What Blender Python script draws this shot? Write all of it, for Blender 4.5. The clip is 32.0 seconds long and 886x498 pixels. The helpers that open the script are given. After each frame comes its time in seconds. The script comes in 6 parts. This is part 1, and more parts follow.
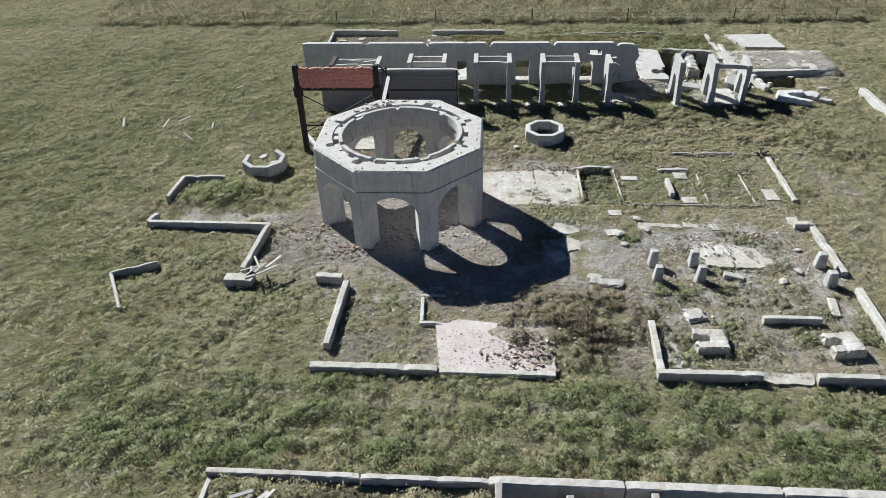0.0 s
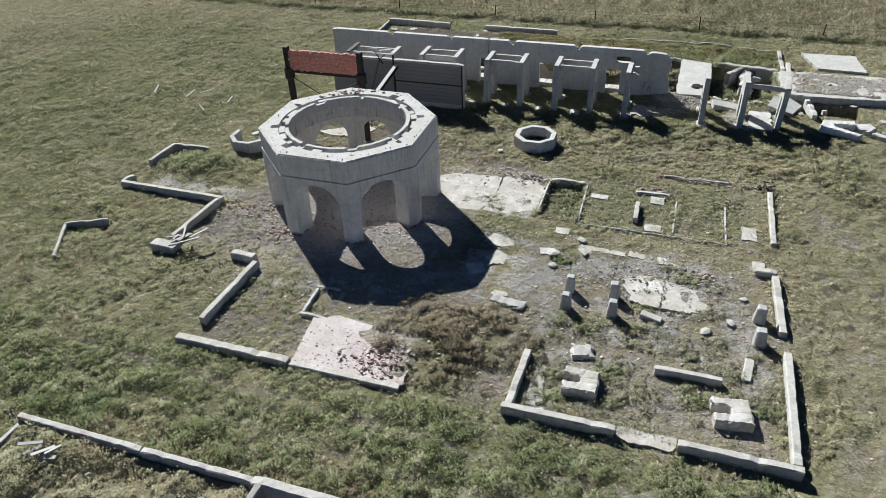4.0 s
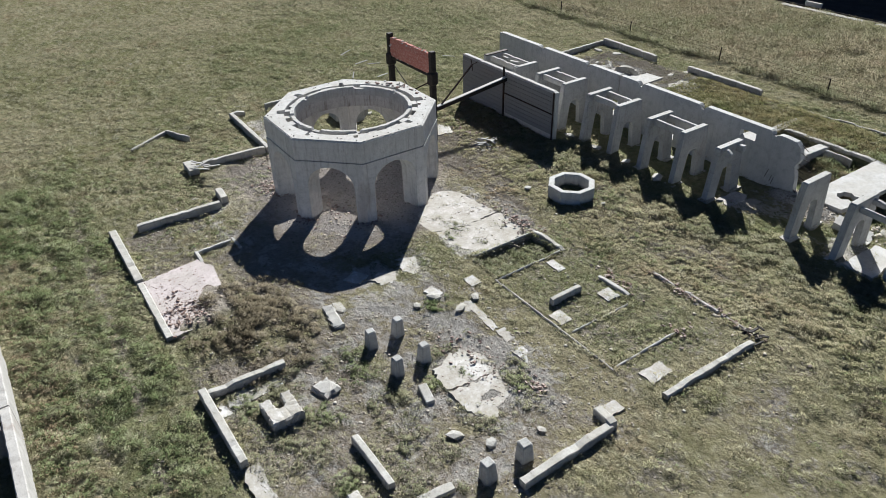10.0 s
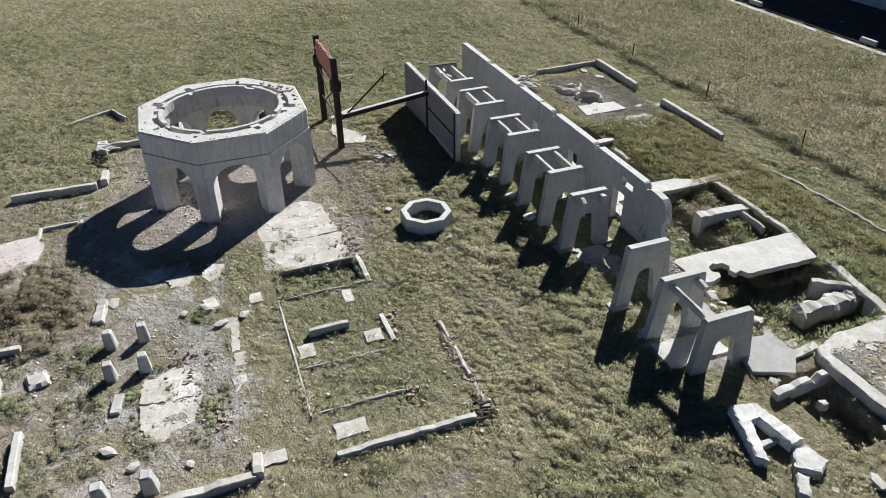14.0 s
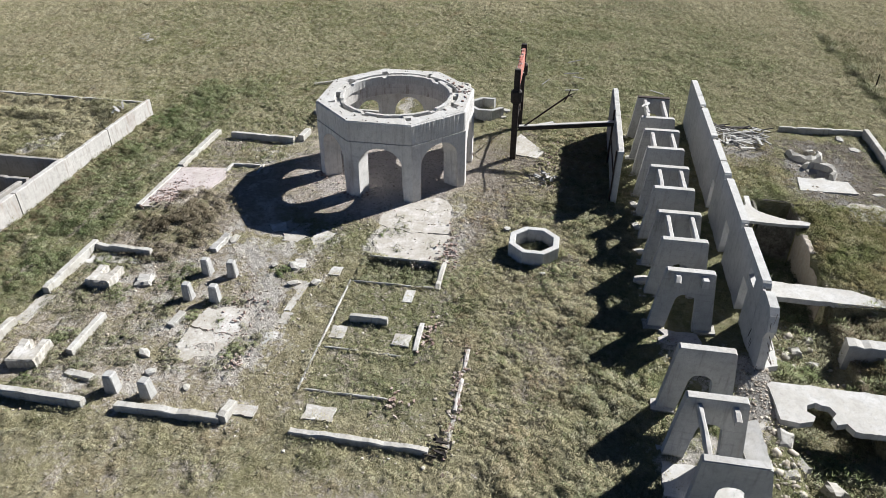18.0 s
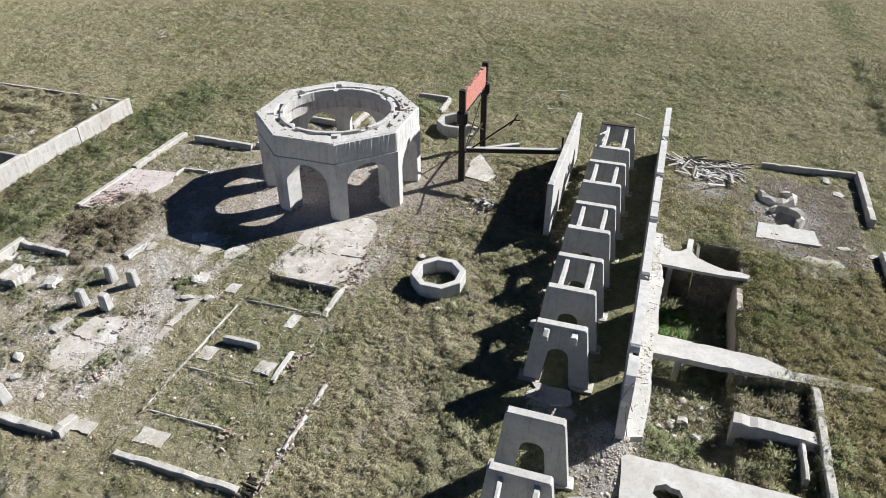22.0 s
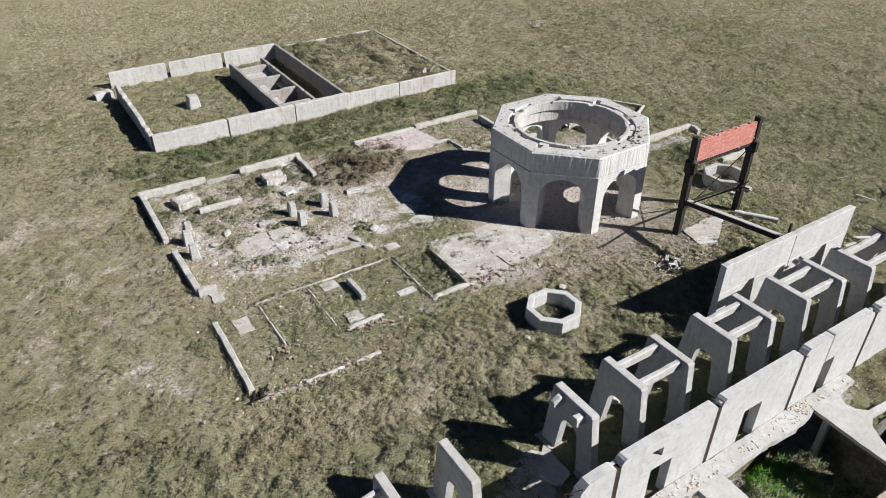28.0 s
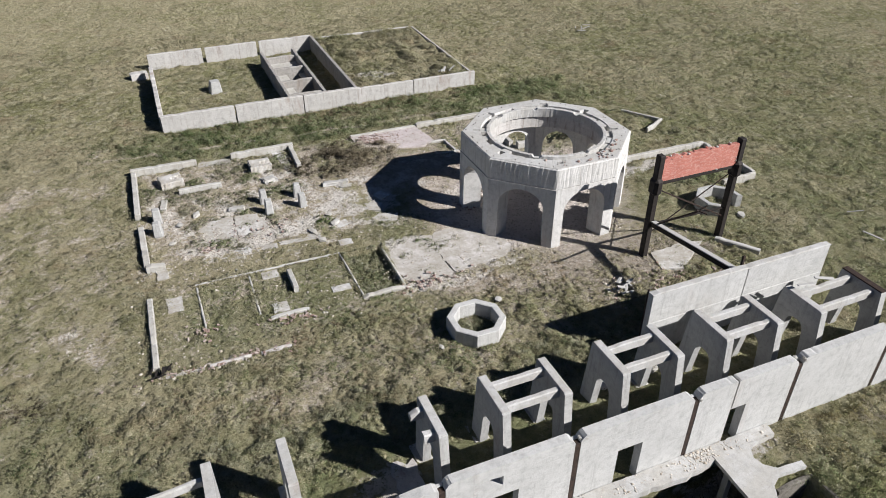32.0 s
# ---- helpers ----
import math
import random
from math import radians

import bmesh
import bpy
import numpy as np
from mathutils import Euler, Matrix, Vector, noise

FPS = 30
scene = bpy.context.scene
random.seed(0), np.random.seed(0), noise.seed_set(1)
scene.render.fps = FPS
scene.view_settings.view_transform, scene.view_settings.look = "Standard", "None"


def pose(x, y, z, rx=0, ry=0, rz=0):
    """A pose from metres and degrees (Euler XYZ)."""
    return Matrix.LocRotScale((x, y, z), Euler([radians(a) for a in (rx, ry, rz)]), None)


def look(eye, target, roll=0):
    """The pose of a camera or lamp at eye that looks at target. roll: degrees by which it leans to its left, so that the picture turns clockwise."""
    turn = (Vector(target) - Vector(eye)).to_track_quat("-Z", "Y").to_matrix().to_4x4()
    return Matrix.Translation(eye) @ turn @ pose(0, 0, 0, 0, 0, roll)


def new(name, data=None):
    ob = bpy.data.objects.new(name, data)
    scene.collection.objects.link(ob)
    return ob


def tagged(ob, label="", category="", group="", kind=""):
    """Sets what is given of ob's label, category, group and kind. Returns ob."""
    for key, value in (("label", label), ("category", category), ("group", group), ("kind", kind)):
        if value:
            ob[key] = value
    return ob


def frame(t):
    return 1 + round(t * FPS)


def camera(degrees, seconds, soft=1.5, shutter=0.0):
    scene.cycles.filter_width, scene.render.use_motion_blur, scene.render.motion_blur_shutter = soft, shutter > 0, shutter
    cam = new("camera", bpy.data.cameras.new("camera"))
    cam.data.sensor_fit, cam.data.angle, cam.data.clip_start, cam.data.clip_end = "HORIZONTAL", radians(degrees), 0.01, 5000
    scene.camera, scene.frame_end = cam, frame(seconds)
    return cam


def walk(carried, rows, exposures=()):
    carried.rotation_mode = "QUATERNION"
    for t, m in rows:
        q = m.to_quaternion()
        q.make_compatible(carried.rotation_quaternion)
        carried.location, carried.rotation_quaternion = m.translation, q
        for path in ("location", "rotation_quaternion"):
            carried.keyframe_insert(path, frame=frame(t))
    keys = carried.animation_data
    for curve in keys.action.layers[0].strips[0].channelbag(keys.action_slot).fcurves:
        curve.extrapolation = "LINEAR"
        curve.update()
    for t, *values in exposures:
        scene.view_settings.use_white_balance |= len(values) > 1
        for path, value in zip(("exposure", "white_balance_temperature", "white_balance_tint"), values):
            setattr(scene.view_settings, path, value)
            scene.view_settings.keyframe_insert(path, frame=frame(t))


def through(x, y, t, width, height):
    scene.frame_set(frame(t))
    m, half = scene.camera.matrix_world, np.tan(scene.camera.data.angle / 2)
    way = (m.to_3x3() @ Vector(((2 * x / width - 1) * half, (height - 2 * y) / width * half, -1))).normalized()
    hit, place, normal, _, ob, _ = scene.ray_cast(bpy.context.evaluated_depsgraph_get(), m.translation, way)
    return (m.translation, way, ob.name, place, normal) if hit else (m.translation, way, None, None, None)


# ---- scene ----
cam = camera(64.7, 32.0, soft=0.7)
METRES, EYE, TILT, LEAN, TURN = 99.55, 22.9, 0.0, 0.0, 4.9
ROWS = [
    (0.0, 0.0, 0.0, 0.0, -1.07, -35.12, 1.52),
    (0.5, 0.0104, 0.0001, -0.0009, 5.27, -34.89, 1.49),
    (1.0, 0.0256, 0.0008, -0.002, 6.94, -34.89, 1.72),
    (1.5, 0.0387, 0.0027, -0.003, 6.89, -35.0, 1.71),
    (2.0, 0.0539, 0.0056, -0.0042, 8.74, -34.99, 1.78),
    (2.5, 0.0706, 0.0093, -0.0056, 8.99, -35.05, 1.89),
    (3.0, 0.0871, 0.0137, -0.0068, 8.88, -35.13, 1.86),
    (3.5, 0.1041, 0.0188, -0.008, 12.69, -34.98, 1.81),
    (4.0, 0.1235, 0.0251, -0.0095, 13.36, -34.99, 1.97),
    (4.5, 0.1409, 0.0315, -0.0105, 15.67, -34.95, 1.85),
    (6.5, 0.2134, 0.0666, -0.0158, 28.85, -34.5, 1.62),
    (7.0, 0.2306, 0.0778, -0.0167, 33.28, -34.38, 1.52),
    (7.5, 0.2486, 0.0908, -0.0179, 35.44, -34.37, 1.62),
    (8.0, 0.2627, 0.1025, -0.0183, 40.11, -34.33, 1.22),
    (8.5, 0.2778, 0.1155, -0.0202, 49.57, -33.96, 1.06),
    (9.0, 0.2948, 0.1332, -0.0213, 50.89, -34.05, 1.32),
    (9.5, 0.3088, 0.1504, -0.0213, 50.71, -34.24, 1.3),
    (10.0, 0.3218, 0.1688, -0.0208, 50.57, -33.34, 1.24),
    (10.5, 0.3343, 0.1878, -0.021, 50.46, -33.4, 1.2),
    (11.0, 0.3455, 0.2076, -0.0209, 51.05, -33.48, 1.13),
    (11.5, 0.3556, 0.2257, -0.0204, 53.05, -33.49, 0.88),
    (12.0, 0.3655, 0.2454, -0.0206, 61.39, -33.29, 0.63),
    (12.5, 0.3758, 0.2684, -0.0209, 64.8, -33.27, 0.79),
    (13.0, 0.3836, 0.2887, -0.02, 64.7, -33.42, 0.75),
    (13.5, 0.3905, 0.3087, -0.0192, 64.68, -33.5, 0.69),
    (14.0, 0.3959, 0.3279, -0.0186, 64.66, -33.6, 0.58),
    (14.5, 0.4002, 0.3463, -0.0181, 64.82, -33.63, 0.49),
    (16.5, 0.4074, 0.4068, -0.0154, 80.11, -33.61, -0.1),
    (17.0, 0.4067, 0.4177, -0.0149, 86.54, -33.6, -0.31),
    (17.5, 0.4065, 0.4323, -0.0151, 94.73, -33.38, -0.1),
    (18.0, 0.4057, 0.4431, -0.0142, 94.98, -33.38, -0.18),
    (18.5, 0.404, 0.4526, -0.0126, 99.39, -33.42, -0.34),
    (19.0, 0.4013, 0.4658, -0.0113, 101.59, -33.46, -0.16),
    (19.5, 0.3979, 0.4773, -0.0103, 101.79, -33.51, -0.1),
    (20.0, 0.3936, 0.4888, -0.0091, 102.0, -33.59, -0.08),
    (20.5, 0.3884, 0.5004, -0.0077, 102.24, -33.68, -0.05),
    (21.0, 0.3828, 0.5123, -0.0066, 102.5, -33.76, -0.01),
    (21.5, 0.377, 0.5243, -0.0058, 102.76, -33.82, 0.01),
    (22.0, 0.3707, 0.5362, -0.0049, 103.03, -33.89, -0.01),
    (22.5, 0.3645, 0.5481, -0.0039, 103.28, -33.97, 0.01),
    (23.0, 0.3579, 0.5599, -0.0028, 103.55, -34.07, 0.0),
    (23.5, 0.3517, 0.5714, -0.002, 103.84, -34.1, -0.01),
    (24.0, 0.3456, 0.5824, -0.0016, 104.11, -34.09, 0.02),
    (24.5, 0.3399, 0.5919, -0.0012, 107.35, -34.04, -0.11),
    (26.5, 0.3149, 0.6303, -0.0002, 123.87, -33.87, -0.13),
    (27.0, 0.3088, 0.6375, -0.0007, 132.44, -33.73, -0.24),
    (27.5, 0.3007, 0.6472, -0.0012, 141.67, -33.57, -0.12),
    (28.0, 0.293, 0.6548, -0.0013, 142.55, -33.58, 0.02),
    (28.5, 0.286, 0.6602, -0.0015, 143.61, -33.61, -0.1),
    (29.0, 0.2777, 0.666, -0.0018, 149.06, -33.56, -0.13),
    (29.5, 0.2668, 0.6731, -0.002, 150.31, -33.58, 0.06),
    (30.0, 0.2571, 0.6786, -0.0023, 150.69, -33.62, 0.1),
    (30.5, 0.247, 0.6835, -0.0025, 151.05, -33.65, 0.14),
    (31.0, 0.2368, 0.6882, -0.0026, 151.42, -33.66, 0.15),
    (31.5, 0.2267, 0.6925, -0.0026, 151.82, -33.67, 0.14),
    (32.0, 0.2165, 0.6964, -0.0029, 152.21, -33.68, 0.16),
]
walk(cam, [(t, pose(0, 0, EYE, TILT, LEAN, TURN) @ pose(METRES * x, METRES * y, METRES * z, 90 + pitch, roll, yaw)) for t, x, y, z, yaw, pitch, roll in ROWS],
     exposures=[(0.0, 0.88, 6300, 6), (9.0, 0.89, 6330, 7), (18.0, 0.99, 6450, 9), (26.0, 0.83, 6450, 10), (32.0, 0.58, 6450, 11)])

# ---------------------------------------------------------------- world, sun
SUN_EL, SUN_AZ = radians(35.5), radians(135.0)      # towards the sun: (-x, +y)
world = bpy.data.worlds.new("world")
scene.world = world
world.use_nodes = True
wn, wl = world.node_tree.nodes, world.node_tree.links
sky = wn.new("ShaderNodeTexSky")
sky.sky_type, sky.sun_disc = "NISHITA", False
sky.altitude, sky.air_density, sky.dust_density = 3500.0, 0.7, 0.0
sky.ozone_density = 5.0
sky.sun_elevation, sky.sun_rotation = SUN_EL, radians(-45.0)
wl.new(sky.outputs[0], wn["Background"].inputs[0])
wn["Background"].inputs[1].default_value = 0.037
sun = new("sun", bpy.data.lights.new("sun", "SUN"))
sun.data.energy, sun.data.angle, sun.data.color = 5.0, radians(0.53), (1.0, 0.98, 0.95)
to_sun = Vector((math.cos(SUN_EL) * math.cos(SUN_AZ), math.cos(SUN_EL) * math.sin(SUN_AZ), math.sin(SUN_EL)))
sun.matrix_world = look(to_sun * 100, (0, 0, 0))

# ---------------------------------------------------------------- materials


class Mat:
    """A small builder for node materials."""

    def __init__(self, name, rough=0.9, metal=0.0, spec=0.3):
        self.m = bpy.data.materials.new(name)
        self.m.use_nodes = True
        self.n, self.l = self.m.node_tree.nodes, self.m.node_tree.links
        self.b = self.n["Principled BSDF"]
        self.b.inputs["Roughness"].default_value = rough
        self.b.inputs["Metallic"].default_value = metal
        self.b.inputs["Specular IOR Level"].default_value = spec
        self.geo = self.n.new("ShaderNodeNewGeometry")
        self.pos = self.geo.outputs["Position"]

    def noise(self, scale, detail=4.0, rough=0.6, stretch=None):
        t = self.n.new("ShaderNodeTexNoise")
        t.inputs["Scale"].default_value, t.inputs["Detail"].default_value, t.inputs["Roughness"].default_value = scale, detail, rough
        src = self.pos
        if stretch:
            mp = self.n.new("ShaderNodeMapping")
            mp.inputs["Scale"].default_value = stretch
            self.l.new(src, mp.inputs[0])
            src = mp.outputs[0]
        self.l.new(src, t.inputs["Vector"])
        return t.outputs["Fac"]

    def voronoi(self, scale, out="Distance"):
        t = self.n.new("ShaderNodeTexVoronoi")
        t.inputs["Scale"].default_value = scale
        self.l.new(self.pos, t.inputs["Vector"])
        return t.outputs[out]

    def ramp(self, fac, lo, hi, a=0.0, b=1.0):
        r = self.n.new("ShaderNodeMapRange")
        r.inputs[1].default_value, r.inputs[2].default_value, r.inputs[3].default_value, r.inputs[4].default_value = lo, hi, a, b
        self.l.new(fac, r.inputs[0])
        return r.outputs[0]

    def mul(self, a, b, op="MULTIPLY"):
        k = self.n.new("ShaderNodeMath")
        k.operation = op
        for i, v in enumerate((a, b)):
            if isinstance(v, (int, float)):
                k.inputs[i].default_value = v
            else:
                self.l.new(v, k.inputs[i])
        return k.outputs[0]

    def mix(self, fac, a, b, mode="MIX"):
        k = self.n.new("ShaderNodeMix")
        k.data_type, k.blend_type = "RGBA", mode
        for i, v in ((0, fac), (6, a), (7, b)):
            if isinstance(v, (int, float)):
                k.inputs[i].default_value = v
            elif isinstance(v, tuple):
                k.inputs[i].default_value = (*v, 1.0)
            else:
                self.l.new(v, k.inputs[i])
        return k.outputs[2]

    def attr(self, name):
        a = self.n.new("ShaderNodeAttribute")
        a.attribute_name = name
        return a.outputs["Fac"]

    def island(self):
        return self.geo.outputs["Random Per Island"]

    def obrand(self):
        return self.n.new("ShaderNodeObjectInfo").outputs["Random"]

    def bump(self, height, strength=0.5, dist=0.02):
        k = self.n.new("ShaderNodeBump")
        k.inputs["Strength"].default_value, k.inputs["Distance"].default_value = strength, dist
        self.l.new(height, k.inputs["Height"])
        self.l.new(k.outputs[0], self.b.inputs["Normal"])

    def color(self, c):
        if isinstance(c, tuple):
            self.b.inputs["Base Color"].default_value = (*c, 1.0)
        else:
            self.l.new(c, self.b.inputs["Base Color"])
        return self.m


def concrete(name, a, b, stain, boards=0.0, soil=0.0, rust=0.0, runs=0.7, spread=0.0):
    """Old concrete: blotches, run-off streaks, form-board lines, specks, and soil lodged on flat faces."""
    k = Mat(name, 0.9, 0, 0.2)
    c = k.mix(k.ramp(k.noise(0.6, 6, 0.7), 0.32, 0.68), a, b)
    c = k.mix(k.ramp(k.noise(3.1, 6, 0.75), 0.48, 0.72, 0, 0.7), c, tuple(v * 0.66 for v in a))
    c = k.mix(k.ramp(k.noise(2.6, 5, 0.75, (1.8, 1.8, 0.14)), 0.53, 0.7, 0, runs), c, stain)
    if rust:
        c = k.mix(k.ramp(k.noise(0.9, 4, 0.7, (1.0, 1.0, 0.2)), 0.58, 0.72, 0, rust), c, (0.20, 0.115, 0.07))
    c = k.mix(k.ramp(k.noise(34.0, 3, 0.65), 0.52, 0.72, 0, 0.55), c, tuple(v * 0.5 for v in a))
    c = k.mix(k.ramp(k.noise(55.0, 2, 0.5), 0.52, 0.75, 0, 0.4), c, tuple(min(0.75, v * 1.3) for v in b))
    h = k.mul(k.noise(9.0, 6, 0.75), k.noise(50.0, 3, 0.6), "ADD")
    if boards:
        w = k.n.new("ShaderNodeTexWave")
        w.wave_type, w.bands_direction = "BANDS", "Z"
        w.inputs["Scale"].default_value, w.inputs["Distortion"].default_value, w.inputs["Detail"].default_value = 0.9, 1.2, 3.0
        k.l.new(k.pos, w.inputs["Vector"])
        line = k.mul(k.ramp(w.outputs["Fac"], 0.0, 0.06, 1.0, 0.0), k.ramp(k.noise(0.8, 3), 0.45, 0.6))
        c = k.mix(k.mul(line, boards), c, tuple(v * 0.5 for v in a))
        h = k.mul(h, k.mul(line, -1.0), "ADD")
    if soil:
        d = k.mix(k.ramp(k.noise(6, 4), 0.35, 0.65), (0.29, 0.265, 0.225), (0.41, 0.385, 0.34))
        f = k.ramp(k.mul(k.noise(0.75, 6, 0.75), k.mul(k.noise(7.0, 4, 0.7), 0.35), "ADD"), 0.58 - spread, 0.74 - spread, 0, soil)
        c = k.mix(f, c, d)
    k.bump(h, 0.35, 0.03)
    return k.color(c)


CONCRETE = concrete("weathered_concrete", (0.36, 0.357, 0.345), (0.46, 0.457, 0.445), (0.20, 0.195, 0.185), 0.22, 0, 0.3)
CONCRETE_WALL = concrete("cast_concrete", (0.44, 0.437, 0.425), (0.53, 0.527, 0.515), (0.27, 0.262, 0.252), 0.03, 0, 0.2, 0.5)
TANK_WALL = concrete("tank_wall_concrete", (0.40, 0.385, 0.365), (0.49, 0.475, 0.455), (0.22, 0.19, 0.165), 0.06, 0, 0.45, 0.7)
CONCRETE_PALE = concrete("bleached_concrete", (0.43, 0.425, 0.415), (0.53, 0.525, 0.515), (0.28, 0.27, 0.255), 0, 0.45)
CONCRETE_FLOOR = concrete("worn_floor", (0.52, 0.51, 0.505), (0.66, 0.65, 0.645), (0.31, 0.30, 0.285), 0, 0.9, 0, 0.6, 0.02)
CONCRETE_LOW = concrete("lichen_concrete", (0.40, 0.39, 0.365), (0.55, 0.54, 0.515), (0.16, 0.15, 0.125), 0, 0.6, 0, 0.85)
# earthy concrete, base near black to put the pit's shade into its colour
CONCRETE_SHADED = concrete("shaded_earthy_concrete", (0.075, 0.068, 0.058), (0.12, 0.11, 0.095), (0.04, 0.036, 0.03), 0, 0.35)
CONCRETE_STAINED = concrete("rust_stained_concrete", (0.40, 0.375, 0.355), (0.52, 0.495, 0.475), (0.13, 0.11, 0.095), 0.25, 0, 0.9)
CONCRETE_PINK = concrete("pinkish_slab", (0.46, 0.405, 0.40), (0.55, 0.495, 0.49), (0.33, 0.27, 0.26), 0, 0.35)

APRON = concrete("stained_apron", (0.50, 0.475, 0.46), (0.64, 0.61, 0.595), (0.28, 0.24, 0.21), 0, 0.85, 0, 0.8, 0.04)
BLEACHED = concrete("bleached_floor", (0.53, 0.515, 0.50), (0.65, 0.635, 0.62), (0.33, 0.30, 0.26), 0, 0.9, 0, 0.7, 0.04)
TOWER = concrete("tower_concrete", (0.53, 0.52, 0.50), (0.65, 0.635, 0.615), (0.32, 0.30, 0.28), 0.15, 0, 0.35)
DRUM = concrete("rust_streaked_drum", (0.45, 0.43, 0.41), (0.56, 0.54, 0.52), (0.17, 0.13, 0.105), 0.3, 0, 0.85, 0.9)
WHITEWASH = concrete("whitewashed_concrete", (0.62, 0.62, 0.61), (0.74, 0.74, 0.73), (0.40, 0.38, 0.35), 0, 0.35)
# brown-stained tank concrete, base darkened to hold the shade of inner faces
SHADED_STAINED = concrete("shaded_water_stained_concrete", (0.26, 0.245, 0.225), (0.36, 0.345, 0.325), (0.13, 0.12, 0.105), 0.25, 0, 0.5)
CONCRETE_TAN = concrete("crumbling_tan_render", (0.36, 0.30, 0.25), (0.46, 0.40, 0.34), (0.20, 0.16, 0.13), 0, 0.7)


def rusty(name, base, dark):
    k = Mat(name, 0.75, 0.0, 0.3)
    c = k.mix(k.ramp(k.noise(6, 5, 0.7), 0.35, 0.65), base, dark)
    k.bump(k.noise(30, 4), 0.4, 0.01)
    return k.color(c)


RUST = rusty("rusted_steel", (0.055, 0.035, 0.026), (0.02, 0.015, 0.013))
TIMBER_DARK = rusty("charred_timber", (0.035, 0.028, 0.024), (0.014, 0.012, 0.011))


def wood(name, a, b):
    k = Mat(name, 0.85, 0, 0.2)
    c = k.mix(k.noise(5, 5, 0.7, (6, 6, 1)), a, b)
    c = k.mix(k.mul(k.island(), 0.6), c, tuple(v * 0.5 for v in a))
    k.bump(k.noise(30, 3), 0.4, 0.01)
    return k.color(c)


WOOD_DARK = wood("weathered_dark_planks", (0.32, 0.325, 0.335), (0.19, 0.19, 0.195))
WOOD_GREY = wood("silvered_boards", (0.60, 0.59, 0.57), (0.40, 0.385, 0.365))
RED = Mat("flaking_red_paint", 0.8)
_c = RED.mix(RED.ramp(RED.noise(1.2, 5, 0.7), 0.35, 0.7), (0.46, 0.18, 0.14), (0.36, 0.125, 0.095))
_c = RED.mix(RED.ramp(RED.noise(4.0, 5, 0.75, (1.0, 1.0, 2.0)), 0.48, 0.64, 0, 0.65), _c, (0.55, 0.34, 0.29))
_c = RED.mix(RED.ramp(RED.noise(9.0, 5, 0.8, (1.0, 1.0, 1.6)), 0.6, 0.72, 0, 0.6), _c, (0.22, 0.08, 0.06))
_c = RED.mix(RED.ramp(RED.noise(6.0, 5, 0.8), 0.62, 0.7, 0, 0.7), _c, (0.62, 0.55, 0.50))
RED.bump(RED.noise(20, 5), 0.25, 0.01)
RED = RED.color(_c)
BRICK = Mat("broken_brick", 0.9)
_c = BRICK.mix(BRICK.obrand(), (0.24, 0.16, 0.135), (0.42, 0.36, 0.325))
BRICK = BRICK.color(_c)
ROCK = Mat("broken_stone", 0.9)
_c = ROCK.mix(ROCK.island(), (0.25, 0.21, 0.165), (0.47, 0.42, 0.36))
ROCK.bump(ROCK.noise(20, 4), 0.6, 0.02)
ROCK = ROCK.color(_c)

CHIPS = Mat("concrete_chips", 0.9)
_c = CHIPS.mix(CHIPS.island(), (0.37, 0.32, 0.26), (0.60, 0.555, 0.50))
CHIPS.bump(CHIPS.noise(20, 4), 0.5, 0.02)
CHIPS = CHIPS.color(_c)


def sward(k, green, straw, pale, red, dark, shift=0.0):
    """Prairie colours drifting over metres: green to straw, pale bleached tufts, rusty patches, and shade of hollows
    painted as dark noise.
    """
    n1, n2, n3 = k.noise(0.09, 3, 0.55), k.noise(0.42, 4, 0.6), k.noise(1.7, 4, 0.65)
    c = k.mix(k.ramp(k.mul(n1, k.mul(n2, 0.9), "ADD"), 0.78 - shift, 1.06 - shift), green, straw)
    c = k.mix(k.ramp(k.noise(0.3, 5, 0.65, (1.0, 1.3, 1.0)), 0.55, 0.68, 0, 0.7), c, red)
    c = k.mix(k.ramp(n3, 0.49, 0.63, 0, 0.8), c, pale)
    c = k.mix(k.ramp(k.noise(2.6, 4, 0.7), 0.36, 0.48, 0.55, 0.0), c, dark)
    return k.mix(k.ramp(k.noise(1.15, 4, 0.65), 0.3, 0.46, 0.45, 0.0), c, dark)


def foliage(name, a, b, c3, scale=0.35, red=None, through=0.08):
    """Blades whose colour drifts in patches: a to b over metres, clump by clump towards pale c3 or dark."""
    k = Mat(name, 0.9, 0, 0.0)
    k.b.inputs["Diffuse Roughness"].default_value = 0.25
    c = sward(k, a, b, c3, red or tuple((p + q) / 2 for p, q in zip(a, b)), tuple(v * 0.5 for v in a))
    c = k.mix(k.ramp(k.island(), 0.5, 1.0, 0, 0.22), c, c3)
    c = k.mix(k.ramp(k.island(), 0.0, 0.4, 0.3, 0.0), c, tuple(v * 0.6 for v in a))
    tr, mx = k.n.new("ShaderNodeBsdfTranslucent"), k.n.new("ShaderNodeMixShader")
    k.l.new(c, tr.inputs[0])
    mx.inputs[0].default_value = through
    k.l.new(k.b.outputs[0], mx.inputs[1])
    k.l.new(tr.outputs[0], mx.inputs[2])
    k.l.new(mx.outputs[0], k.n["Material Output"].inputs[0])
    return k.color(c)


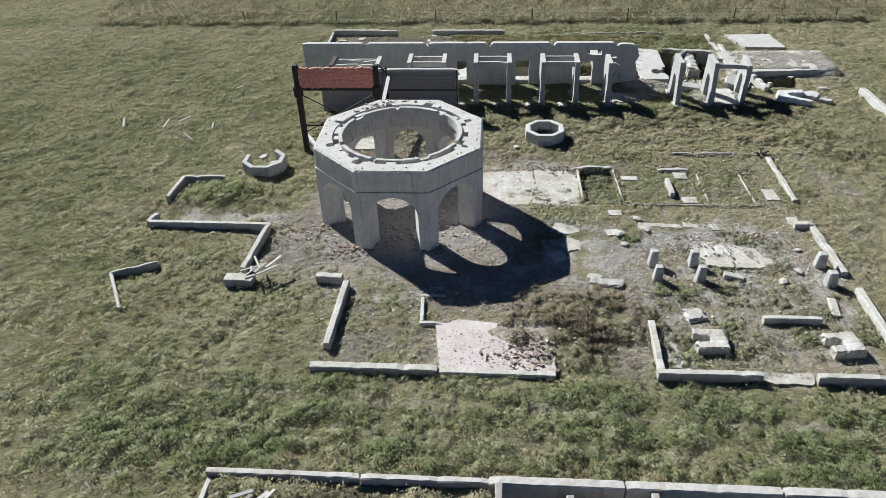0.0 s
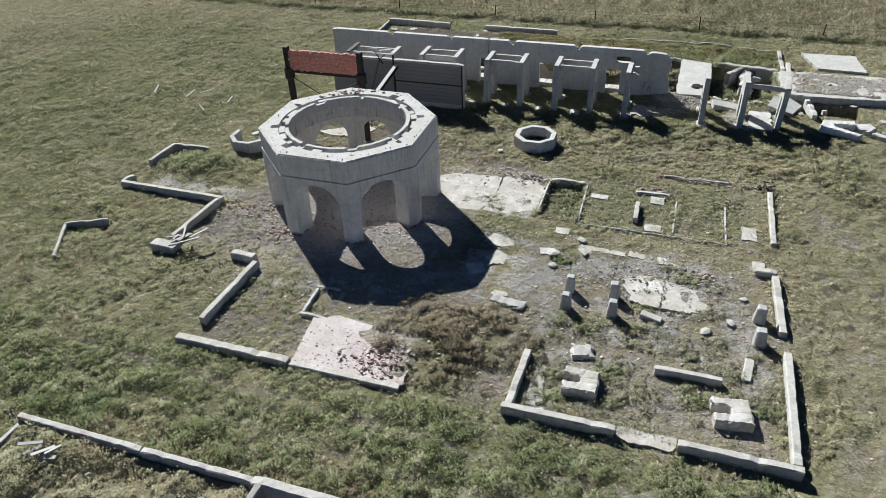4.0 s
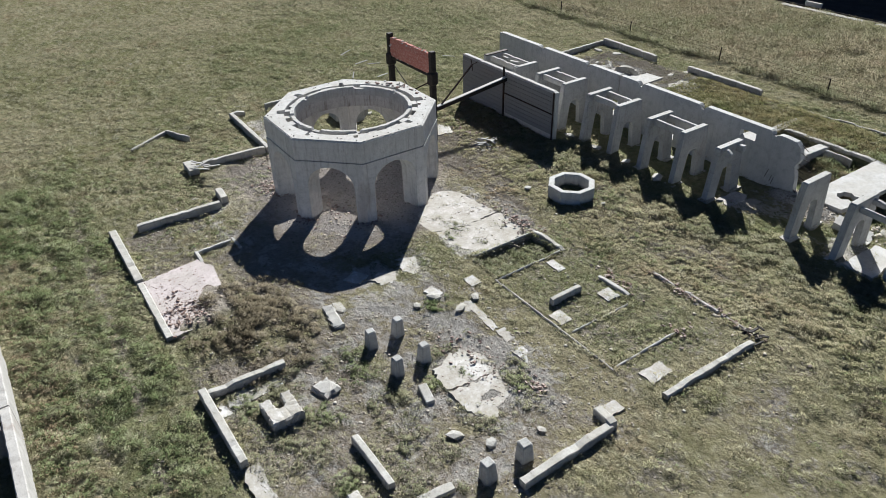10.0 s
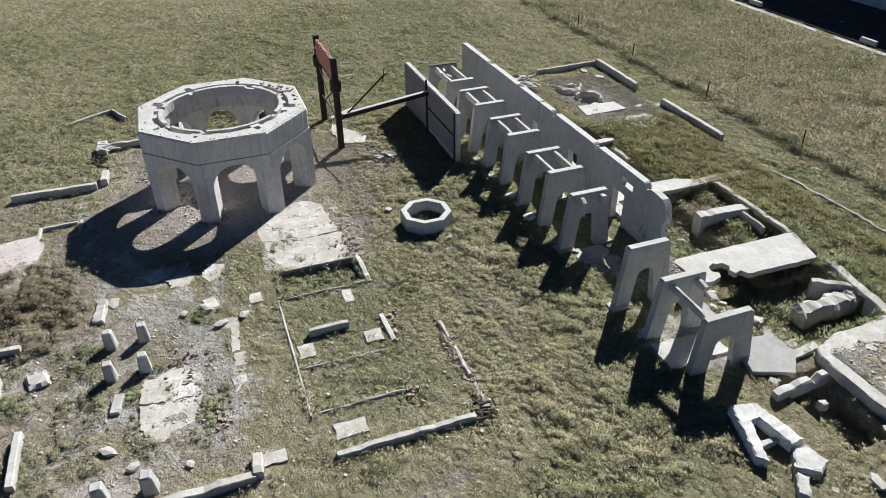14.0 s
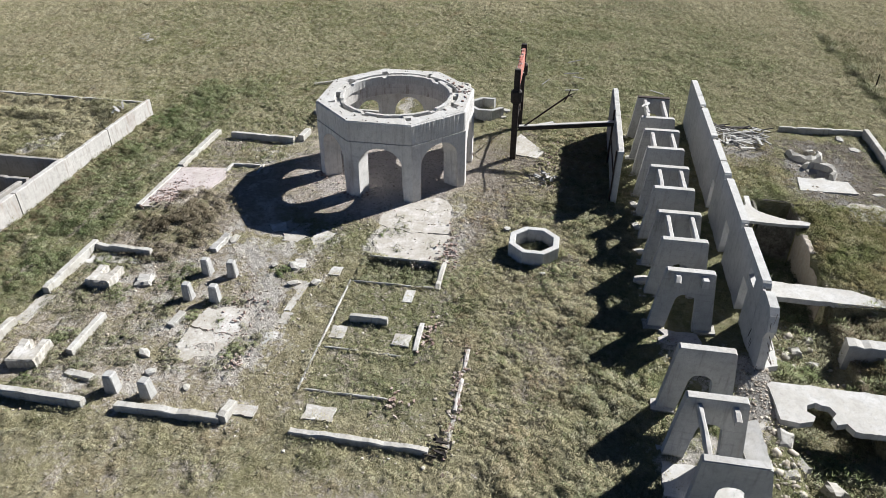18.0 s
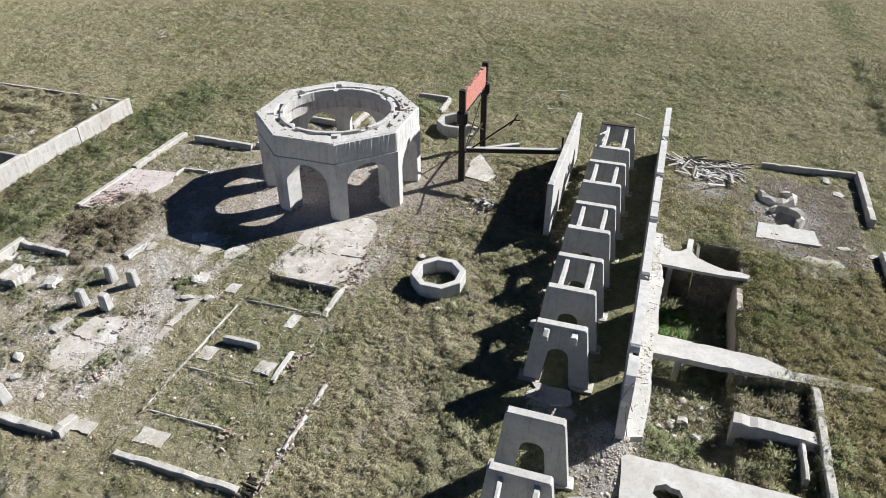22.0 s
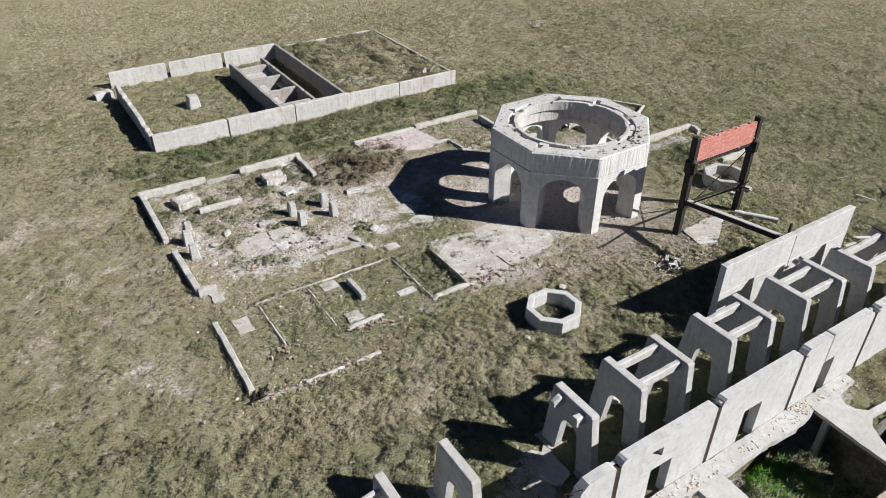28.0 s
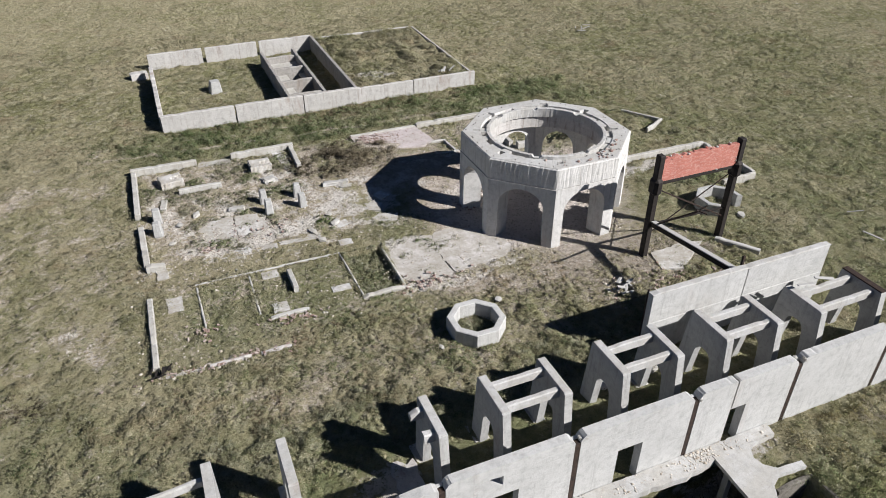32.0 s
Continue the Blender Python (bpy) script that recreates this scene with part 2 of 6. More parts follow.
RUSTY = (0.25, 0.185, 0.12)
GRASS = foliage("mixed_grass", (0.22, 0.222, 0.114), (0.345, 0.315, 0.205), (0.39, 0.37, 0.27), 0.3, RUSTY)
GRASS_GREEN = foliage("green_weeds", (0.115, 0.15, 0.065), (0.185, 0.205, 0.105), (0.31, 0.32, 0.205), 0.3)
GRASS_DRY = foliage("dry_grass", (0.24, 0.235, 0.13), (0.32, 0.285, 0.185), (0.38, 0.355, 0.255), 0.3, (0.27, 0.195, 0.125))
GRASS_TUSSOCK = foliage("tussock_grass", (0.25, 0.24, 0.135), (0.345, 0.31, 0.20), (0.38, 0.355, 0.255), 0.3, (0.30, 0.22, 0.145))
GRASS_TAN = foliage("tan_prairie_grass", (0.175, 0.18, 0.10), (0.29, 0.245, 0.165), (0.40, 0.355, 0.26), 0.2, (0.25, 0.165, 0.12))
TWIG = foliage("brown_brush", (0.13, 0.11, 0.075), (0.19, 0.16, 0.11), (0.32, 0.28, 0.21))
GRASS_RANK = foliage("rank_grass", (0.12, 0.135, 0.056), (0.205, 0.175, 0.092), (0.27, 0.245, 0.15), 0.3, (0.20, 0.13, 0.08))
LUSH = foliage("lush_weeds", (0.10, 0.27, 0.035), (0.15, 0.33, 0.055), (0.26, 0.42, 0.12))
RED_WEED = foliage("rusty_weeds", (0.19, 0.15, 0.095), (0.27, 0.205, 0.135), (0.36, 0.31, 0.22))
# near-black colour that deepens the far wall's cast shadow
k = Mat("far_shade_strip", 0.95, 0, 0.1)
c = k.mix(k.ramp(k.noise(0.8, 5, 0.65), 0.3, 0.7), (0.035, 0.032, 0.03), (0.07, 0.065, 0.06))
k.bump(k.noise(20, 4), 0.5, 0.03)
FAR_SHADE = k.color(c)
SAGE = foliage("grey_green_weeds", (0.135, 0.155, 0.08), (0.22, 0.215, 0.135), (0.37, 0.355, 0.26))

k = Mat("prairie_ground", 0.95, 0, 0.0)
mid, fine, tiny = k.noise(0.55, 5, 0.65), k.noise(4.0, 6, 0.8), k.noise(15.0, 5, 0.75)
c = sward(k, (0.25, 0.245, 0.125), (0.395, 0.35, 0.225), (0.46, 0.425, 0.305), (0.30, 0.22, 0.145), (0.11, 0.11, 0.062))
c = k.mix(k.mul(k.attr("dry"), k.ramp(mid, 0.25, 0.6, 0.45, 0.95)), c, (0.375, 0.335, 0.22))
c = k.mix(k.mul(k.attr("green"), k.ramp(mid, 0.3, 0.6, 0.35, 0.95)), c, (0.17, 0.195, 0.095))
# dark noise that paints in shade between the clumps
c = k.mix(k.ramp(fine, 0.46, 0.62, 0, 0.38), c, (0.11, 0.11, 0.06))
c = k.mix(k.ramp(tiny, 0.5, 0.68, 0, 0.5), c, (0.44, 0.40, 0.28))
soil = k.mix(k.ramp(fine, 0.35, 0.65), (0.37, 0.31, 0.245), (0.56, 0.505, 0.435))
soil = k.mix(k.ramp(tiny, 0.35, 0.48, 0.55, 0.0), soil, (0.17, 0.145, 0.11))
soil = k.mix(k.ramp(k.voronoi(7.0), 0.1, 0.22, 0.4, 0.0), soil, (0.56, 0.53, 0.48))
soil = k.mix(k.ramp(k.noise(1.3, 4, 0.7), 0.52, 0.68, 0, 0.6), soil, (0.29, 0.235, 0.17))
patch = k.ramp(k.mul(k.attr("dirt"), k.mul(k.ramp(mid, 0.25, 0.75, -0.5, 0.5), k.ramp(fine, 0.25, 0.75, -0.4, 0.4), "ADD"), "ADD"), 0.35, 0.65)
c = k.mix(patch, c, soil)
k.l.new(k.ramp(patch, 0.0, 1.0, 0.3, 1.0), k.b.inputs["Diffuse Roughness"])
pale = k.mix(k.ramp(mid, 0.3, 0.7), (0.54, 0.50, 0.45), (0.67, 0.635, 0.59))
pale = k.mix(k.ramp(tiny, 0.5, 0.72, 0, 0.6), pale, (0.30, 0.27, 0.22))
c = k.mix(k.ramp(k.mul(k.attr("pale"), k.mul(k.ramp(mid, 0.25, 0.75, -0.55, 0.55), k.ramp(fine, 0.25, 0.75, -0.3, 0.3), "ADD"), "ADD"), 0.42, 0.62), c, pale)
c = k.mix(k.mul(k.attr("pink"), k.ramp(fine, 0.3, 0.55, 0.3, 0.9)), c, (0.69, 0.61, 0.57))
k.bump(k.mul(k.mul(k.mul(fine, 1.5), tiny, "ADD"), k.mul(k.noise(1.4, 4, 0.6), 3.0), "ADD"), 1.0, 0.2)
GROUND = k.color(c)

# ---------------------------------------------------------------- helpers
rng = random.Random(7)


def obj(name, bm, mat, parent=None, label="", smooth=False):
    me = bpy.data.meshes.new(name)
    bm.normal_update()
    bm.to_mesh(me)
    bm.free()
    me.materials.append(mat)
    if smooth:
        me.shade_smooth()
    ob = new(name, me)
    if parent:
        ob.parent = parent
    return tagged(ob, label)


def part(name, bm, mat, parent, label=""):
    return obj(name, bm, mat, parent, label)


def thing(name, at, label, category, group="", kind="", turn=0.0):
    e = new(name)
    e.matrix_basis = pose(*at, 0, 0, turn)
    return tagged(e, label, category, group, kind)


def box_bm(x0, x1, y0, y1, z0, z1, bevel=0.03, bm=None):
    bm = bm or bmesh.new()
    r = bmesh.ops.create_cube(bm, size=1.0)
    for v in r["verts"]:
        v.co = ((x0 + x1) / 2 + v.co.x * (x1 - x0), (y0 + y1) / 2 + v.co.y * (y1 - y0), (z0 + z1) / 2 + v.co.z * (z1 - z0))
    if bevel:
        es = {e for v in r["verts"] for e in v.link_edges}
        bmesh.ops.bevel(bm, geom=list(es), offset=bevel, segments=1, affect="EDGES")
    return bm


def worn(length, thick, height, seed, step=0.3, jag=0.03, sink=0.25, ends=0.06, breaks=0.0):
    """A low wall along +x from the origin, its top edges chipped and uneven."""
    r = random.Random(seed)
    n = max(2, int(length / step))
    bm = bmesh.new()
    rows = []
    ph = r.random() * 10
    for i in range(n + 1):
        u = i / n
        x = length * u
        z = height + r.uniform(-jag, jag) * 0.35 - (r.uniform(1.0, 3.0) * jag if r.random() < 0.1 else 0.0)
        if breaks:
            q = noise.noise((x * 0.9 + ph, seed * 1.7, 0.3)) + 0.5 * noise.noise((x * 3.1 + ph, seed, 0.7))
            z -= breaks * max(0.0, min(1.0, q * 2.2 - 0.25)) + breaks * 0.25 * r.random()
        if i in (0, n):
            x += r.uniform(-ends, ends)
            z -= r.uniform(0, ends)
        a, b = thick / 2 + r.uniform(-jag, jag) * 0.3, thick / 2 + r.uniform(-jag, jag) * 0.3
        ch = 0.03 + r.random() * jag
        prof = [(-a, -sink), (-a, z - ch), (-a + ch, z), (b - ch, z + r.uniform(-jag, jag) * 0.4), (b, z - ch), (b, -sink)]
        rows.append([bm.verts.new((x + r.uniform(-0.02, 0.02), y, zz)) for y, zz in prof])
    for p, q in zip(rows, rows[1:]):
        for j in range(5):
            bm.faces.new((p[j], q[j], q[j + 1], p[j + 1]))
    bm.faces.new(rows[0])
    bm.faces.new(rows[-1][::-1])
    bmesh.ops.recalc_face_normals(bm, faces=bm.faces)
    return bm


WALL_LINES = []      # base lines of low walls, for the weeds that hug them


def low_wall(p0, p1, thick, height, seed, label, mat=None, z=0.0, group="", name="foundation_wall", breaks=0.012, jag=0.022, cat="wall", step=0.3):
    d = Vector((p1[0] - p0[0], p1[1] - p0[1]))
    ob = obj(name, worn(d.length, thick, height, seed, jag=jag, breaks=breaks, step=step), mat or CONCRETE_LOW)
    if z == 0.0 and d.length < 20:
        WALL_LINES.append((p0, p1, thick))
    ob.matrix_basis = pose(p0[0], p0[1], z, 0, 0, math.degrees(math.atan2(d.y, d.x)))
    return tagged(ob, label, cat, group)


def slab(poly, z, thick, seed, label, mat, name="concrete_slab", cat="slab", jag=0.1, step=0.24):
    """A flat floor slab with a broken, uneven rim."""
    r = random.Random(seed)
    pts = []
    for a, b in zip(poly, poly[1:] + poly[:1]):
        d = math.dist(a, b)
        n = max(1, int(d / step))
        for i in range(n):
            u = (i + (r.uniform(-0.3, 0.3) if i else 0)) / n
            g = jag * (r.uniform(-0.25, 0.25) if r.random() < 0.72 else r.uniform(-1.3, 0.5))
            h = jag * r.uniform(-0.3, 0.3)
            sx, sy = (b[1] - a[1]) / d, (a[0] - b[0]) / d
            pts.append((a[0] + (b[0] - a[0]) * u + sx * g + sy * h, a[1] + (b[1] - a[1]) * u + sy * g - sx * h))
    cx, cy = sum(p[0] for p in pts) / len(pts), sum(p[1] for p in pts) / len(pts)
    bm = bmesh.new()
    top = [bm.verts.new((x - cx, y - cy, 0)) for x, y in pts]
    f = bm.faces.new(top)
    if f.normal.z == 0:
        f.normal_update()
    if f.normal.z < 0:
        f.normal_flip()
    ext = bmesh.ops.extrude_face_region(bm, geom=[f])
    for v in ext["geom"]:
        if isinstance(v, bmesh.types.BMVert):
            v.co.z -= thick
    bmesh.ops.recalc_face_normals(bm, faces=bm.faces)
    bmesh.ops.triangulate(bm, faces=[f for f in bm.faces if len(f.verts) > 4])
    ob = obj(name, bm, mat)
    ob.matrix_basis = pose(cx, cy, z)
    return tagged(ob, label, cat)


def rock_bm(size, seed, flat=0.7, bm=None, at=(0, 0, 0)):
    bm = bm or bmesh.new()
    r = random.Random(seed)
    res = bmesh.ops.create_icosphere(bm, subdivisions=1, radius=1.0)
    sx, sy, sz = size * r.uniform(0.8, 1.3), size * r.uniform(0.7, 1.1), size * flat
    a = r.random() * 6.28
    for v in res["verts"]:
        p = Vector([max(-0.72, min(0.72, q)) for q in v.co]) * 1.25
        p += Vector((r.uniform(-1, 1), r.uniform(-1, 1), r.uniform(-1, 1))) * 0.16
        x, y = p.x * sx, p.y * sy
        v.co = (at[0] + x * math.cos(a) - y * math.sin(a), at[1] + x * math.sin(a) + y * math.cos(a), at[2] + p.z * sz)
    return bm


def bar_between(bm, a, b, w, h=None):
    """A square bar from a to b."""
    a, b = Vector(a), Vector(b)
    d = b - a
    q = d.to_track_quat("X", "Z").to_matrix()
    h = h or w
    vs = []
    for x in (0, d.length):
        for y, z in ((-w / 2, -h / 2), (w / 2, -h / 2), (w / 2, h / 2), (-w / 2, h / 2)):
            vs.append(bm.verts.new(a + q @ Vector((x, y, z))))
    for f in ((0, 1, 2, 3), (7, 6, 5, 4), (0, 4, 5, 1), (1, 5, 6, 2), (2, 6, 7, 3), (3, 7, 4, 0)):
        bm.faces.new([vs[i] for i in f])
    return bm


def plate(outer, inner_loops, place, d0, d1):
    """Prism of a 2D outline with holes between depths d0 and d1."""
    bm = bmesh.new()
    e0, e1 = [], []
    for lp in [outer] + inner_loops:
        a = [bm.verts.new(place(u, v, d0)) for u, v in lp]
        b = [bm.verts.new(place(u, v, d1)) for u, v in lp]
        n = len(lp)
        e0 += [bm.edges.new((a[i], a[(i + 1) % n])) for i in range(n)]
        e1 += [bm.edges.new((b[i], b[(i + 1) % n])) for i in range(n)]
        for i in range(n):
            bm.faces.new((a[i], a[(i + 1) % n], b[(i + 1) % n], b[i]))
    bmesh.ops.triangle_fill(bm, use_beauty=True, use_dissolve=False, edges=e0)
    bmesh.ops.triangle_fill(bm, use_beauty=True, use_dissolve=False, edges=e1)
    bmesh.ops.recalc_face_normals(bm, faces=bm.faces)
    return bm



def rough_bm(loop, z0, z1, seed, step=0.14, jag=0.04, inset=0.05):
    """A block over a counter-clockwise outline, its sides and upper rim broken and uneven."""
    r = random.Random(seed)
    pts = []
    for a, b in zip(loop, loop[1:] + loop[:1]):
        d = math.dist(a, b)
        n = max(1, int(d / step))
        for i in range(n):
            u = i / n
            pts.append((a[0] + (b[0] - a[0]) * u, a[1] + (b[1] - a[1]) * u, -(b[1] - a[1]) / d, (b[0] - a[0]) / d))
    bm = bmesh.new()
    rings = []
    for z, cut, wob in ((z0, -0.03, 0.3), (z0 + (z1 - z0) * 0.6, 0.0, 0.8), (z1 - inset, 0.0, 1.0), (z1, inset, 0.6)):
        ring = []
        for x, y, nx_, ny_ in pts:
            g = cut + r.uniform(-jag, jag) * wob + (r.uniform(0, 2.0) * jag if wob > 0.7 and r.random() < 0.12 else 0.0)
            ring.append(bm.verts.new((x + nx_ * g, y + ny_ * g, z + (r.uniform(-jag, jag) * 0.5 if z > z0 else 0.0))))
        rings.append(ring)
    n = len(pts)
    for p, q in zip(rings, rings[1:]):
        for i in range(n):
            bm.faces.new((p[i], p[(i + 1) % n], q[(i + 1) % n], q[i]))
    top = rings[-1]
    es = [bm.edges.get((top[i], top[(i + 1) % n])) for i in range(n)]
    bmesh.ops.triangle_fill(bm, use_beauty=True, use_dissolve=False, edges=es)
    bmesh.ops.recalc_face_normals(bm, faces=bm.faces)
    return bm

# ---------------------------------------------------------------- ground: one sheet out to the horizon
# sunken or raised rectangles: x0, x1, y0, y1, level
LEVELS = [
    (-10.3, 0.25, 0.25, 15.85, 1.0),
    (0.56, 2.8, 0.4, 15.84, -0.45),
    (3.12, 5.78, 3.4, 15.82, -0.45),
    (-2.85, 6.1, 57.45, 62.0, -2.5),
    (-4.5, -2.05, 59.95, 62.3, -1.6),
    (6.1, 12.3, 57.6, 61.9, -1.1),
    (6.1, 15.0, 61.9, 64.9, -0.6),
    (12.3, 15.0, 57.6, 61.9, -1.7),
    (15.0, 19.7, 57.8, 64.2, -1.2),
    (21.2, 25.2, 56.2, 58.4, -0.9),
    (5.75, 7.9, 37.9, 41.9, -0.3),
]


def fbm(x, y, scale, seed, octaves=4):
    """Value noise on arrays."""
    out, amp, tot = np.zeros_like(x), 1.0, 0.0
    for o in range(octaves):
        fx, fy = x * scale + seed * 17.3, y * scale - seed * 9.1
        ix, iy = np.floor(fx), np.floor(fy)
        u, v = fx - ix, fy - iy
        u, v = u * u * (3 - 2 * u), v * v * (3 - 2 * v)

        def h(a, b):
            s = np.sin(a * 127.1 + b * 311.7 + seed * 74.7 + o * 13.1) * 43758.5453
            return s - np.floor(s)
        out += amp * ((h(ix, iy) * (1 - u) + h(ix + 1, iy) * u) * (1 - v) + (h(ix, iy + 1) * (1 - u) + h(ix + 1, iy + 1) * u) * v)
        tot += amp
        amp, scale = amp * 0.5, scale * 2.03
    return out / tot


def blob(x, y, cx, cy, rx, ry, soft=0.35):
    d = np.sqrt(((x - cx) / rx) ** 2 + ((y - cy) / ry) ** 2)
    return np.clip((1 + soft - d) / (2 * soft), 0, 1)


def rect(x, y, x0, x1, y0, y1, soft=0.6):
    d = np.minimum(np.minimum(x - x0, x1 - x), np.minimum(y - y0, y1 - y))
    return np.clip(0.5 + d / (2 * soft), 0, 1)


def relief(x, y):
    z = (fbm(x, y, 0.12, 1) - 0.5) * 0.22 + (fbm(x, y, 0.9, 2) - 0.5) * 0.12
    z = z * np.clip(1.2 - rect(x, y, -10, 19, 22, 44, 3) * 0.6, 0.3, 1)
    z = z + 0.4 * blob(x, y, 3.6, 26.3, 2.6, 1.7, 0.9) + 0.18 * blob(x, y, -0.5, 29.3, 5.5, 1.5, 0.6)
    z = z + 0.45 * blob(x, y, -17.3, 38.0, 2.6, 1.6, 0.6)
    field = np.clip(1.0 - rect(x, y, -11, 19.5, 22.5, 46, 2.5) - rect(x, y, -16, 30, 56.5, 71, 1.5) * 0.6, 0.12, 1)
    z = z + field * ((fbm(x, y, 1.5, 14, 3) - 0.5) * 0.36 + (fbm(x, y, 0.5, 15, 2) - 0.5) * 0.14)
    z = z + 0.15 * np.maximum(rect(x, y, -15.5, 20.3, 62.7, 69.4, 0.4), rect(x, y, -15.5, -4.8, 57.7, 63.2, 0.4)) * rect(x, y, -15.5, 21, 57.7, 69.4, 0.4)
    z = z + 0.5 * rect(x, y, 20.75, 29.2, 59.25, 63.7, 0.12)
    z = z + 0.35 * blob(x, y, 12.2, 57.0, 1.4, 0.9, 0.7)
    z = z + 0.13 * rect(x, y, -2.4, 2.9, 22.95, 25.6, 0.2) - 0.05 - 0.1 * blob(x, y, 2.4, 39.7, 3.1, 2.0, 0.35) - 0.08 * blob(x, y, 3.7, 33.0, 1.2, 2.2, 0.3) - 0.1 * rect(x, y, -2.3, 2.2, 22.9, 25.4, 0.5) - 0.1 * blob(x, y, 12.9, 32.9, 2.5, 1.7, 0.5) * np.clip(fbm(x, y, 0.9, 61) * 4 - 1.1, 0, 1)
    z = z - 0.5 * blob(x, y, -11.6, 64.7, 0.7, 0.7, 0.3) - 0.6 * blob(x, y, -8.9, 65.1, 0.65, 0.65, 0.3)
    z = z - 0.28 * blob(x, y, -19.2, 30.0, 0.9, 0.5, 0.6)
    z = np.where(y > 74, z + np.clip((y - 74) * 0.02, 0, 0.3), z)
    for x0, x1, y0, y1, level in LEVELS:
        m = (x > x0) & (x < x1) & (y > y0) & (y < y1)
        z = np.where(m, level + (z * 0.3 if level == -0.45 else z * 1.5 if abs(level) < 1.2 else z), z)
    return z


def dirt_mask(x, y):
    m = 0.66 * rect(x, y, 5.5, 18.6, 22.8, 35.8, 1.2) + 0.32 * rect(x, y, 7, 19, 37, 44.5, 1.5)
    m = np.maximum(m, 0.8 * blob(x, y, -4.6, 35.5, 7.8, 6.0, 0.25))
    m = np.maximum(m, 0.78 * blob(x, y, 0.5, 29.5, 6.0, 3.4, 0.4))
    m = np.maximum(m, 0.62 * blob(x, y, -9.5, 32.5, 4.5, 3.2, 0.4))
    m = np.maximum(m, 0.85 * blob(x, y, -6.0, 44.6, 6.5, 3.2, 0.5))
    m = np.maximum(m, 0.7 * blob(x, y, 1.0, 43.6, 4.0, 1.2, 0.5))
    m = np.maximum(m, 0.45 * rect(x, y, -2, 14, 44.5, 50, 1.5))
    m = np.maximum(m, 0.75 * blob(x, y, 13.0, 33.0, 3.6, 2.6, 0.4))
    m = np.maximum(m, 0.6 * blob(x, y, 4.0, 41.6, 4.0, 1.6, 0.5))
    m = np.maximum(m, 0.8 * rect(x, y, -14.5, -4.6, 63.0, 69.7, 0.9))
    m = np.maximum(m, 0.6 * rect(x, y, -16, -9, 58, 63.5, 1.0))
    m = np.maximum(m, 0.9 * np.clip((y - 94.6) / 1.0, 0, 1))
    m = np.maximum(m, 0.75 * rect(x, y, -5.0, 6.5, 67.9, 69.7, 0.6))
    m = np.maximum(m, 0.62 * rect(x, y, 19.5, 30, 57.5, 64, 2.0))
    m = np.maximum(m, 0.7 * blob(x, y, 13.0, 56.6, 2.6, 1.7, 0.5))
    m = np.maximum(m, 0.45 * blob(x, y, 22.0, 40.5, 3.0, 2.6, 0.7))
    m = np.maximum(m, 0.5 * blob(x, y, 12.0, 47.0, 6.0, 1.6, 0.7))
    m = np.maximum(m, 0.34 * blob(x, y, 23.5, 34.0, 6.0, 12.0, 0.6))
    m = np.maximum(m, 0.5 * blob(x, y, 24.5, 23.5, 5.0, 2.2, 0.7))
    m = np.maximum(m, 0.5 * blob(x, y, 13.2, 49.3, 1.6, 0.7, 0.6))
    m = np.maximum(m, 0.5 * rect(x, y, -9, -1, 22.5, 28, 1.0))
    m = np.maximum(m, 0.66 * rect(x, y, -14, 22.0, 20.5 - 0.05 * x, 21.0 - 0.05 * x, 0.3))
    m = np.maximum(m, 0.5 * rect(x, y, -14, 22.0, 18.8 - 0.05 * x, 19.25 - 0.05 * x, 0.3))
    return m


def green_mask(x, y):
    m = 0.7 * rect(x, y, -18, 18, 17.2, 22.3, 2.0) + 0.25 * rect(x, y, -24, -8, 22, 34, 3)
    m = np.maximum(m, 0.75 * blob(x, y, -30, 50, 16, 20, 0.5))
    m = np.maximum(m, 0.3 * blob(x, y, -38, 26, 22, 22, 0.5))
    m = np.maximum(m, 0.75 * blob(x, y, -24, 42, 8, 10, 0.6))
    m = np.maximum(m, 0.5 * blob(x, y, 22, 47, 7, 5, 0.6))
    m = np.maximum(m, 0.6 * rect(x, y, 8.2, 17.8, 37.8, 44.0, 0.8))
    m = np.maximum(m, 0.75 * rect(x, y, -14, 20, 50.5, 58, 1.0))
    m = np.maximum(m, 0.8 * rect(x, y, -14, -4, 58.5, 62, 1.0))
    m = np.maximum(m, 0.8 * blob(x, y, 4.0, 35.0, 1.6, 2.6, 0.6))
    m = np.maximum(m, 0.25 * rect(x, y, 1, 16, 1, 15, 1.0))
    m = np.maximum(m, 0.9 * rect(x, y, -80, -14, 73.2, 76.2, 0.8))
    m = np.maximum(m, 0.75 * rect(x, y, -15, 20, 62.5, 72, 1.0))
    return m * np.clip(fbm(x, y, 0.3, 5) * 2.2 - 0.4, 0, 1.2)


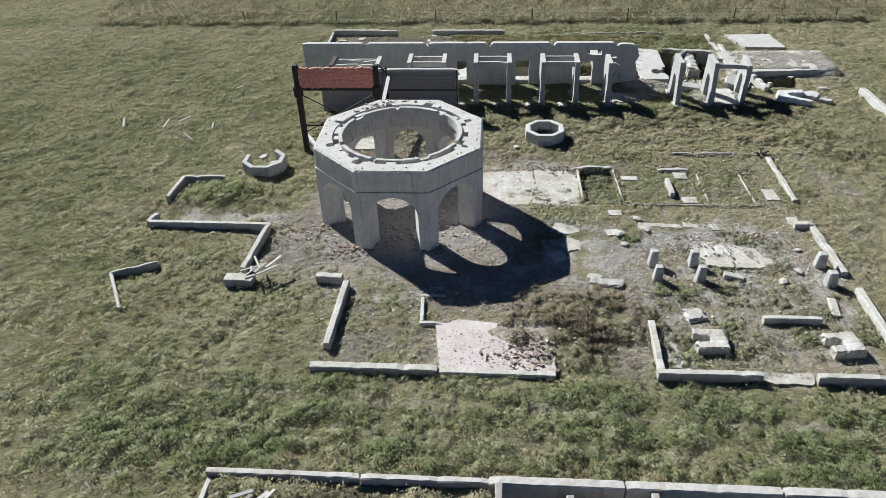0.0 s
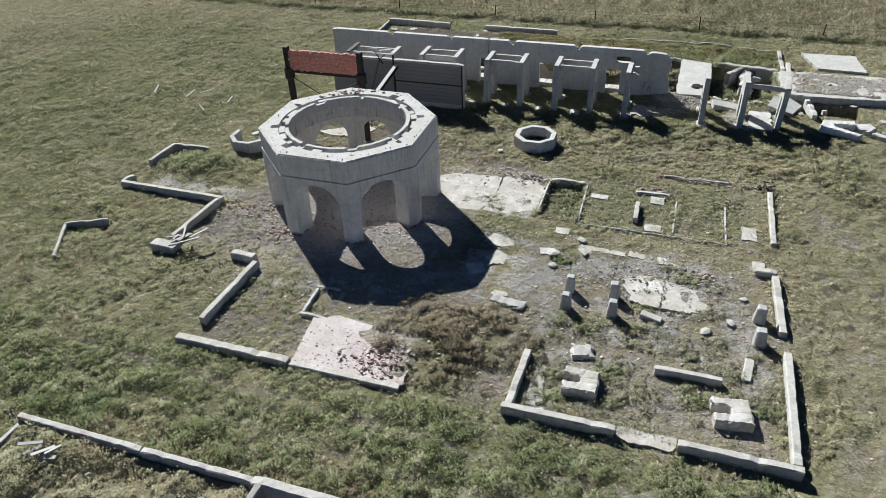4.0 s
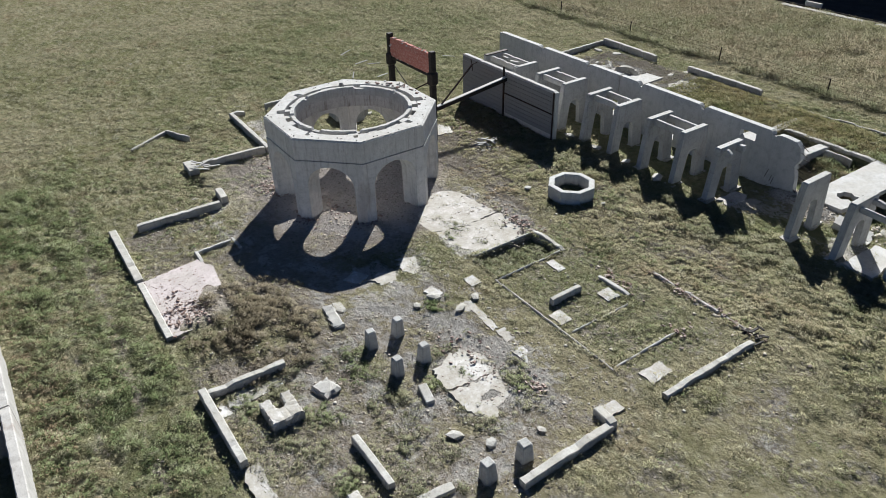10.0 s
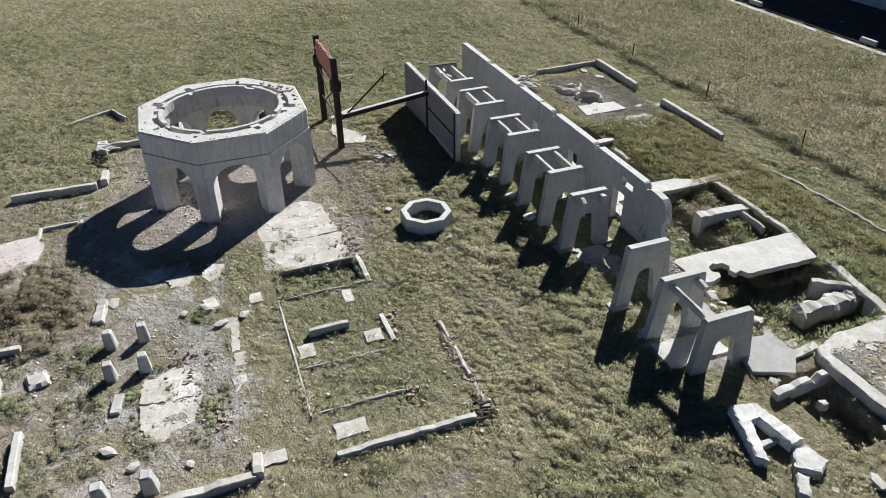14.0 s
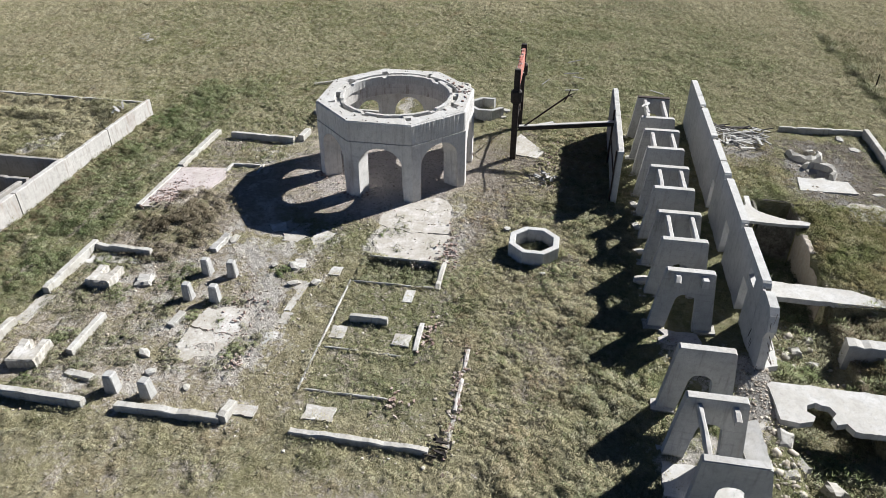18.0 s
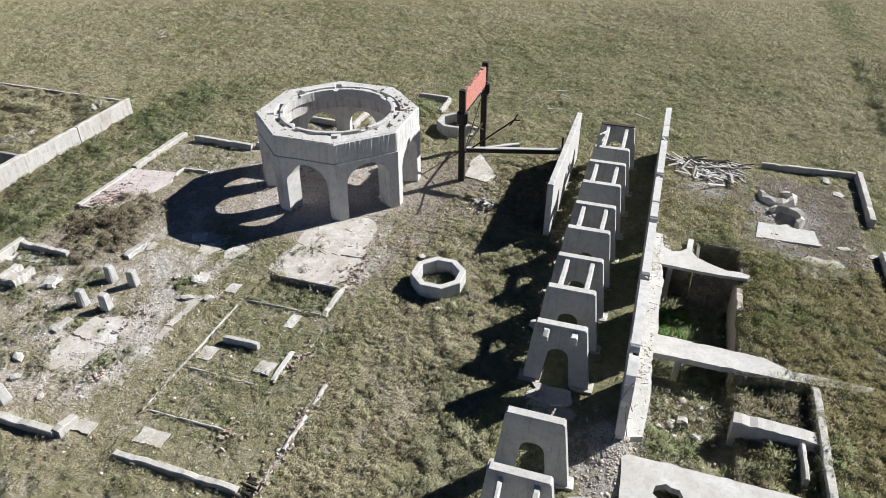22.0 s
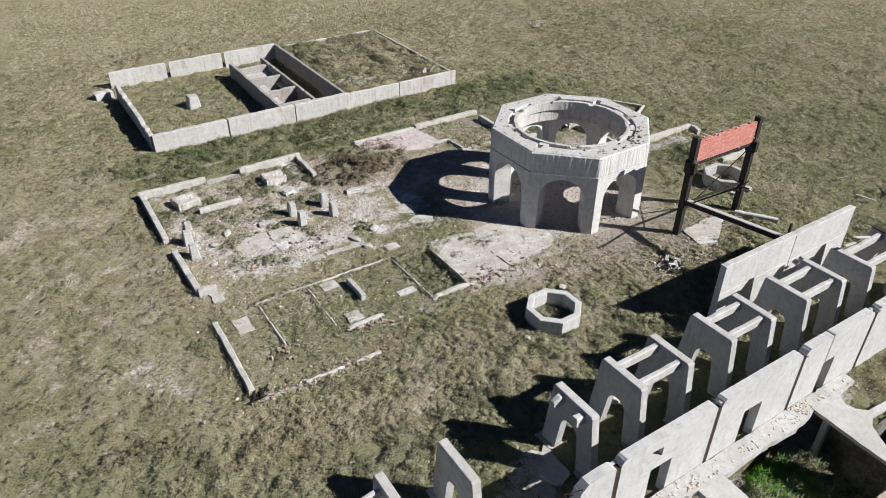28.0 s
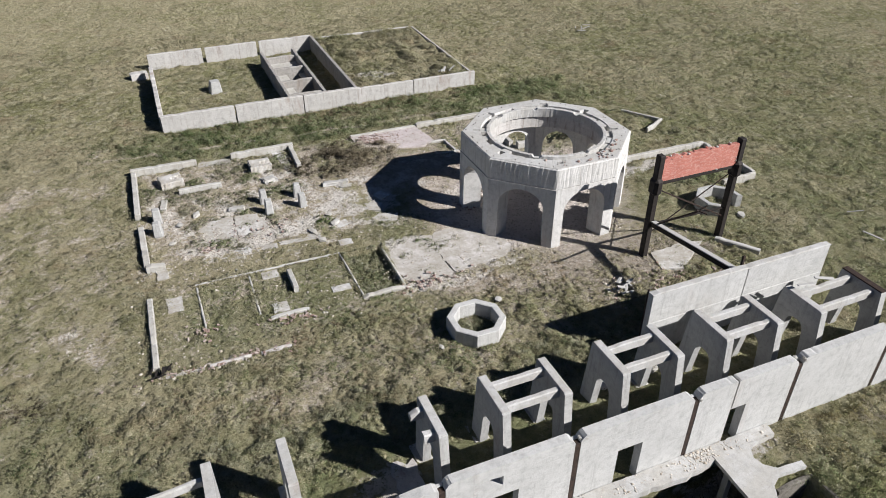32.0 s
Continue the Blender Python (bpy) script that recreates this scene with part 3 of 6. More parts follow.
def dry_mask(x, y):
    m = np.clip((y - 73.5) / 2.5, 0, 1) * 0.5
    m = np.maximum(m, 0.35 * rect(x, y, -10, 0.2, 0.3, 15.8, 0.6))
    m = np.maximum(m, 0.75 * rect(x, y, -10, 22, 42.5, 51, 2.0))
    m = np.maximum(m, 0.5 * rect(x, y, -9.5, 19.5, 23, 45, 1.5))
    m = np.maximum(m, 0.8 * blob(x, y, 0.3, 17.6, 5, 0.8, 0.6))
    m = np.maximum(m, 0.1 * rect(x, y, -3, 12, 63, 69, 1.5))
    m = np.maximum(m, 0.5 * np.clip((x - 17) / 5, 0, 1) * np.clip((56 - y) / 6, 0, 1) * np.clip((y - 14) / 5, 0, 1))
    m = np.maximum(m, 0.3 * np.clip((4 - y) / 8, 0, 1))
    m = np.maximum(m, 0.6 * rect(x, y, 9, 22, 44, 51, 2.5))
    m = np.maximum(m, 0.7 * rect(x, y, -70, -17, 52, 73, 6.0))
    return np.clip(m, 0, 1)


def pale_mask(x, y):
    m = 0.95 * rect(x, y, -0.8, 5.5, 37.6, 41.8, 0.5) * np.clip((x * 0.9 + y - 37.0) / 1.5, 0, 1)
    m = np.maximum(m, 0.85 * rect(x, y, 11.0, 15.3, 31.2, 35.4, 0.5))
    m = np.maximum(m, 0.75 * blob(x, y, 3.7, 32.6, 1.2, 2.2, 0.5))
    m = np.maximum(m, 0.6 * blob(x, y, 8.2, 34.2, 2.4, 1.2, 0.5))
    m = np.maximum(m, 0.55 * rect(x, y, 9.5, 15.5, 34.8, 36.0, 0.5))
    m = np.maximum(m, 0.75 * rect(x, y, 20.6, 29, 59.0, 64, 0.4))
    m = np.maximum(m, 0.7 * blob(x, y, -12.5, 60.3, 2.6, 1.6, 0.6))
    m = np.maximum(m, 0.85 * blob(x, y, 17.5, 54.2, 2.4, 1.7, 0.6))
    m = np.maximum(m, 0.75 * blob(x, y, 11.4, 54.8, 1.8, 1.8, 0.6))
    m = np.maximum(m, 0.8 * blob(x, y, -3.8, 66.6, 1.5, 1.4, 0.5))
    m = np.maximum(m, 0.75 * blob(x, y, -8.6, 65.3, 4.2, 2.2, 0.5))
    m = np.maximum(m, 0.75 * rect(x, y, -4.8, 12.2, 57.4, 58.5, 0.4))
    m = np.maximum(m, 0.7 * blob(x, y, 13.0, 56.8, 2.4, 1.5, 0.5))
    m = np.maximum(m, 0.55 * rect(x, y, -5.5, 2.8, 68.4, 69.7, 0.4))
    m = np.maximum(m, 0.6 * rect(x, y, 8.0, 8.9, 23.0, 26.0, 0.4))
    m = np.maximum(m, 0.46 * rect(x, y, 7, 18.4, 27.5, 36.5, 1.2))
    m = np.maximum(m, 0.36 * rect(x, y, 8, 18.2, 23, 35, 1.0))
    m = np.maximum(m, 0.58 * rect(x, y, 4, 9, 29.5, 35.5, 1.5))
    m = np.maximum(m, 0.72 * blob(x, y, -4.2, 35.8, 5.6, 5.4, 0.3))
    m = np.maximum(m, 0.5 * rect(x, y, 0, 8, 28.8, 33, 1.2))
    m = np.maximum(m, 0.6 * rect(x, y, -1.5, 6.0, 41.6, 43.2, 0.6))
    m = np.maximum(m, 0.6 * blob(x, y, -2.2, 12.8, 2.2, 1.2, 0.7))
    m = np.maximum(m, 0.36 * blob(x, y, 22.0, 40.5, 1.6, 1.2, 0.7))
    m = np.maximum(m, 0.75 * rect(x, y, -19.5, -12.5, 34.75, 36.2, 0.6))
    m = np.maximum(m, 0.5 * rect(x, y, -9, -1, 27.0, 30.0, 1.2))
    return m


def pink_mask(x, y):
    m = 0.8 * rect(x, y, -2.6, 2.8, 22.9, 26.2, 0.4)
    m = np.maximum(m, 0.85 * blob(x, y, -9.0, 33.0, 4.2, 3.2, 0.5))
    m = np.maximum(m, 0.5 * blob(x, y, 3.6, 41.9, 3.0, 0.9, 0.5))
    return np.maximum(m, 0.95 * blob(x, y, -5.0, 36.4, 5.6, 5.6, 0.35))


def axis(lo, hi, step, edges):
    a = list(np.arange(lo, hi + 0.01, step))
    for e in edges:
        a += [e - 0.01, e + 0.01]
    far = 1.0
    while far < 2600:
        a += [lo - far, hi + far]
        far *= 1.35
    return np.array(sorted(set(round(float(v), 3) for v in a)))


gx = axis(-70, 58, 0.36, [v for q in LEVELS for v in q[:2]])
gy = axis(-22, 108, 0.36, [v for q in LEVELS for v in q[2:4]])
GX, GY = np.meshgrid(gx, gy)
GZ = relief(GX, GY)
nx, ny = len(gx), len(gy)
me = bpy.data.meshes.new("ground")
co = np.stack([GX, GY, GZ], -1).reshape(-1, 3)
idx = np.arange(nx * ny).reshape(ny, nx)
quads = np.stack([idx[:-1, :-1], idx[:-1, 1:], idx[1:, 1:], idx[1:, :-1]], -1).reshape(-1, 4)
me.vertices.add(len(co))
me.vertices.foreach_set("co", co.ravel())
me.loops.add(quads.size)
me.loops.foreach_set("vertex_index", quads.ravel())
me.polygons.add(len(quads))
me.polygons.foreach_set("loop_start", np.arange(0, quads.size, 4))
me.update(calc_edges=True)
for nm, fn in (("dirt", dirt_mask), ("green", green_mask), ("dry", dry_mask), ("pale", pale_mask), ("pink", pink_mask)):
    at = me.attributes.new(nm, "FLOAT", "POINT")
    at.data.foreach_set("value", np.clip(fn(GX, GY), 0, 1).ravel().astype(np.float32))
me.materials.append(GROUND)
me.shade_smooth()
tagged(new("ground", me), "mown prairie grass with bare pale soil among the ruins", "ground", kind="structure")

# ---------------------------------------------------------------- octagonal tower
OC, AP, TOP, BAND = (-5.45, 37.12), 4.78, 5.0, 3.72
tower = thing("octagonal_tower", (*OC, 0), "octagonal concrete tower base with round-arched openings and open top", "tower")
T8 = math.tan(math.pi / 8)


def oct_r(ang, ap):
    k8 = ((ang + math.pi / 8) % (math.pi / 4)) - math.pi / 8
    return ap / math.cos(k8)


def ring_bm(prof, seg=96, jag=0.0, seed=1, pockets=(), joints=0, dips=()):
    """Closed ring: prof is a loop of (kind, size, z), kind 'o' for octagon apothem or 'c' for circle radius."""
    r = random.Random(seed)
    bm = bmesh.new()
    cols = []
    for i in range(seg):
        a = 2 * math.pi * i / seg
        col = []
        for kind, s, z in prof:
            rad = oct_r(a, s) if kind == "o" else s
            if kind == "c" and s in (3.98, 3.97) and any(abs((a - q + math.pi) % (2 * math.pi) - math.pi) < w for q, w in pockets):
                rad = 4.42
            if joints and i % joints == 0 and kind == "o" and z < TOP - 0.04:
                rad -= 0.018
            if z > TOP and any(abs((a - q + math.pi) % (2 * math.pi) - math.pi) < w for q, w in dips):
                z -= 0.13
            rad += r.uniform(-jag, jag)
            col.append(bm.verts.new((rad * math.cos(a), rad * math.sin(a), z + r.uniform(-jag, jag))))
        cols.append(col)
    n = len(prof)
    for i in range(seg):
        p, q = cols[i], cols[(i + 1) % seg]
        for j in range(n):
            bm.faces.new((p[j], q[j], q[(j + 1) % n], p[(j + 1) % n]))
    bmesh.ops.recalc_face_normals(bm, faces=bm.faces)
    return bm


POCKETS = [(math.pi / 8 + math.pi / 4 * i + 0.1 * math.sin(i * 2.3), 0.045 + 0.02 * math.sin(i * 1.7)) for i in range(8)]
NOTCHES = [(0.9, 0.07), (1.75, 0.04), (2.5, 0.11), (3.6, 0.05), (4.4, 0.03), (5.2, 0.09), (5.9, 0.03)]
# 16 * n segments so that the corners of the octagon are met
part("ring_beam", ring_bm([("o", AP, BAND + 0.05), ("o", AP + 0.01, 4.5), ("o", AP, TOP - 0.05), ("o", AP - 0.05, TOP), ("c", 3.98, TOP), ("c", 3.97, TOP - 0.38),
                           ("c", 3.62, TOP - 0.38), ("c", 3.6, BAND + 0.05)], 384, 0.012, 3, POCKETS, 9), TOWER, tower)
part("deck", ring_bm([("o", AP - 0.07, TOP + 0.003), ("o", AP - 0.09, TOP + 0.03), ("c", 3.98, TOP + 0.03), ("c", 3.97, TOP + 0.003)], 384, 0.006, 4, POCKETS), CONCRETE_PALE, tower, "pale weathered deck")
part("inner_lip", ring_bm([("c", 3.64, TOP - 0.45), ("c", 3.62, TOP + 0.05), ("c", 3.60, TOP + 0.07), ("c", 3.42, TOP + 0.07), ("c", 3.39, TOP + 0.05), ("c", 3.39, TOP - 0.5)], 192, 0.014, 5, (), 0, NOTCHES),
     CONCRETE_PALE, tower, "pale raised concrete lip")
part("inner_face", ring_bm([("c", 3.595, BAND + 0.02), ("c", 3.595, TOP - 0.5), ("c", 3.5, TOP - 0.5), ("c", 3.5, BAND + 0.02)], 96, 0.01, 6), DRUM, tower, "rust-streaked inner face")
part("groove", ring_bm([("o", AP - 0.09, BAND - 0.06), ("o", AP - 0.09, BAND + 0.06), ("c", 3.7, BAND + 0.06), ("c", 3.7, BAND - 0.06)], 96, 0.0), TOWER, tower)
# blocks that still cover parts of the channel
brng = random.Random(19)
for i in range(22):
    a0 = 2 * math.pi * i / 22 + brng.uniform(0, 0.1)
    a1 = a0 + brng.uniform(0.08, 0.26)
    bm = bmesh.new()
    m = 6
    up = brng.uniform(-0.16, 0.02)
    ro, ri = 3.985, 3.645
    grid = [[bm.verts.new((rr * math.cos(a0 + (a1 - a0) * q / m), rr * math.sin(a0 + (a1 - a0) * q / m), zz)) for rr, zz in ((ri, TOP - 0.4), (ri, TOP + up), (ro, TOP + up), (ro, TOP - 0.4))] for q in range(m + 1)]
    for p, q in zip(grid, grid[1:]):
        for j in range(4):
            bm.faces.new((p[j], q[j], q[(j + 1) % 4], p[(j + 1) % 4]))
    bm.faces.new(grid[0])
    bm.faces.new(grid[-1][::-1])
    bmesh.ops.recalc_face_normals(bm, faces=bm.faces)
    part("channel_block", bm, CONCRETE_PALE, tower)


def arch_loop(w, spring, top, n=14):
    return [(w * math.cos(math.pi * i / n), spring + (top - spring) * math.sin(math.pi * i / n)) for i in range(n + 1)]


half = AP * T8
for f in range(8):
    a = math.pi / 4 * f
    ca, sa = math.cos(a), math.sin(a)

    def place(u, v, d, ca=ca, sa=sa):
        uu = u * d / AP
        return (d * ca - uu * sa, d * sa + uu * ca, v)
    ow = 1.36
    arch = arch_loop(ow, 2.2, 3.42)
    loop = [(half, -0.3), (half, BAND + 0.01), (-half, BAND + 0.01), (-half, -0.3), (-ow - 0.04, -0.3)] + [(u, v) for u, v in reversed(arch)] + [(ow + 0.04, -0.3)]
    part("arched_face", plate(loop, [], place, AP + 0.03, 3.75), TOWER, tower)
# bolts left standing along the rim
for i in range(44):
    a = 2 * math.pi * i / 44 + rng.uniform(-0.06, 0.06)
    d = oct_r(a, AP) - rng.uniform(0.22, 0.45)
    bm = bmesh.new()
    bar_between(bm, (d * math.cos(a), d * math.sin(a), TOP - 0.05), (d * math.cos(a) + rng.uniform(-0.04, 0.04), d * math.sin(a) + rng.uniform(-0.04, 0.04), TOP + rng.uniform(0.03, 0.08)), 0.05)
    part("anchor_bolt", bm, RUST, tower, "short rusted bolt")

# crumbs lying on the deck
for i in range(38):
    a = math.pi * 0.58 + rng.gauss(0, 0.3)
    d = rng.uniform(4.05, 4.75)
    part("deck_crumb", rock_bm(rng.uniform(0.03, 0.11), 600 + i, at=(d * math.cos(a), d * math.sin(a), TOP + 0.05)), BRICK if i % 3 else CONCRETE_LOW, tower, "broken crumb on the deck")

# ---------------------------------------------------------------- wells


def octagon_well(name, at, outer, inner, h, label, keep=range(8), mat=None, turn=22.5):
    e = thing(name, (*at, 0), label, "well", turn=turn)
    for i in keep:
        a0, a1 = math.pi / 4 * i, math.pi / 4 * (i + 1)
        bm = bmesh.new()
        vs = []
        for rr in (outer, inner):
            for a in (a0, a1):
                for z in (-0.6, h - 0.02):
                    vs.append(bm.verts.new((rr * math.cos(a), rr * math.sin(a), z)))
        for f in ((0, 2, 3, 1), (4, 5, 7, 6), (1, 3, 7, 5), (0, 1, 5, 4), (2, 6, 7, 3), (0, 4, 6, 2)):
            bm.faces.new([vs[j] for j in f])
        bmesh.ops.recalc_face_normals(bm, faces=bm.faces)
        bmesh.ops.bevel(bm, geom=[e2 for e2 in bm.edges if abs(e2.verts[0].co.z - h) < 0.1 and abs(e2.verts[1].co.z - h) < 0.1 and abs(e2.verts[0].co.xy.length - e2.verts[1].co.xy.length) < 0.05], offset=0.035, segments=1, affect="EDGES")
        part("side", bm, mat or CONCRETE, e)
    return e


octagon_well("octagonal_well", (3.68, 46.85), 1.48, 1.1, 0.78, "low octagonal concrete well ring with weeds inside", mat=CONCRETE_WALL)
octagon_well("broken_octagonal_ring", (-15.7, 41.9), 1.5, 1.15, 0.75, "broken octagonal concrete ring half collapsed beside the tower", [0, 3, 4, 5, 6, 7])

# ---------------------------------------------------------------- row of arched bents
BENT_T = 0.35


def bent_bm(h=3.27):
    def place(u, v, d):
        return (d, u, v)
    y0, y1 = -1.08, 1.08
    arch = [(0.5, 1.3), (0.46, 1.62), (0.4, 1.8), (0.28, 1.92), (0.12, 1.98), (-0.12, 1.98), (-0.28, 1.92), (-0.4, 1.8), (-0.46, 1.62), (-0.5, 1.3)]
    loop = [(1.55, -0.4), (y1 + 0.02, h - 0.04), (y1 - 0.03, h), (y0 + 0.03, h), (y0 - 0.02, h - 0.04), (-1.5, -0.4), (-0.72, -0.4)] + list(reversed(arch)) + [(0.66, -0.4)]
    bm = plate(loop, [], place, -BENT_T / 2, BENT_T / 2)
    return bm


BENT_X = [(-13.0, 3.08), (-9.35, 3.08), (-6.76, 3.3), (-4.02, 3.3), (-1.5, 3.3), (1.13, 3.3), (3.78, 3.3), (6.42, 3.3), (8.95, 3.22), (14.35, 3.26), (16.95, 3.2)]
bents = []
for i, (x, h) in enumerate(BENT_X):
    b = thing("arched_bent", (x, 54.1, 0), "tapered concrete bent pierced by a small arch, one of a row", "pier", "row of arched bents", turn=0)
    part("frame", bent_bm(h), CONCRETE, b)
    part("cap", box_bm(-BENT_T / 2 + 0.006, BENT_T / 2 - 0.006, -1.04, 1.04, h + 0.004, h + 0.03, 0.008) if i else box_bm(-0.18, 0.18, -1.1, 1.1, h + 0.004, h + 0.07, 0.02), RUST if i == 0 else CONCRETE_PALE, b, "dark rusted channel along the top" if i == 0 else "pale worn top edge")
    for y in (-1.17, 1.2):
        bm = box_bm(-0.3 + rng.uniform(-0.08, 0.05), 0.3 + rng.uniform(-0.05, 0.1), y - 0.5, y + 0.48, -0.4, 0.02 + rng.uniform(-0.04, 0.04), 0.03)
        for v in bm.verts:
            v.co += Vector((rng.uniform(-0.05, 0.05), rng.uniform(-0.05, 0.05), rng.uniform(-0.02, 0.02)))
        part("footing", bm, CONCRETE_LOW, b, "crumbling pale footing")
    bents.append(b)
lean = thing("leaning_arched_bent", (19.62, 54.62, -0.1), "tapered concrete bent leaning out of line, pierced by a small arch", "pier", "row of arched bents")
lean.matrix_basis = pose(19.55, 54.62, -0.12, 4.5, 2, -4)
part("frame", bent_bm(3.1), CONCRETE, lean)
part("cap", box_bm(-0.144, 0.144, -1.04, 1.04, 3.104, 3.13, 0.008), CONCRETE_PALE, lean, "pale worn top edge")
for xa, xb, ha in ((-13.0, -9.35, 3.08), (-6.76, -4.02, 3.3), (-1.5, 1.13, 3.3), (3.78, 6.42, 3.3)):
    for y in (53.52, 54.72):
        bm = worn(xb - xa - BENT_T - 0.004, 0.24, 0.38, int(xa * 10 + y), jag=0.02, sink=0.0, ends=0.0)
        ob = obj("tie_beam", bm, CONCRETE_PALE)
        ob.matrix_basis = pose(xa + BENT_T / 2 + 0.002, y, ha - 0.44)
        tagged(ob, "concrete tie beam spanning between two bents", "beam", "tie beams")
for y in (53.52, 54.72):
    ob = obj("beam_stub", worn(0.55, 0.3, 0.42, int(y * 7), jag=0.06, sink=0), CONCRETE_PALE)
    ob.matrix_basis = pose(8.95 + 0.12, y, 2.72)
    tagged(ob, "broken stub of a concrete tie beam", "beam")
ob = obj("tie_beam", worn(2.3, 0.2, 0.3, 77, jag=0.03, sink=0), CONCRETE_PALE)
ob.matrix_basis = pose(17.11, 53.5, 2.72, 0, 3.5, 2)
tagged(ob, "cracked concrete tie beam sagging between two bents", "beam", "tie beams")
ob = obj("beam_stub", worn(0.7, 0.24, 0.3, 78, jag=0.04, sink=0), CONCRETE_PALE)
ob.matrix_basis = pose(17.07, 54.75, 2.75, 0, 2, 0)
tagged(ob, "broken stub of a concrete tie beam", "beam")

# ---------------------------------------------------------------- long wall of cast panels
WY0, WY1 = 57.0, 57.38
JOINTS = [-16.3, -10.85, -5.65, -0.5, 4.72, 9.92]
long_wall = thing("panel_wall", (0, 57.2, 0), "long free-standing wall of cast concrete panels with door openings", "wall", kind="structure")
OPEN = [(-3.2, -2.4, -0.3, 2.0), (1.75, 2.85, -0.3, 2.0), (7.0, 8.1, -0.3, 1.95), (7.65, 8.75, 2.5, 2.95)]


def wall_place(u, v, d):
    return (u, d, v)


for i, x0 in enumerate(JOINTS):
    x1 = (JOINTS + [11.9])[i + 1]
    a, b, h = x0 + 0.12, x1 - 0.12, 3.5
    r = random.Random(i)
    n = 46
    topl = [(b - (b - a) * q / n, h + 0.03 + r.uniform(-0.003, 0.003) - (r.uniform(0.01, 0.04) if r.random() < 0.025 else 0.0)) for q in range(n + 1)]
    topl[0], topl[-1] = (b, h - 0.2), (a, h - 0.2)
    topl[1], topl[-2] = (b - 0.1, h - 0.05), (a + 0.1, h - 0.05)
    if i == 2:      # open joint from the door head to the top
        topl = [p for p in topl if abs(p[0] + 2.44) > 0.09]
        k2 = next(q for q, p in enumerate(topl) if p[0] < -2.44)
        topl[k2:k2] = [(-2.4, h), (-2.415, 2.04), (-2.465, 2.04), (-2.48, h)]
    if i == 5:
        topl = [(11.75, 1.2), (11.55, 1.9), (11.8, 2.4), (11.6, 3.1), (11.3, 3.36), (10.6, 3.42), (10.2, 3.4), (a, 3.3)]
        b = 11.9
    if i == 0:
        topl = topl[:-3] + [(a + 0.3, h), (a, h - 0.03)]
    outer = [(a, -0.5)]
    holes = []
    for q in OPEN:
        if a < q[0] < b:
            if q[2] < 0:
                outer += [(q[0], -0.5), (q[0], q[3]), (q[1], q[3]), (q[1], -0.5)]
            else:
                holes.append([(q[0], q[2]), (q[1], q[2]), (q[1], q[3] + 0.02), (q[0] + 0.5, q[3] + 0.05), (q[0], q[3])])
    outer += [(b, -0.5)] + topl
    p = part("panel", plate(outer, holes, wall_place, WY0 - 57.2, WY1 - 57.2), CONCRETE_WALL, long_wall)
    for q in range(7):
        e0, side = (a, 1) if q % 2 else (b, -1)
        if (i == 0 and e0 == a) or (i == 5 and e0 == b):
            continue
        part("spall", rock_bm(r.uniform(0.05, 0.13), i * 20 + q, 0.8, at=(e0 + side * r.uniform(0.02, 0.3), r.uniform(-0.14, 0.14), 3.3 + r.uniform(-0.06, 0.16))), CONCRETE_LOW, long_wall, "crumbled edge of a panel")
    if i:
        part("joint_post", box_bm(x0 - 0.117, x0 + 0.117, -0.06, 0.165, -0.4, 3.22, 0.01), RUST, long_wall, "dark recessed post")
        part("joint_filler", box_bm(x0 - 0.118, x0 + 0.118, -0.195, -0.065, -0.4, 3.26, 0.01), CONCRETE_WALL, long_wall)

for i in range(9):
    z = 0.3 + i * 0.36
    part("rebar", bar_between(bmesh.new(), (11.5, rng.uniform(-0.12, 0.12), z), (11.9 + rng.uniform(0, 0.35), rng.uniform(-0.3, 0.3), z + rng.uniform(-0.35, 0.1)), 0.025), RUST, long_wall, "bent rusted reinforcing bar")
for i in range(3):
    x, z = rng.uniform(9.8, 10.9), rng.uniform(0.2, 0.9)
    part("rebar", bar_between(bmesh.new(), (x, -0.195, z), (x + rng.gauss(0, 0.22), -0.2, z + rng.uniform(0.3, 0.8)), 0.03), RUST, long_wall, "bent rusted reinforcing bar")
part("foundation", box_bm(-4.9, 11.9, -0.17, 0.16, -2.9, -0.504, 0.02), CONCRETE_LOW, long_wall)

# ---------------------------------------------------------------- front screen wall
screen = thing("screen_wall", (-8.2, 51.4, 0), "free-standing board-marked concrete wall beside the bents", "wall")
for x0, x1 in ((-5.35, -0.15), (-0.12, 5.38)):
    part("lower_course", box_bm(x0, x1, -0.17, 0.17, -0.4, 1.755, 0.02), CONCRETE_WALL, screen)
    part("upper_course", box_bm(x0, x1, -0.17, 0.17, 1.76, 3.4, 0.02), CONCRETE_WALL, screen)
for x0, x1 in ((-5.33, -0.2), (-0.02, 5.22)):
    for i in range(11):
        z = 0.02 + i * 0.3
        if x0 > -1 and i == 0:
            continue
        part("plank", box_bm(x0 + rng.uniform(-0.03, 0.03), x1 + rng.uniform(-0.04, 0.04), -0.205 - rng.uniform(0, 0.012), -0.172, z, z + 0.285, 0.006), WOOD_DARK, screen, "dark weathered horizontal plank")
c = part("coping", worn(10.7, 0.36, 0.06, 91, jag=0.02, sink=0.0), CONCRETE_PALE, screen, "pale worn top edge")
c.location = (-5.35, 0.01, 3.402)
part("steel_post", bar_between(bmesh.new(), (-0.11, -0.27, -0.3), (-0.11, -0.27, 3.85), 0.11), RUST, screen, "rusted steel post")
part("steel_post", bar_between(bmesh.new(), (5.3, -0.26, -0.3), (5.3, -0.26, 3.45), 0.08), RUST, screen, "rusted steel post")
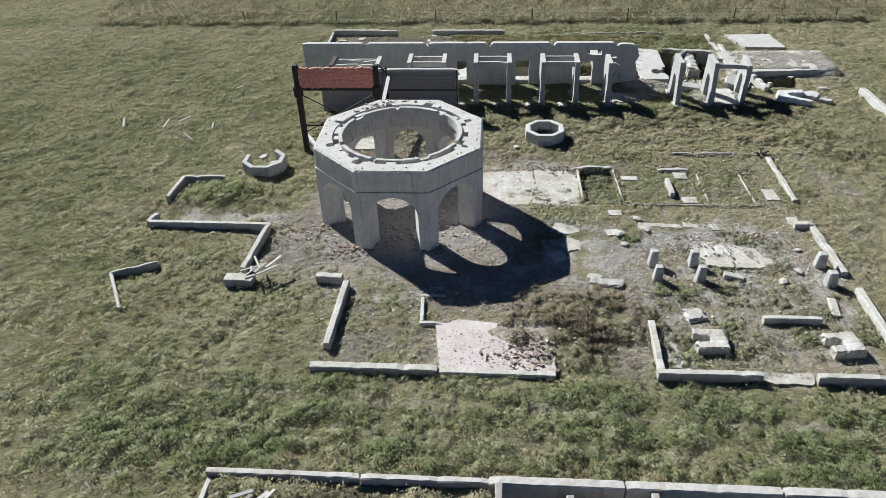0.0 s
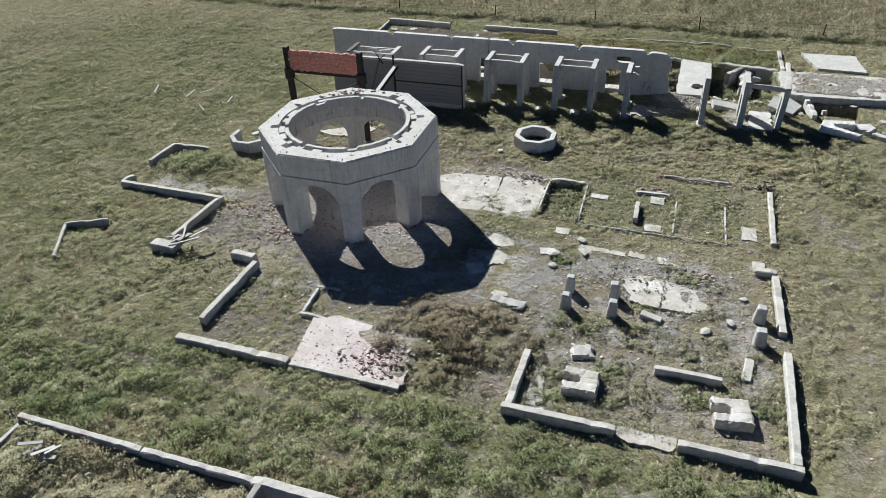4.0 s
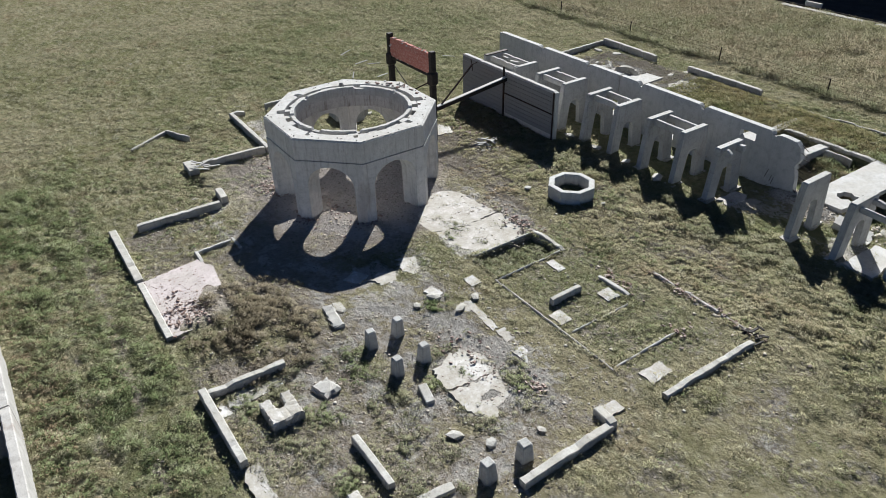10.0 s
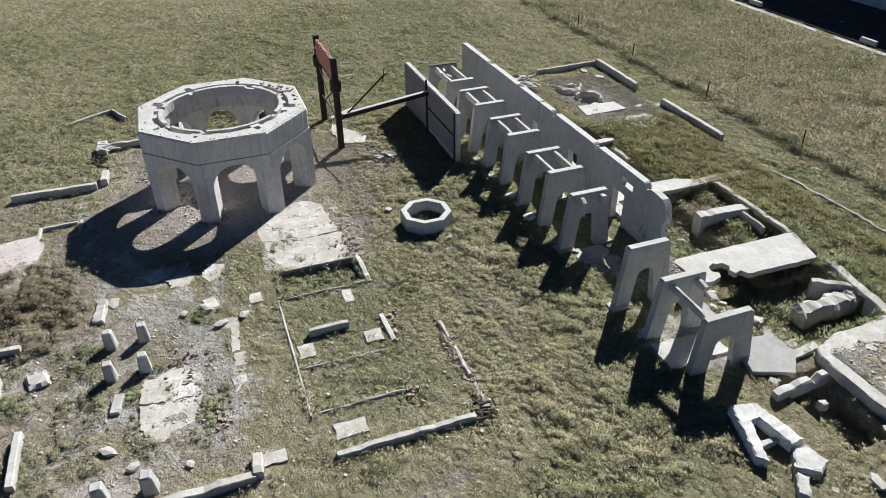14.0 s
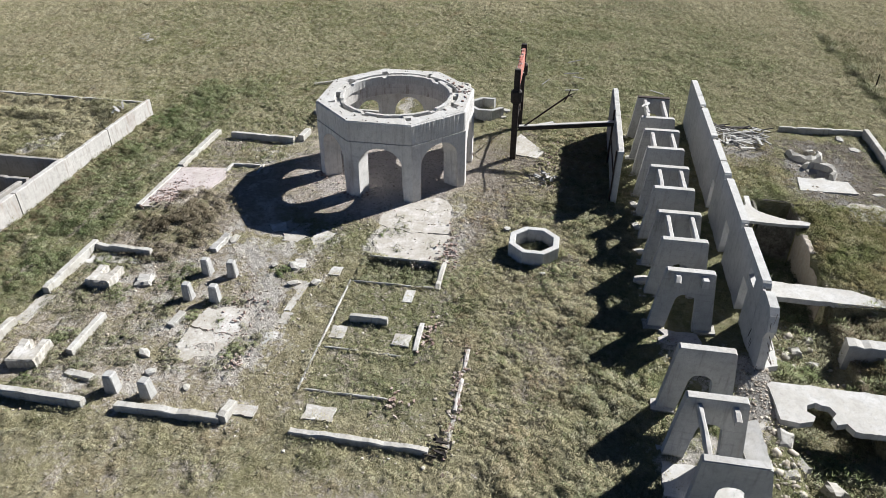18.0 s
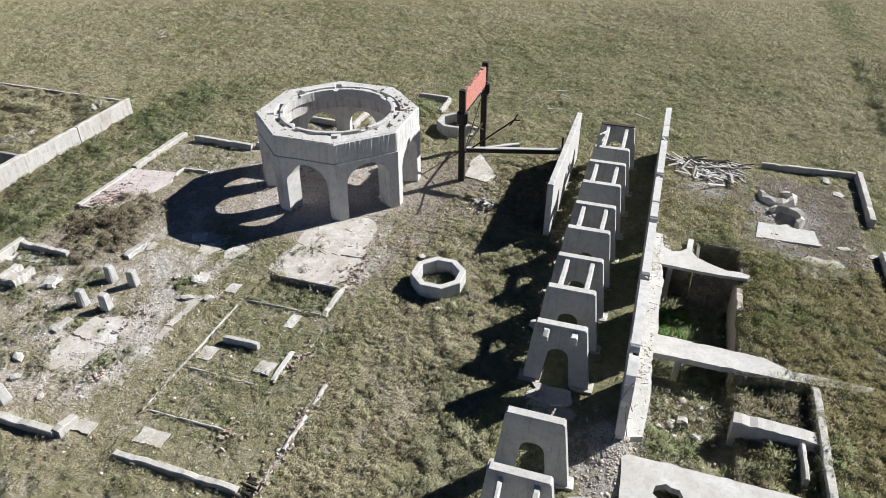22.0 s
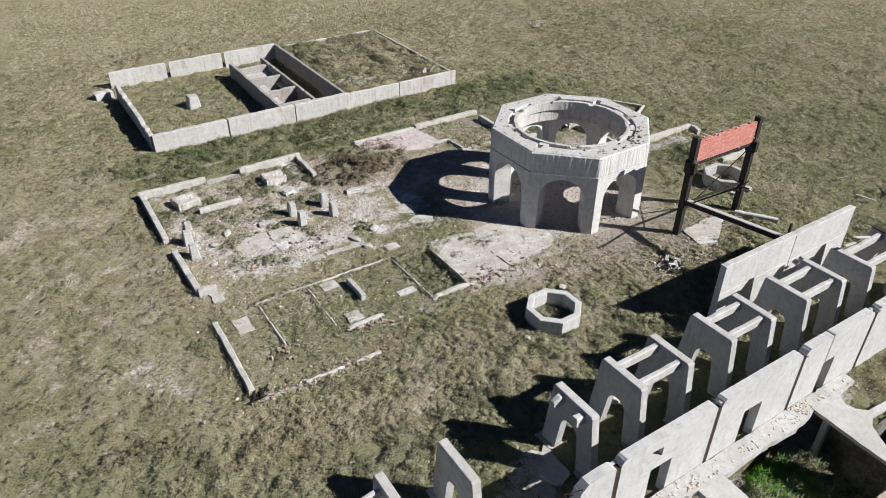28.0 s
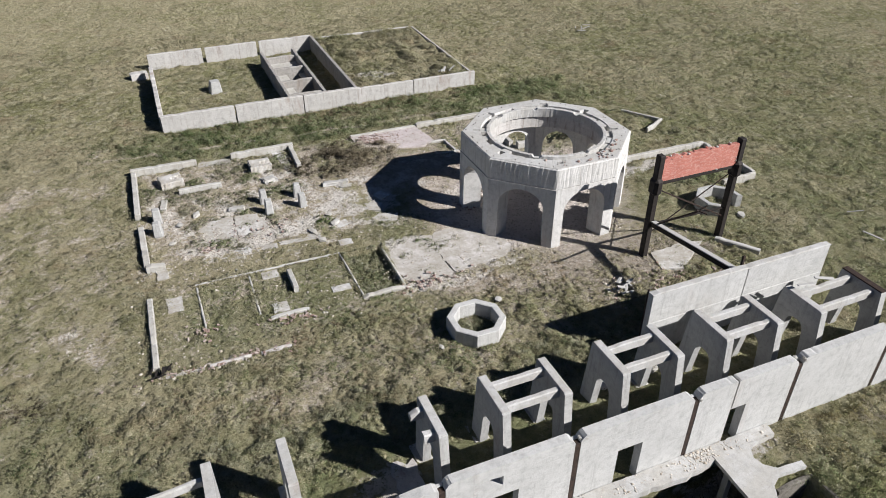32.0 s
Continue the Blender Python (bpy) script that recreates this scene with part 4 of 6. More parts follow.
part("rail", bar_between(bmesh.new(), (-0.05, -0.26, 1.85), (5.25, -0.26, 1.85), 0.07), RUST, screen, "rusted steel rail")

# ---------------------------------------------------------------- timber sign frame
sign = thing("sign_frame", (-10.7, 44.65, 0), "tall dark timber frame holding a flaking red signboard", "sign")
for x in (-2.72, 2.74):
    bm = bmesh.new()
    box_bm(x - 0.17, x + 0.17, -0.2, 0.2, -0.4, 6.3, 0.03, bm)
    post = part("post", bm, TIMBER_DARK, sign)
    part("collar", box_bm(x - 0.28, x + 0.28, -0.36, 0.36, 3.95, 4.95, 0.16), TIMBER_DARK, post)
for i in range(5):
    z = 4.72 + i * 0.26
    l0, l1 = -2.53 + rng.uniform(-0.02, 0.02), 2.55 + rng.uniform(-0.02, 0.02)
    part("board", box_bm(l0, l1, -0.12 + rng.uniform(-0.012, 0.012), 0.12 + rng.uniform(-0.012, 0.012), z, z + 0.256, 0.008), RED, sign, "flaking red painted board")
top = [(-2.5, 0.0)]
while top[-1][0] < 2.3:
    top.append((top[-1][0] + rng.uniform(0.08, 0.25), rng.uniform(0.0, 0.13) * (1 + top[-1][0] * 0.15)))
loop = [(-2.5, -0.004), (2.5, -0.004)] + [(min(2.49, u), max(0.01, v)) for u, v in reversed(top[1:])] + [(-2.5, 0.03)]
p = part("ragged_top_board", plate(loop, [], lambda u, v, d: (u, d, v), -0.1, 0.1), RED, sign, "splintered red painted board")
p.location.z = 6.024
for i in range(90):
    x, z = ((rng.uniform(-2.62, -2.35), rng.uniform(4.75, 6.1)), (rng.uniform(-2.5, 2.4), rng.uniform(5.98, 6.14)), (rng.uniform(-2.5, 2.4), rng.uniform(4.68, 4.76)))[i % 3]
    part("flake", rock_bm(rng.uniform(0.03, 0.085), 700 + i, 0.7, at=(x, rng.uniform(-0.13, 0.13), z)), CONCRETE_PALE if i % 4 else RED, sign, "whitish crumbling flake on the signboard edge")
part("lower_rail", box_bm(-2.55, 2.57, -0.1, 0.1, 4.5, 4.71, 0.02), TIMBER_DARK, sign)
part("tie_rod", bar_between(bmesh.new(), (-2.7, 0.05, 1.3), (2.7, 0.05, 4.3), 0.07), RUST, sign)
part("tie_rod", bar_between(bmesh.new(), (2.7, -0.05, 1.3), (-2.7, -0.05, 4.3), 0.05), RUST, sign)
part("cross_rail", bar_between(bmesh.new(), (-2.7, 0, 1.9), (2.7, 0, 2.0), 0.1), TIMBER_DARK, sign)
ob = obj("prop_beam", bar_between(bmesh.new(), (-8.0, 44.95, 2.2), (-8.1, 51.2, 2.95), 0.24, 0.26), TIMBER_DARK)
tagged(ob, "dark timber prop from sign frame to screen wall", "beam")
tagged(obj("beam_cover", bar_between(bmesh.new(), (-8.0, 44.95, 2.37), (-8.1, 51.15, 3.11), 0.27, 0.05), WOOD_GREY), "pale board lying along the timber prop", "board")
bm = bar_between(bmesh.new(), (-8.0, 44.85, 2.0), (-8.0, 48.0, 4.7), 0.09)
for d in ((0.35, 0.2, 0.25), (-0.35, 0.15, 0.3), (0.3, -0.2, -0.3), (-0.3, 0.3, -0.1)):
    bar_between(bm, (-8.0, 48.0, 4.7), (-8.0 + d[0], 48.0 + d[1], 4.7 + d[2]), 0.06)
tagged(obj("bracket_arm", bm, RUST), "rusted steel arm with a splayed end on the sign frame", "bracket")

# ---------------------------------------------------------------- low foundations west of the tower
W = "low weathered concrete foundation wall in the grass"
low_wall((-20.8, 34.4), (-13.2, 34.3), 0.32, 0.38, 1, W)
low_wall((-13.35, 34.1), (-13.55, 29.8), 0.3, 0.45, 2, W)
low_wall((-14.3, 29.0), (-12.7, 28.95), 0.65, 0.42, 3, "broken concrete foundation block with splintered boards on it")
low_wall((-7.75, 24.1), (-7.65, 28.85), 0.34, 0.42, 4, W)
low_wall((-9.4, 29.35), (-8.0, 29.25), 0.42, 0.44, 5, W)
low_wall((-20.9, 34.55), (-20.75, 35.4), 0.3, 0.34, 27, W)
low_wall((-8.2, 22.75), (-2.4, 22.73), 0.42, 0.3, 6, "long low concrete foundation wall beside a pink slab")
low_wall((-2.35, 22.72), (3.0, 22.7), 0.34, 0.16, 61, "flush concrete edge of a pink slab")
low_wall((-20.9, 29.4), (-18.7, 30.5), 0.18, 0.25, 7, "thin concrete kerb sunk in the grass", name="kerb", cat="kerb")
low_wall((-20.9, 29.4), (-19.1, 26.5), 0.18, 0.2, 8, "thin concrete kerb sunk in the grass", name="kerb", cat="kerb")
low_wall((-20.7, 37.2), (-20.6, 39.8), 0.3, 0.5, 9, W)
low_wall((-20.7, 39.85), (-17.9, 39.9), 0.25, 0.45, 10, W)
slab([(-2.3, 22.85), (3.0, 22.85), (2.95, 24.3), (2.3, 25.3), (0.9, 26.0), (-1.6, 26.3), (-2.7, 25.9)], 0.1, 0.4, 11, "pinkish concrete floor slab strewn with brick rubble", CONCRETE_PINK)
for i, (a, b) in enumerate((((-3.6, 28.1), (-2.4, 28.15)), ((-3.5, 27.95), (-3.4, 26.15)), ((-3.5, 26.0), (-2.35, 25.95)))):
    low_wall(a, b, 0.2, 0.16, 12 + 60 * i, "thin pale concrete kerb round a small weedy bay", CONCRETE_PALE, name="kerb", cat="kerb")

# room with horseshoe footings
low_wall((7.65, 22.75), (7.75, 26.2), 0.33, 0.4, 13, W, breaks=0.1)
low_wall((7.45, 22.75), (11.95, 22.8), 0.34, 0.45, 14, W)
slab([(12.0, 22.6), (14.3, 22.6), (14.3, 23.3), (12.0, 23.3)], 0.03, 0.3, 15, "pale worn concrete threshold between two foundation walls", BLEACHED)
low_wall((14.35, 22.8), (18.75, 22.75), 0.34, 0.45, 16, W)
low_wall((18.55, 23.0), (18.6, 29.2), 0.34, 0.38, 17, W)
low_wall((18.5, 30.6), (18.4, 35.1), 0.36, 0.32, 18, W, breaks=0.2)
low_wall((17.5, 35.3), (18.5, 35.2), 0.4, 0.35, 19, W)
low_wall((13.2, 26.75), (15.85, 26.75), 0.3, 0.36, 20, "fallen square concrete beam lying on gravel", name="fallen_beam", cat="beam")
low_wall((16.9, 27.3), (17.1, 28.6), 0.4, 0.12, 21, "short broken concrete piece lying on gravel", name="fallen_beam", cat="beam")


def horseshoe(at, turn, label):
    e = thing("horseshoe_footing", (*at, 0), label, "footing", "horseshoe footings", turn=turn)
    loop = [(-0.72, -0.66), (0.74, -0.7), (0.78, 0.62), (-0.7, 0.68), (-0.72, 0.24), (-0.12, 0.22), (0.0, 0.1), (0.0, -0.1), (-0.12, -0.2), (-0.72, -0.2)]
    bm = rough_bm(loop, -0.3, 0.42, int(at[0] * 10), 0.13, 0.035, 0.06)
    part("block", bm, BLEACHED, e)


horseshoe((16.25, 25.05), 10, "whitewashed U-shaped concrete footing among weeds")
horseshoe((10.25, 25.05), 3, "whitewashed U-shaped concrete footing among weeds")


def pier(at, w, h, seed, label, grp):
    r = random.Random(seed)
    bm = box_bm(-w / 2, w / 2, -w / 2, w / 2, -0.3, h, 0.05)
    for v in bm.verts:
        v.co.x += r.uniform(-0.015, 0.015)
        v.co.y += r.uniform(-0.015, 0.015)
        if v.co.z < 0.3:
            v.co.x *= 1.35
            v.co.y *= 1.35
    ob = obj("concrete_pier", bm, CONCRETE)
    ob.matrix_basis = pose(at[0], at[1], 0, r.uniform(-2, 2), r.uniform(-2, 2), r.uniform(-5, 5))
    return tagged(ob, label, "pier", grp)


for i, p in enumerate(((8.72, 31.38), (8.75, 30.0), (10.88, 31.42), (10.95, 30.03))):
    pier(p, 0.4, 0.9, i, "short square concrete pier, one of four", "cluster of four piers")
for i, p in enumerate(((17.5, 29.85), (17.55, 31.5))):
    pier(p, 0.44, 0.85, 10 + i, "stubby weathered concrete pier beside a low wall", "pair of piers")
for poly, z, seed in (([(11.75, 31.2), (13.1, 31.17), (13.15, 33.6), (12.2, 33.8), (11.05, 33.0)], -0.03, 22), ([(13.16, 31.16), (14.65, 31.12), (15.3, 31.8), (15.6, 32.6), (14.4, 33.4), (13.2, 33.6)], -0.05, 25)):
    sl = slab(poly, z, 0.35, seed, "cracked pale concrete floor slab sinking into weedy soil", BLEACHED, jag=0.16, step=0.16)
    sl.matrix_basis = sl.matrix_basis @ pose(0, 0, 0, -3.2, 1.2, 0)
for i, (x0, x1, y0, y1) in enumerate(((8.5, 9.3, 34.9, 35.4), (11.2, 12.4, 35.1, 35.6), (12.7, 13.7, 34.9, 35.5), (6.6, 7.4, 34.2, 34.8))):
    sl = slab([(x0, y0), (x1, y0), (x1, y1), (x0, y1)], -0.03, 0.25, 140 + i, "broken piece of pale concrete paving in the grass", CONCRETE_FLOOR, name="paving_piece", cat="slab", jag=0.09, step=0.12)
    sl.matrix_basis = sl.matrix_basis @ pose(0, 0, 0, 3 - 2 * i, 2.5, 8 * i - 10)
slab([(7.95, 22.98), (9.1, 22.98), (8.8, 24.3), (8.65, 25.8), (7.95, 25.9)], 0.0, 0.3, 26, "strip of bleached floor inside a foundation corner", CONCRETE_FLOOR, jag=0.12, step=0.15)
ob = obj("slab_fragment", rough_bm([(-0.85, -0.25), (0.8, -0.3), (0.9, 0.2), (-0.8, 0.25)], -0.2, 0.16, 150, 0.2, 0.05), CONCRETE_PALE)
ob.matrix_basis = pose(6.0, 29.5, 0.08, 8, 0, -5)
tagged(ob, "long pale slab fragment tilted in the soil", "slab")
ob = obj("concrete_lump", rough_bm([(-0.5, -0.4), (0.45, -0.45), (0.55, 0.35), (-0.4, 0.45)], -0.2, 0.18, 151, 0.16, 0.08, 0.1), CONCRETE_PALE)
ob.matrix_basis = pose(10.0, 27.1, 0, 0, 0, 20)
tagged(ob, "crumbling white concrete lump among weeds", "rubble")
ob = obj("slab_fragment", box_bm(-0.5, 0.5, -0.2, 0.2, -0.2, 0.12, 0.03), CONCRETE_LOW)
ob.matrix_basis = pose(12.75, 30.3, 0.05, 0, 6, -12)
tagged(ob, "grey slab offcut leaning beside the floor slab", "slab")
slab([(-1.9, 40.5), (-0.6, 41.6), (1.4, 41.75), (2.6, 41.9), (2.75, 39.6), (2.2, 37.4), (1.2, 37.3), (0.2, 37.9), (-0.7, 39.3)], -0.08, 0.3, 23, "pale concrete apron beside the tower, stained and weedy", APRON, jag=0.2, step=0.18)
slab([(2.72, 41.85), (4.6, 42.0), (5.5, 41.4), (5.5, 37.8), (4.3, 37.3), (3.2, 37.3), (2.35, 37.6), (2.85, 39.5)], -0.09, 0.3, 123, "pinkish stained apron slab split from its neighbour by a weedy crack", APRON, jag=0.16, step=0.18)
for i, poly in enumerate(([(3.4, 34.7), (3.8, 35.6), (4.9, 35.5), (5.2, 34.9), (4.6, 34.2)], [(4.3, 33.9), (5.0, 33.6), (4.9, 32.8), (4.3, 32.5), (3.9, 33.1)], [(3.0, 32.2), (3.9, 32.6), (4.2, 31.9), (3.5, 31.3)])):
    slab(poly, -0.05 + 0.006 * i, 0.2, 24 + 150 * i, "broken pale concrete paving at the edge of the tower's yard", CONCRETE_FLOOR, jag=0.2, step=0.14)
slab([(8.6, 35.25), (11.1, 35.05), (11.1, 35.4), (8.65, 35.62)], -0.03, 0.2, 324, "narrow strip of pale paving in the weedy yard", CONCRETE_FLOOR, name="paving_strip", jag=0.1, step=0.12)

# room with thin kerbs north-east of the tower
K = "thin pale concrete kerb in the grass"


def kerb(a, b, seed, h=0.04, t=0.12):
    return low_wall(a, b, t, h, seed, K, CONCRETE_PALE, name="kerb", cat="kerb", group="thin kerbs", jag=0.015, breaks=0.04)


kerb((8.1, 37.7), (8.0, 42.0), 30)
kerb((8.1, 37.6), (16.2, 37.6), 31)
kerb((13.3, 37.8), (13.35, 41.5), 32)
kerb((16.1, 37.7), (16.05, 41.7), 33)
low_wall((5.65, 38.0), (5.65, 42.1), 0.16, 0.02, 36, "concrete edge of a shallow pit beside the apron")
low_wall((5.2, 42.2), (8.1, 42.2), 0.28, 0.16, 37, W, breaks=0.15)
low_wall((10.9, 42.0), (12.95, 42.05), 0.26, 0.09, 41, "short pale concrete kerb beside brick rubble", CONCRETE_PALE, name="kerb", cat="kerb")
low_wall((11.2, 38.5), (11.2, 40.4), 0.28, 0.34, 38, "short thick concrete stub wall in the grass", CONCRETE_LOW)
for i, (x0, x1) in enumerate(((12.4, 13.9), (14.3, 16.2), (16.5, 18.2))):
    low_wall((x0, 44.45), (x1, 44.42), 0.2, 0.09, 39 + 300 * i, "crumbled low concrete wall buried in rubble and grass", CONCRETE_STAINED, breaks=0.1, jag=0.04)
low_wall((18.5, 38.1), (18.55, 43.8), 0.3, 0.22, 40, W, breaks=0.07, jag=0.03)
for i, (x, y, w, d) in enumerate(((12.2, 38.2, 0.9, 0.7), (12.25, 41.3, 0.8, 0.8), (8.9, 40.9, 1.0, 0.5), (17.3, 38.95, 0.8, 1.3), (7.4, 36.6, 0.8, 0.6), (17.7, 35.9, 0.6, 0.9))):
    slab([(x - w / 2, y - d / 2), (x + w / 2, y - d / 2), (x + w / 2, y + d / 2), (x - w / 2, y + d / 2)], 0.0, 0.3, 50 + i, "small pale concrete machine pad in the grass", CONCRETE_FLOOR, name="machine_pad", cat="pad", jag=0.05, step=0.15)

# ---------------------------------------------------------------- tank
tank = thing("tank_walls", (0, 0, 0), "rectangular concrete tank, one half filled with earth and grass", "tank", kind="structure")


def tank_wall(a, b, th, h, seed, nm="wall", brk=0.0, mat=None):
    d = Vector((b[0] - a[0], b[1] - a[1]))
    ob = part(nm, worn(d.length, th, h, seed, jag=0.02, breaks=brk, sink=0.6), mat or TANK_WALL, tank)
    ob.matrix_basis = pose(a[0], a[1], 0, 0, 0, math.degrees(math.atan2(d.y, d.x)))


for a, b in ((16.1, 10.45), (10.38, 5.0), (4.93, 0.1), (0.02, -4.65), (-4.72, -10.5)):
    tank_wall((a, 16.05), (b, 16.05), 0.38 if a > 0.05 else 0.27, 1.36 if a > 0.05 else 1.28, int(a * 7) + 200)
for a, b in ((16.1, 11.1), (10.8, 5.9), (5.6, 0.4)):
    tank_wall((a, 0.2), (b, 0.2), 0.34, 1.4, int(a * 9) + 210)
# divider coloured darker throughout for its shaded inner face
tank_wall((0.4, 0.35), (0.4, 15.85), 0.3, 1.38, 220, mat=SHADED_STAINED)
tank_wall((16.0, 15.85), (16.0, 3.4), 0.36, 1.32, 221, brk=0.25)
tank_wall((-10.4, 15.85), (-10.5, 0.2), 0.22, 1.1, 222)
tank_wall((-10.4, 0.1), (0.3, 0.1), 0.2, 1.03, 223)
tank_wall((16.4, 2.2), (17.9, 2.4), 0.9, 0.5, 224, "ledge")
cells = thing("tank_cells", (0, 0, 0), "row of concrete cells divided by cross walls inside the tank", "cells")


def cell_wall(a, b, seed, h=1.05, th=0.28):
    d = Vector((b[0] - a[0], b[1] - a[1]))
    ob = part("cell_wall", worn(d.length, th, h, seed, jag=0.03, breaks=0.04, sink=0.6), SHADED_STAINED, cells)
    ob.matrix_basis = pose(a[0], a[1], 0, 0, 0, math.degrees(math.atan2(d.y, d.x)))


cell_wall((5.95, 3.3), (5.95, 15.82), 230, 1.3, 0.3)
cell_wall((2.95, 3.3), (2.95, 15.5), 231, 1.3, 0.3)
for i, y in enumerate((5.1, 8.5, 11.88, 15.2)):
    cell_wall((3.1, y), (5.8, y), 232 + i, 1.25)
for i, (x0, x1, y0, y1) in enumerate(((3.11, 5.79, 3.4, 4.95), (3.11, 5.79, 5.25, 8.35), (4.7, 5.79, 8.65, 11.72), (3.11, 3.6, 8.65, 11.72), (4.9, 5.79, 12.04, 15.05))):
    part("cell_floor", rough_bm([(x0, y0), (x1, y0), (x1, y1), (x0, y1)], 0.45, 0.62, 240 + i, 0.3, 0.02, 0.03), CONCRETE_LOW, cells, "pale broken floor inside a cell")
pier((11.1, 8.6, 0), 0.8, 0.95, 40, "stubby concrete block standing in the grassed tank", "")

# ---------------------------------------------------------------- basement and floors behind the panel wall
slab([(-4.8, 57.4), (11.6, 57.4), (11.3, 58.1), (9.0, 58.25), (6.2, 58.15), (4.6, 58.3), (2.6, 58.2), (0.0, 58.3), (-1.6, 58.1), (-4.7, 58.0)], 0.22, 0.3, 60, "rough concrete footing ledge along the panel wall", CONCRETE_PALE, name="footing_ledge", cat="ledge", jag=0.06, step=0.25)
slab([(-1.55, 57.9), (-1.4, 61.0), (-1.5, 62.55), (-1.85, 62.7), (-2.0, 62.2), (-1.95, 61.5), (-2.3, 60.7), (-2.75, 59.95), (-3.3, 59.65), (-4.6, 59.75), (-4.65, 59.45),
      (-3.5, 59.35), (-3.1, 59.0), (-3.0, 58.6), (-3.2, 58.25), (-3.7, 58.05), (-4.6, 57.95)], 0.24, 0.18, 61, "concrete floor remnant with round bites broken out of it", CONCRETE_PALE, jag=0.04)
slab([(4.55, 58.0), (5.95, 58.0), (6.0, 63.8), (5.8, 67.2), (5.35, 67.6), (5.3, 64.2), (4.75, 63.0)], 0.2, 0.3, 62, "long concrete bridge slab over the basement", CONCRETE_PALE, jag=0.05)
slab([(12.4, 57.4), (12.5, 65.3), (14.9, 64.6), (14.8, 60.3), (14.4, 60.1), (14.55, 59.7), (14.2, 59.6), (13.9, 59.8), (13.55, 59.65), (13.4, 59.15), (13.6, 58.75), (14.0, 58.65), (14.2, 58.95), (14.5, 58.8), (14.7, 58.2), (14.6, 57.5)], 0.25, 0.3, 63, "broad bleached concrete slab with a broken hole", CONCRETE_PALE, jag=0.05)


def pit_wall(a, b, top, depth, seed, label="concrete lining wall of an open basement pit", th=0.3, mat=None):
    return low_wall(a, b, th, top + depth, seed, label, mat or CONCRETE_LOW, z=-depth, name="basement_wall", breaks=0.1)


# darkest linings paint the gloom under the floor slabs
pit_wall((-2.9, 58.1), (-2.9, 59.9), 0.0, 2.6, 70, mat=CONCRETE_SHADED)
pit_wall((-1.95, 59.9), (-1.85, 62.3), -0.1, 2.5, 87, th=0.2, mat=CONCRETE_SHADED)
low_wall((-1.6, 62.15), (4.4, 62.15), 0.35, 2.75, 71, "crumbling tan lining wall of the deep pit", CONCRETE_TAN, z=-2.6, name="basement_wall", breaks=0.7, jag=0.08)
pit_wall((6.1, 65.1), (12.4, 65.1), 0.33, 1.7, 75, th=0.35)
pit_wall((9.0, 61.7), (9.2, 65.0), 0.25, 1.7, 77, "thick broken concrete cross wall in the basement", 0.7, CONCRETE_PALE)
pit_wall((9.6, 64.3), (11.4, 64.3), 0.2, 1.7, 79, th=0.2)
pit_wall((15.2, 65.0), (20.0, 64.2), 0.3, 1.7, 81, th=0.5)
pit_wall((19.9, 64.0), (20.6, 59.6), 0.3, 1.7, 82, th=0.45)
pit_wall((16.2, 63.0), (17.4, 64.5), 0.2, 1.7, 83, th=0.4)
pit_wall((-3.0, 60.0), (-4.6, 60.0), 0.05, 1.7, 84, th=0.2, mat=CONCRETE_SHADED)
pit_wall((-4.7, 60.0), (-4.7, 62.2), 0.05, 1.7, 85, th=0.2, mat=CONCRETE_SHADED)
pit_wall((-4.7, 62.35), (-1.9, 62.35), 0.0, 1.7, 86, th=0.2, mat=CONCRETE_SHADED)
ob = obj("fallen_column", rough_bm([(0, -0.5), (1.2, -0.42), (1.5, -0.5), (3.5, -0.45), (3.6, 0.4), (2.0, 0.5), (1.6, 0.42), (0.1, 0.46)], -0.6, 0.3, 640, 0.2, 0.12, 0.16), CONCRETE_LOW)
ob.matrix_basis = pose(17.6, 61.0, -0.5, 4, -4, 88)
tagged(ob, "thick broken concrete column lying in the weeds", "column")

# fallen bents and slabs at the east end of the row
fb = thing("fallen_bent", (23.2, 53.5, 0.1), "toppled arched concrete bent lying flat in the weeds", "rubble")
part("frame", rough_bm([(-1.15, -0.4), (1.2, -1.05), (1.45, -0.7), (-0.2, -0.15), (-0.25, 0.2), (1.2, 0.55), (1.15, 1.15), (-0.9, 0.6)], -0.1, 0.36, 88, 0.16, 0.035, 0.05), WHITEWASH, fb)
part("crossbar", rough_bm([(0.5, -0.45), (0.8, -0.5), (0.75, 0.45), (0.5, 0.4)], -0.1, 0.12, 89, 0.2, 0.03, 0.04), CONCRETE_PALE, fb)
fb.matrix_basis = pose(23.2, 53.5, 0.2, 3, 5, 0)
fb = thing("broken_bent_top", (25.0, 54.2, 0.0), "broken concrete bent end with a stub leg, lying in weeds", "rubble")
part("block", rough_bm([(-0.5, -0.15), (0.25, -0.75), (0.75, 0.0), (0.4, 0.65), (-0.5, 0.45)], -0.1, 0.34, 90, 0.18, 0.04, 0.06), CONCRETE_PALE, fb)
part("stub_leg", rough_bm([(0.3, -0.75), (1.1, -1.35), (1.35, -1.05), (0.66, -0.45)], -0.1, 0.26, 91, 0.18, 0.04, 0.05), CONCRETE_PALE, fb)
for x, y, z0, z1 in ((5.3, 59.4, -2.6, 0.0), (13.5, 62.3, -1.9, -0.05), (13.2, 58.6, -1.9, -0.05), (5.4, 62.9, -2.0, 0.0), (-1.9, 58.6, -2.6, 0.1)):
    ob = obj("basement_post", box_bm(-0.14, 0.14, -0.14, 0.14, z0, z1 + 0.02, 0.02), CONCRETE_PALE)
    ob.matrix_basis = pose(x, y, 0)
    tagged(ob, "square concrete post under a floor slab", "post", "basement posts")
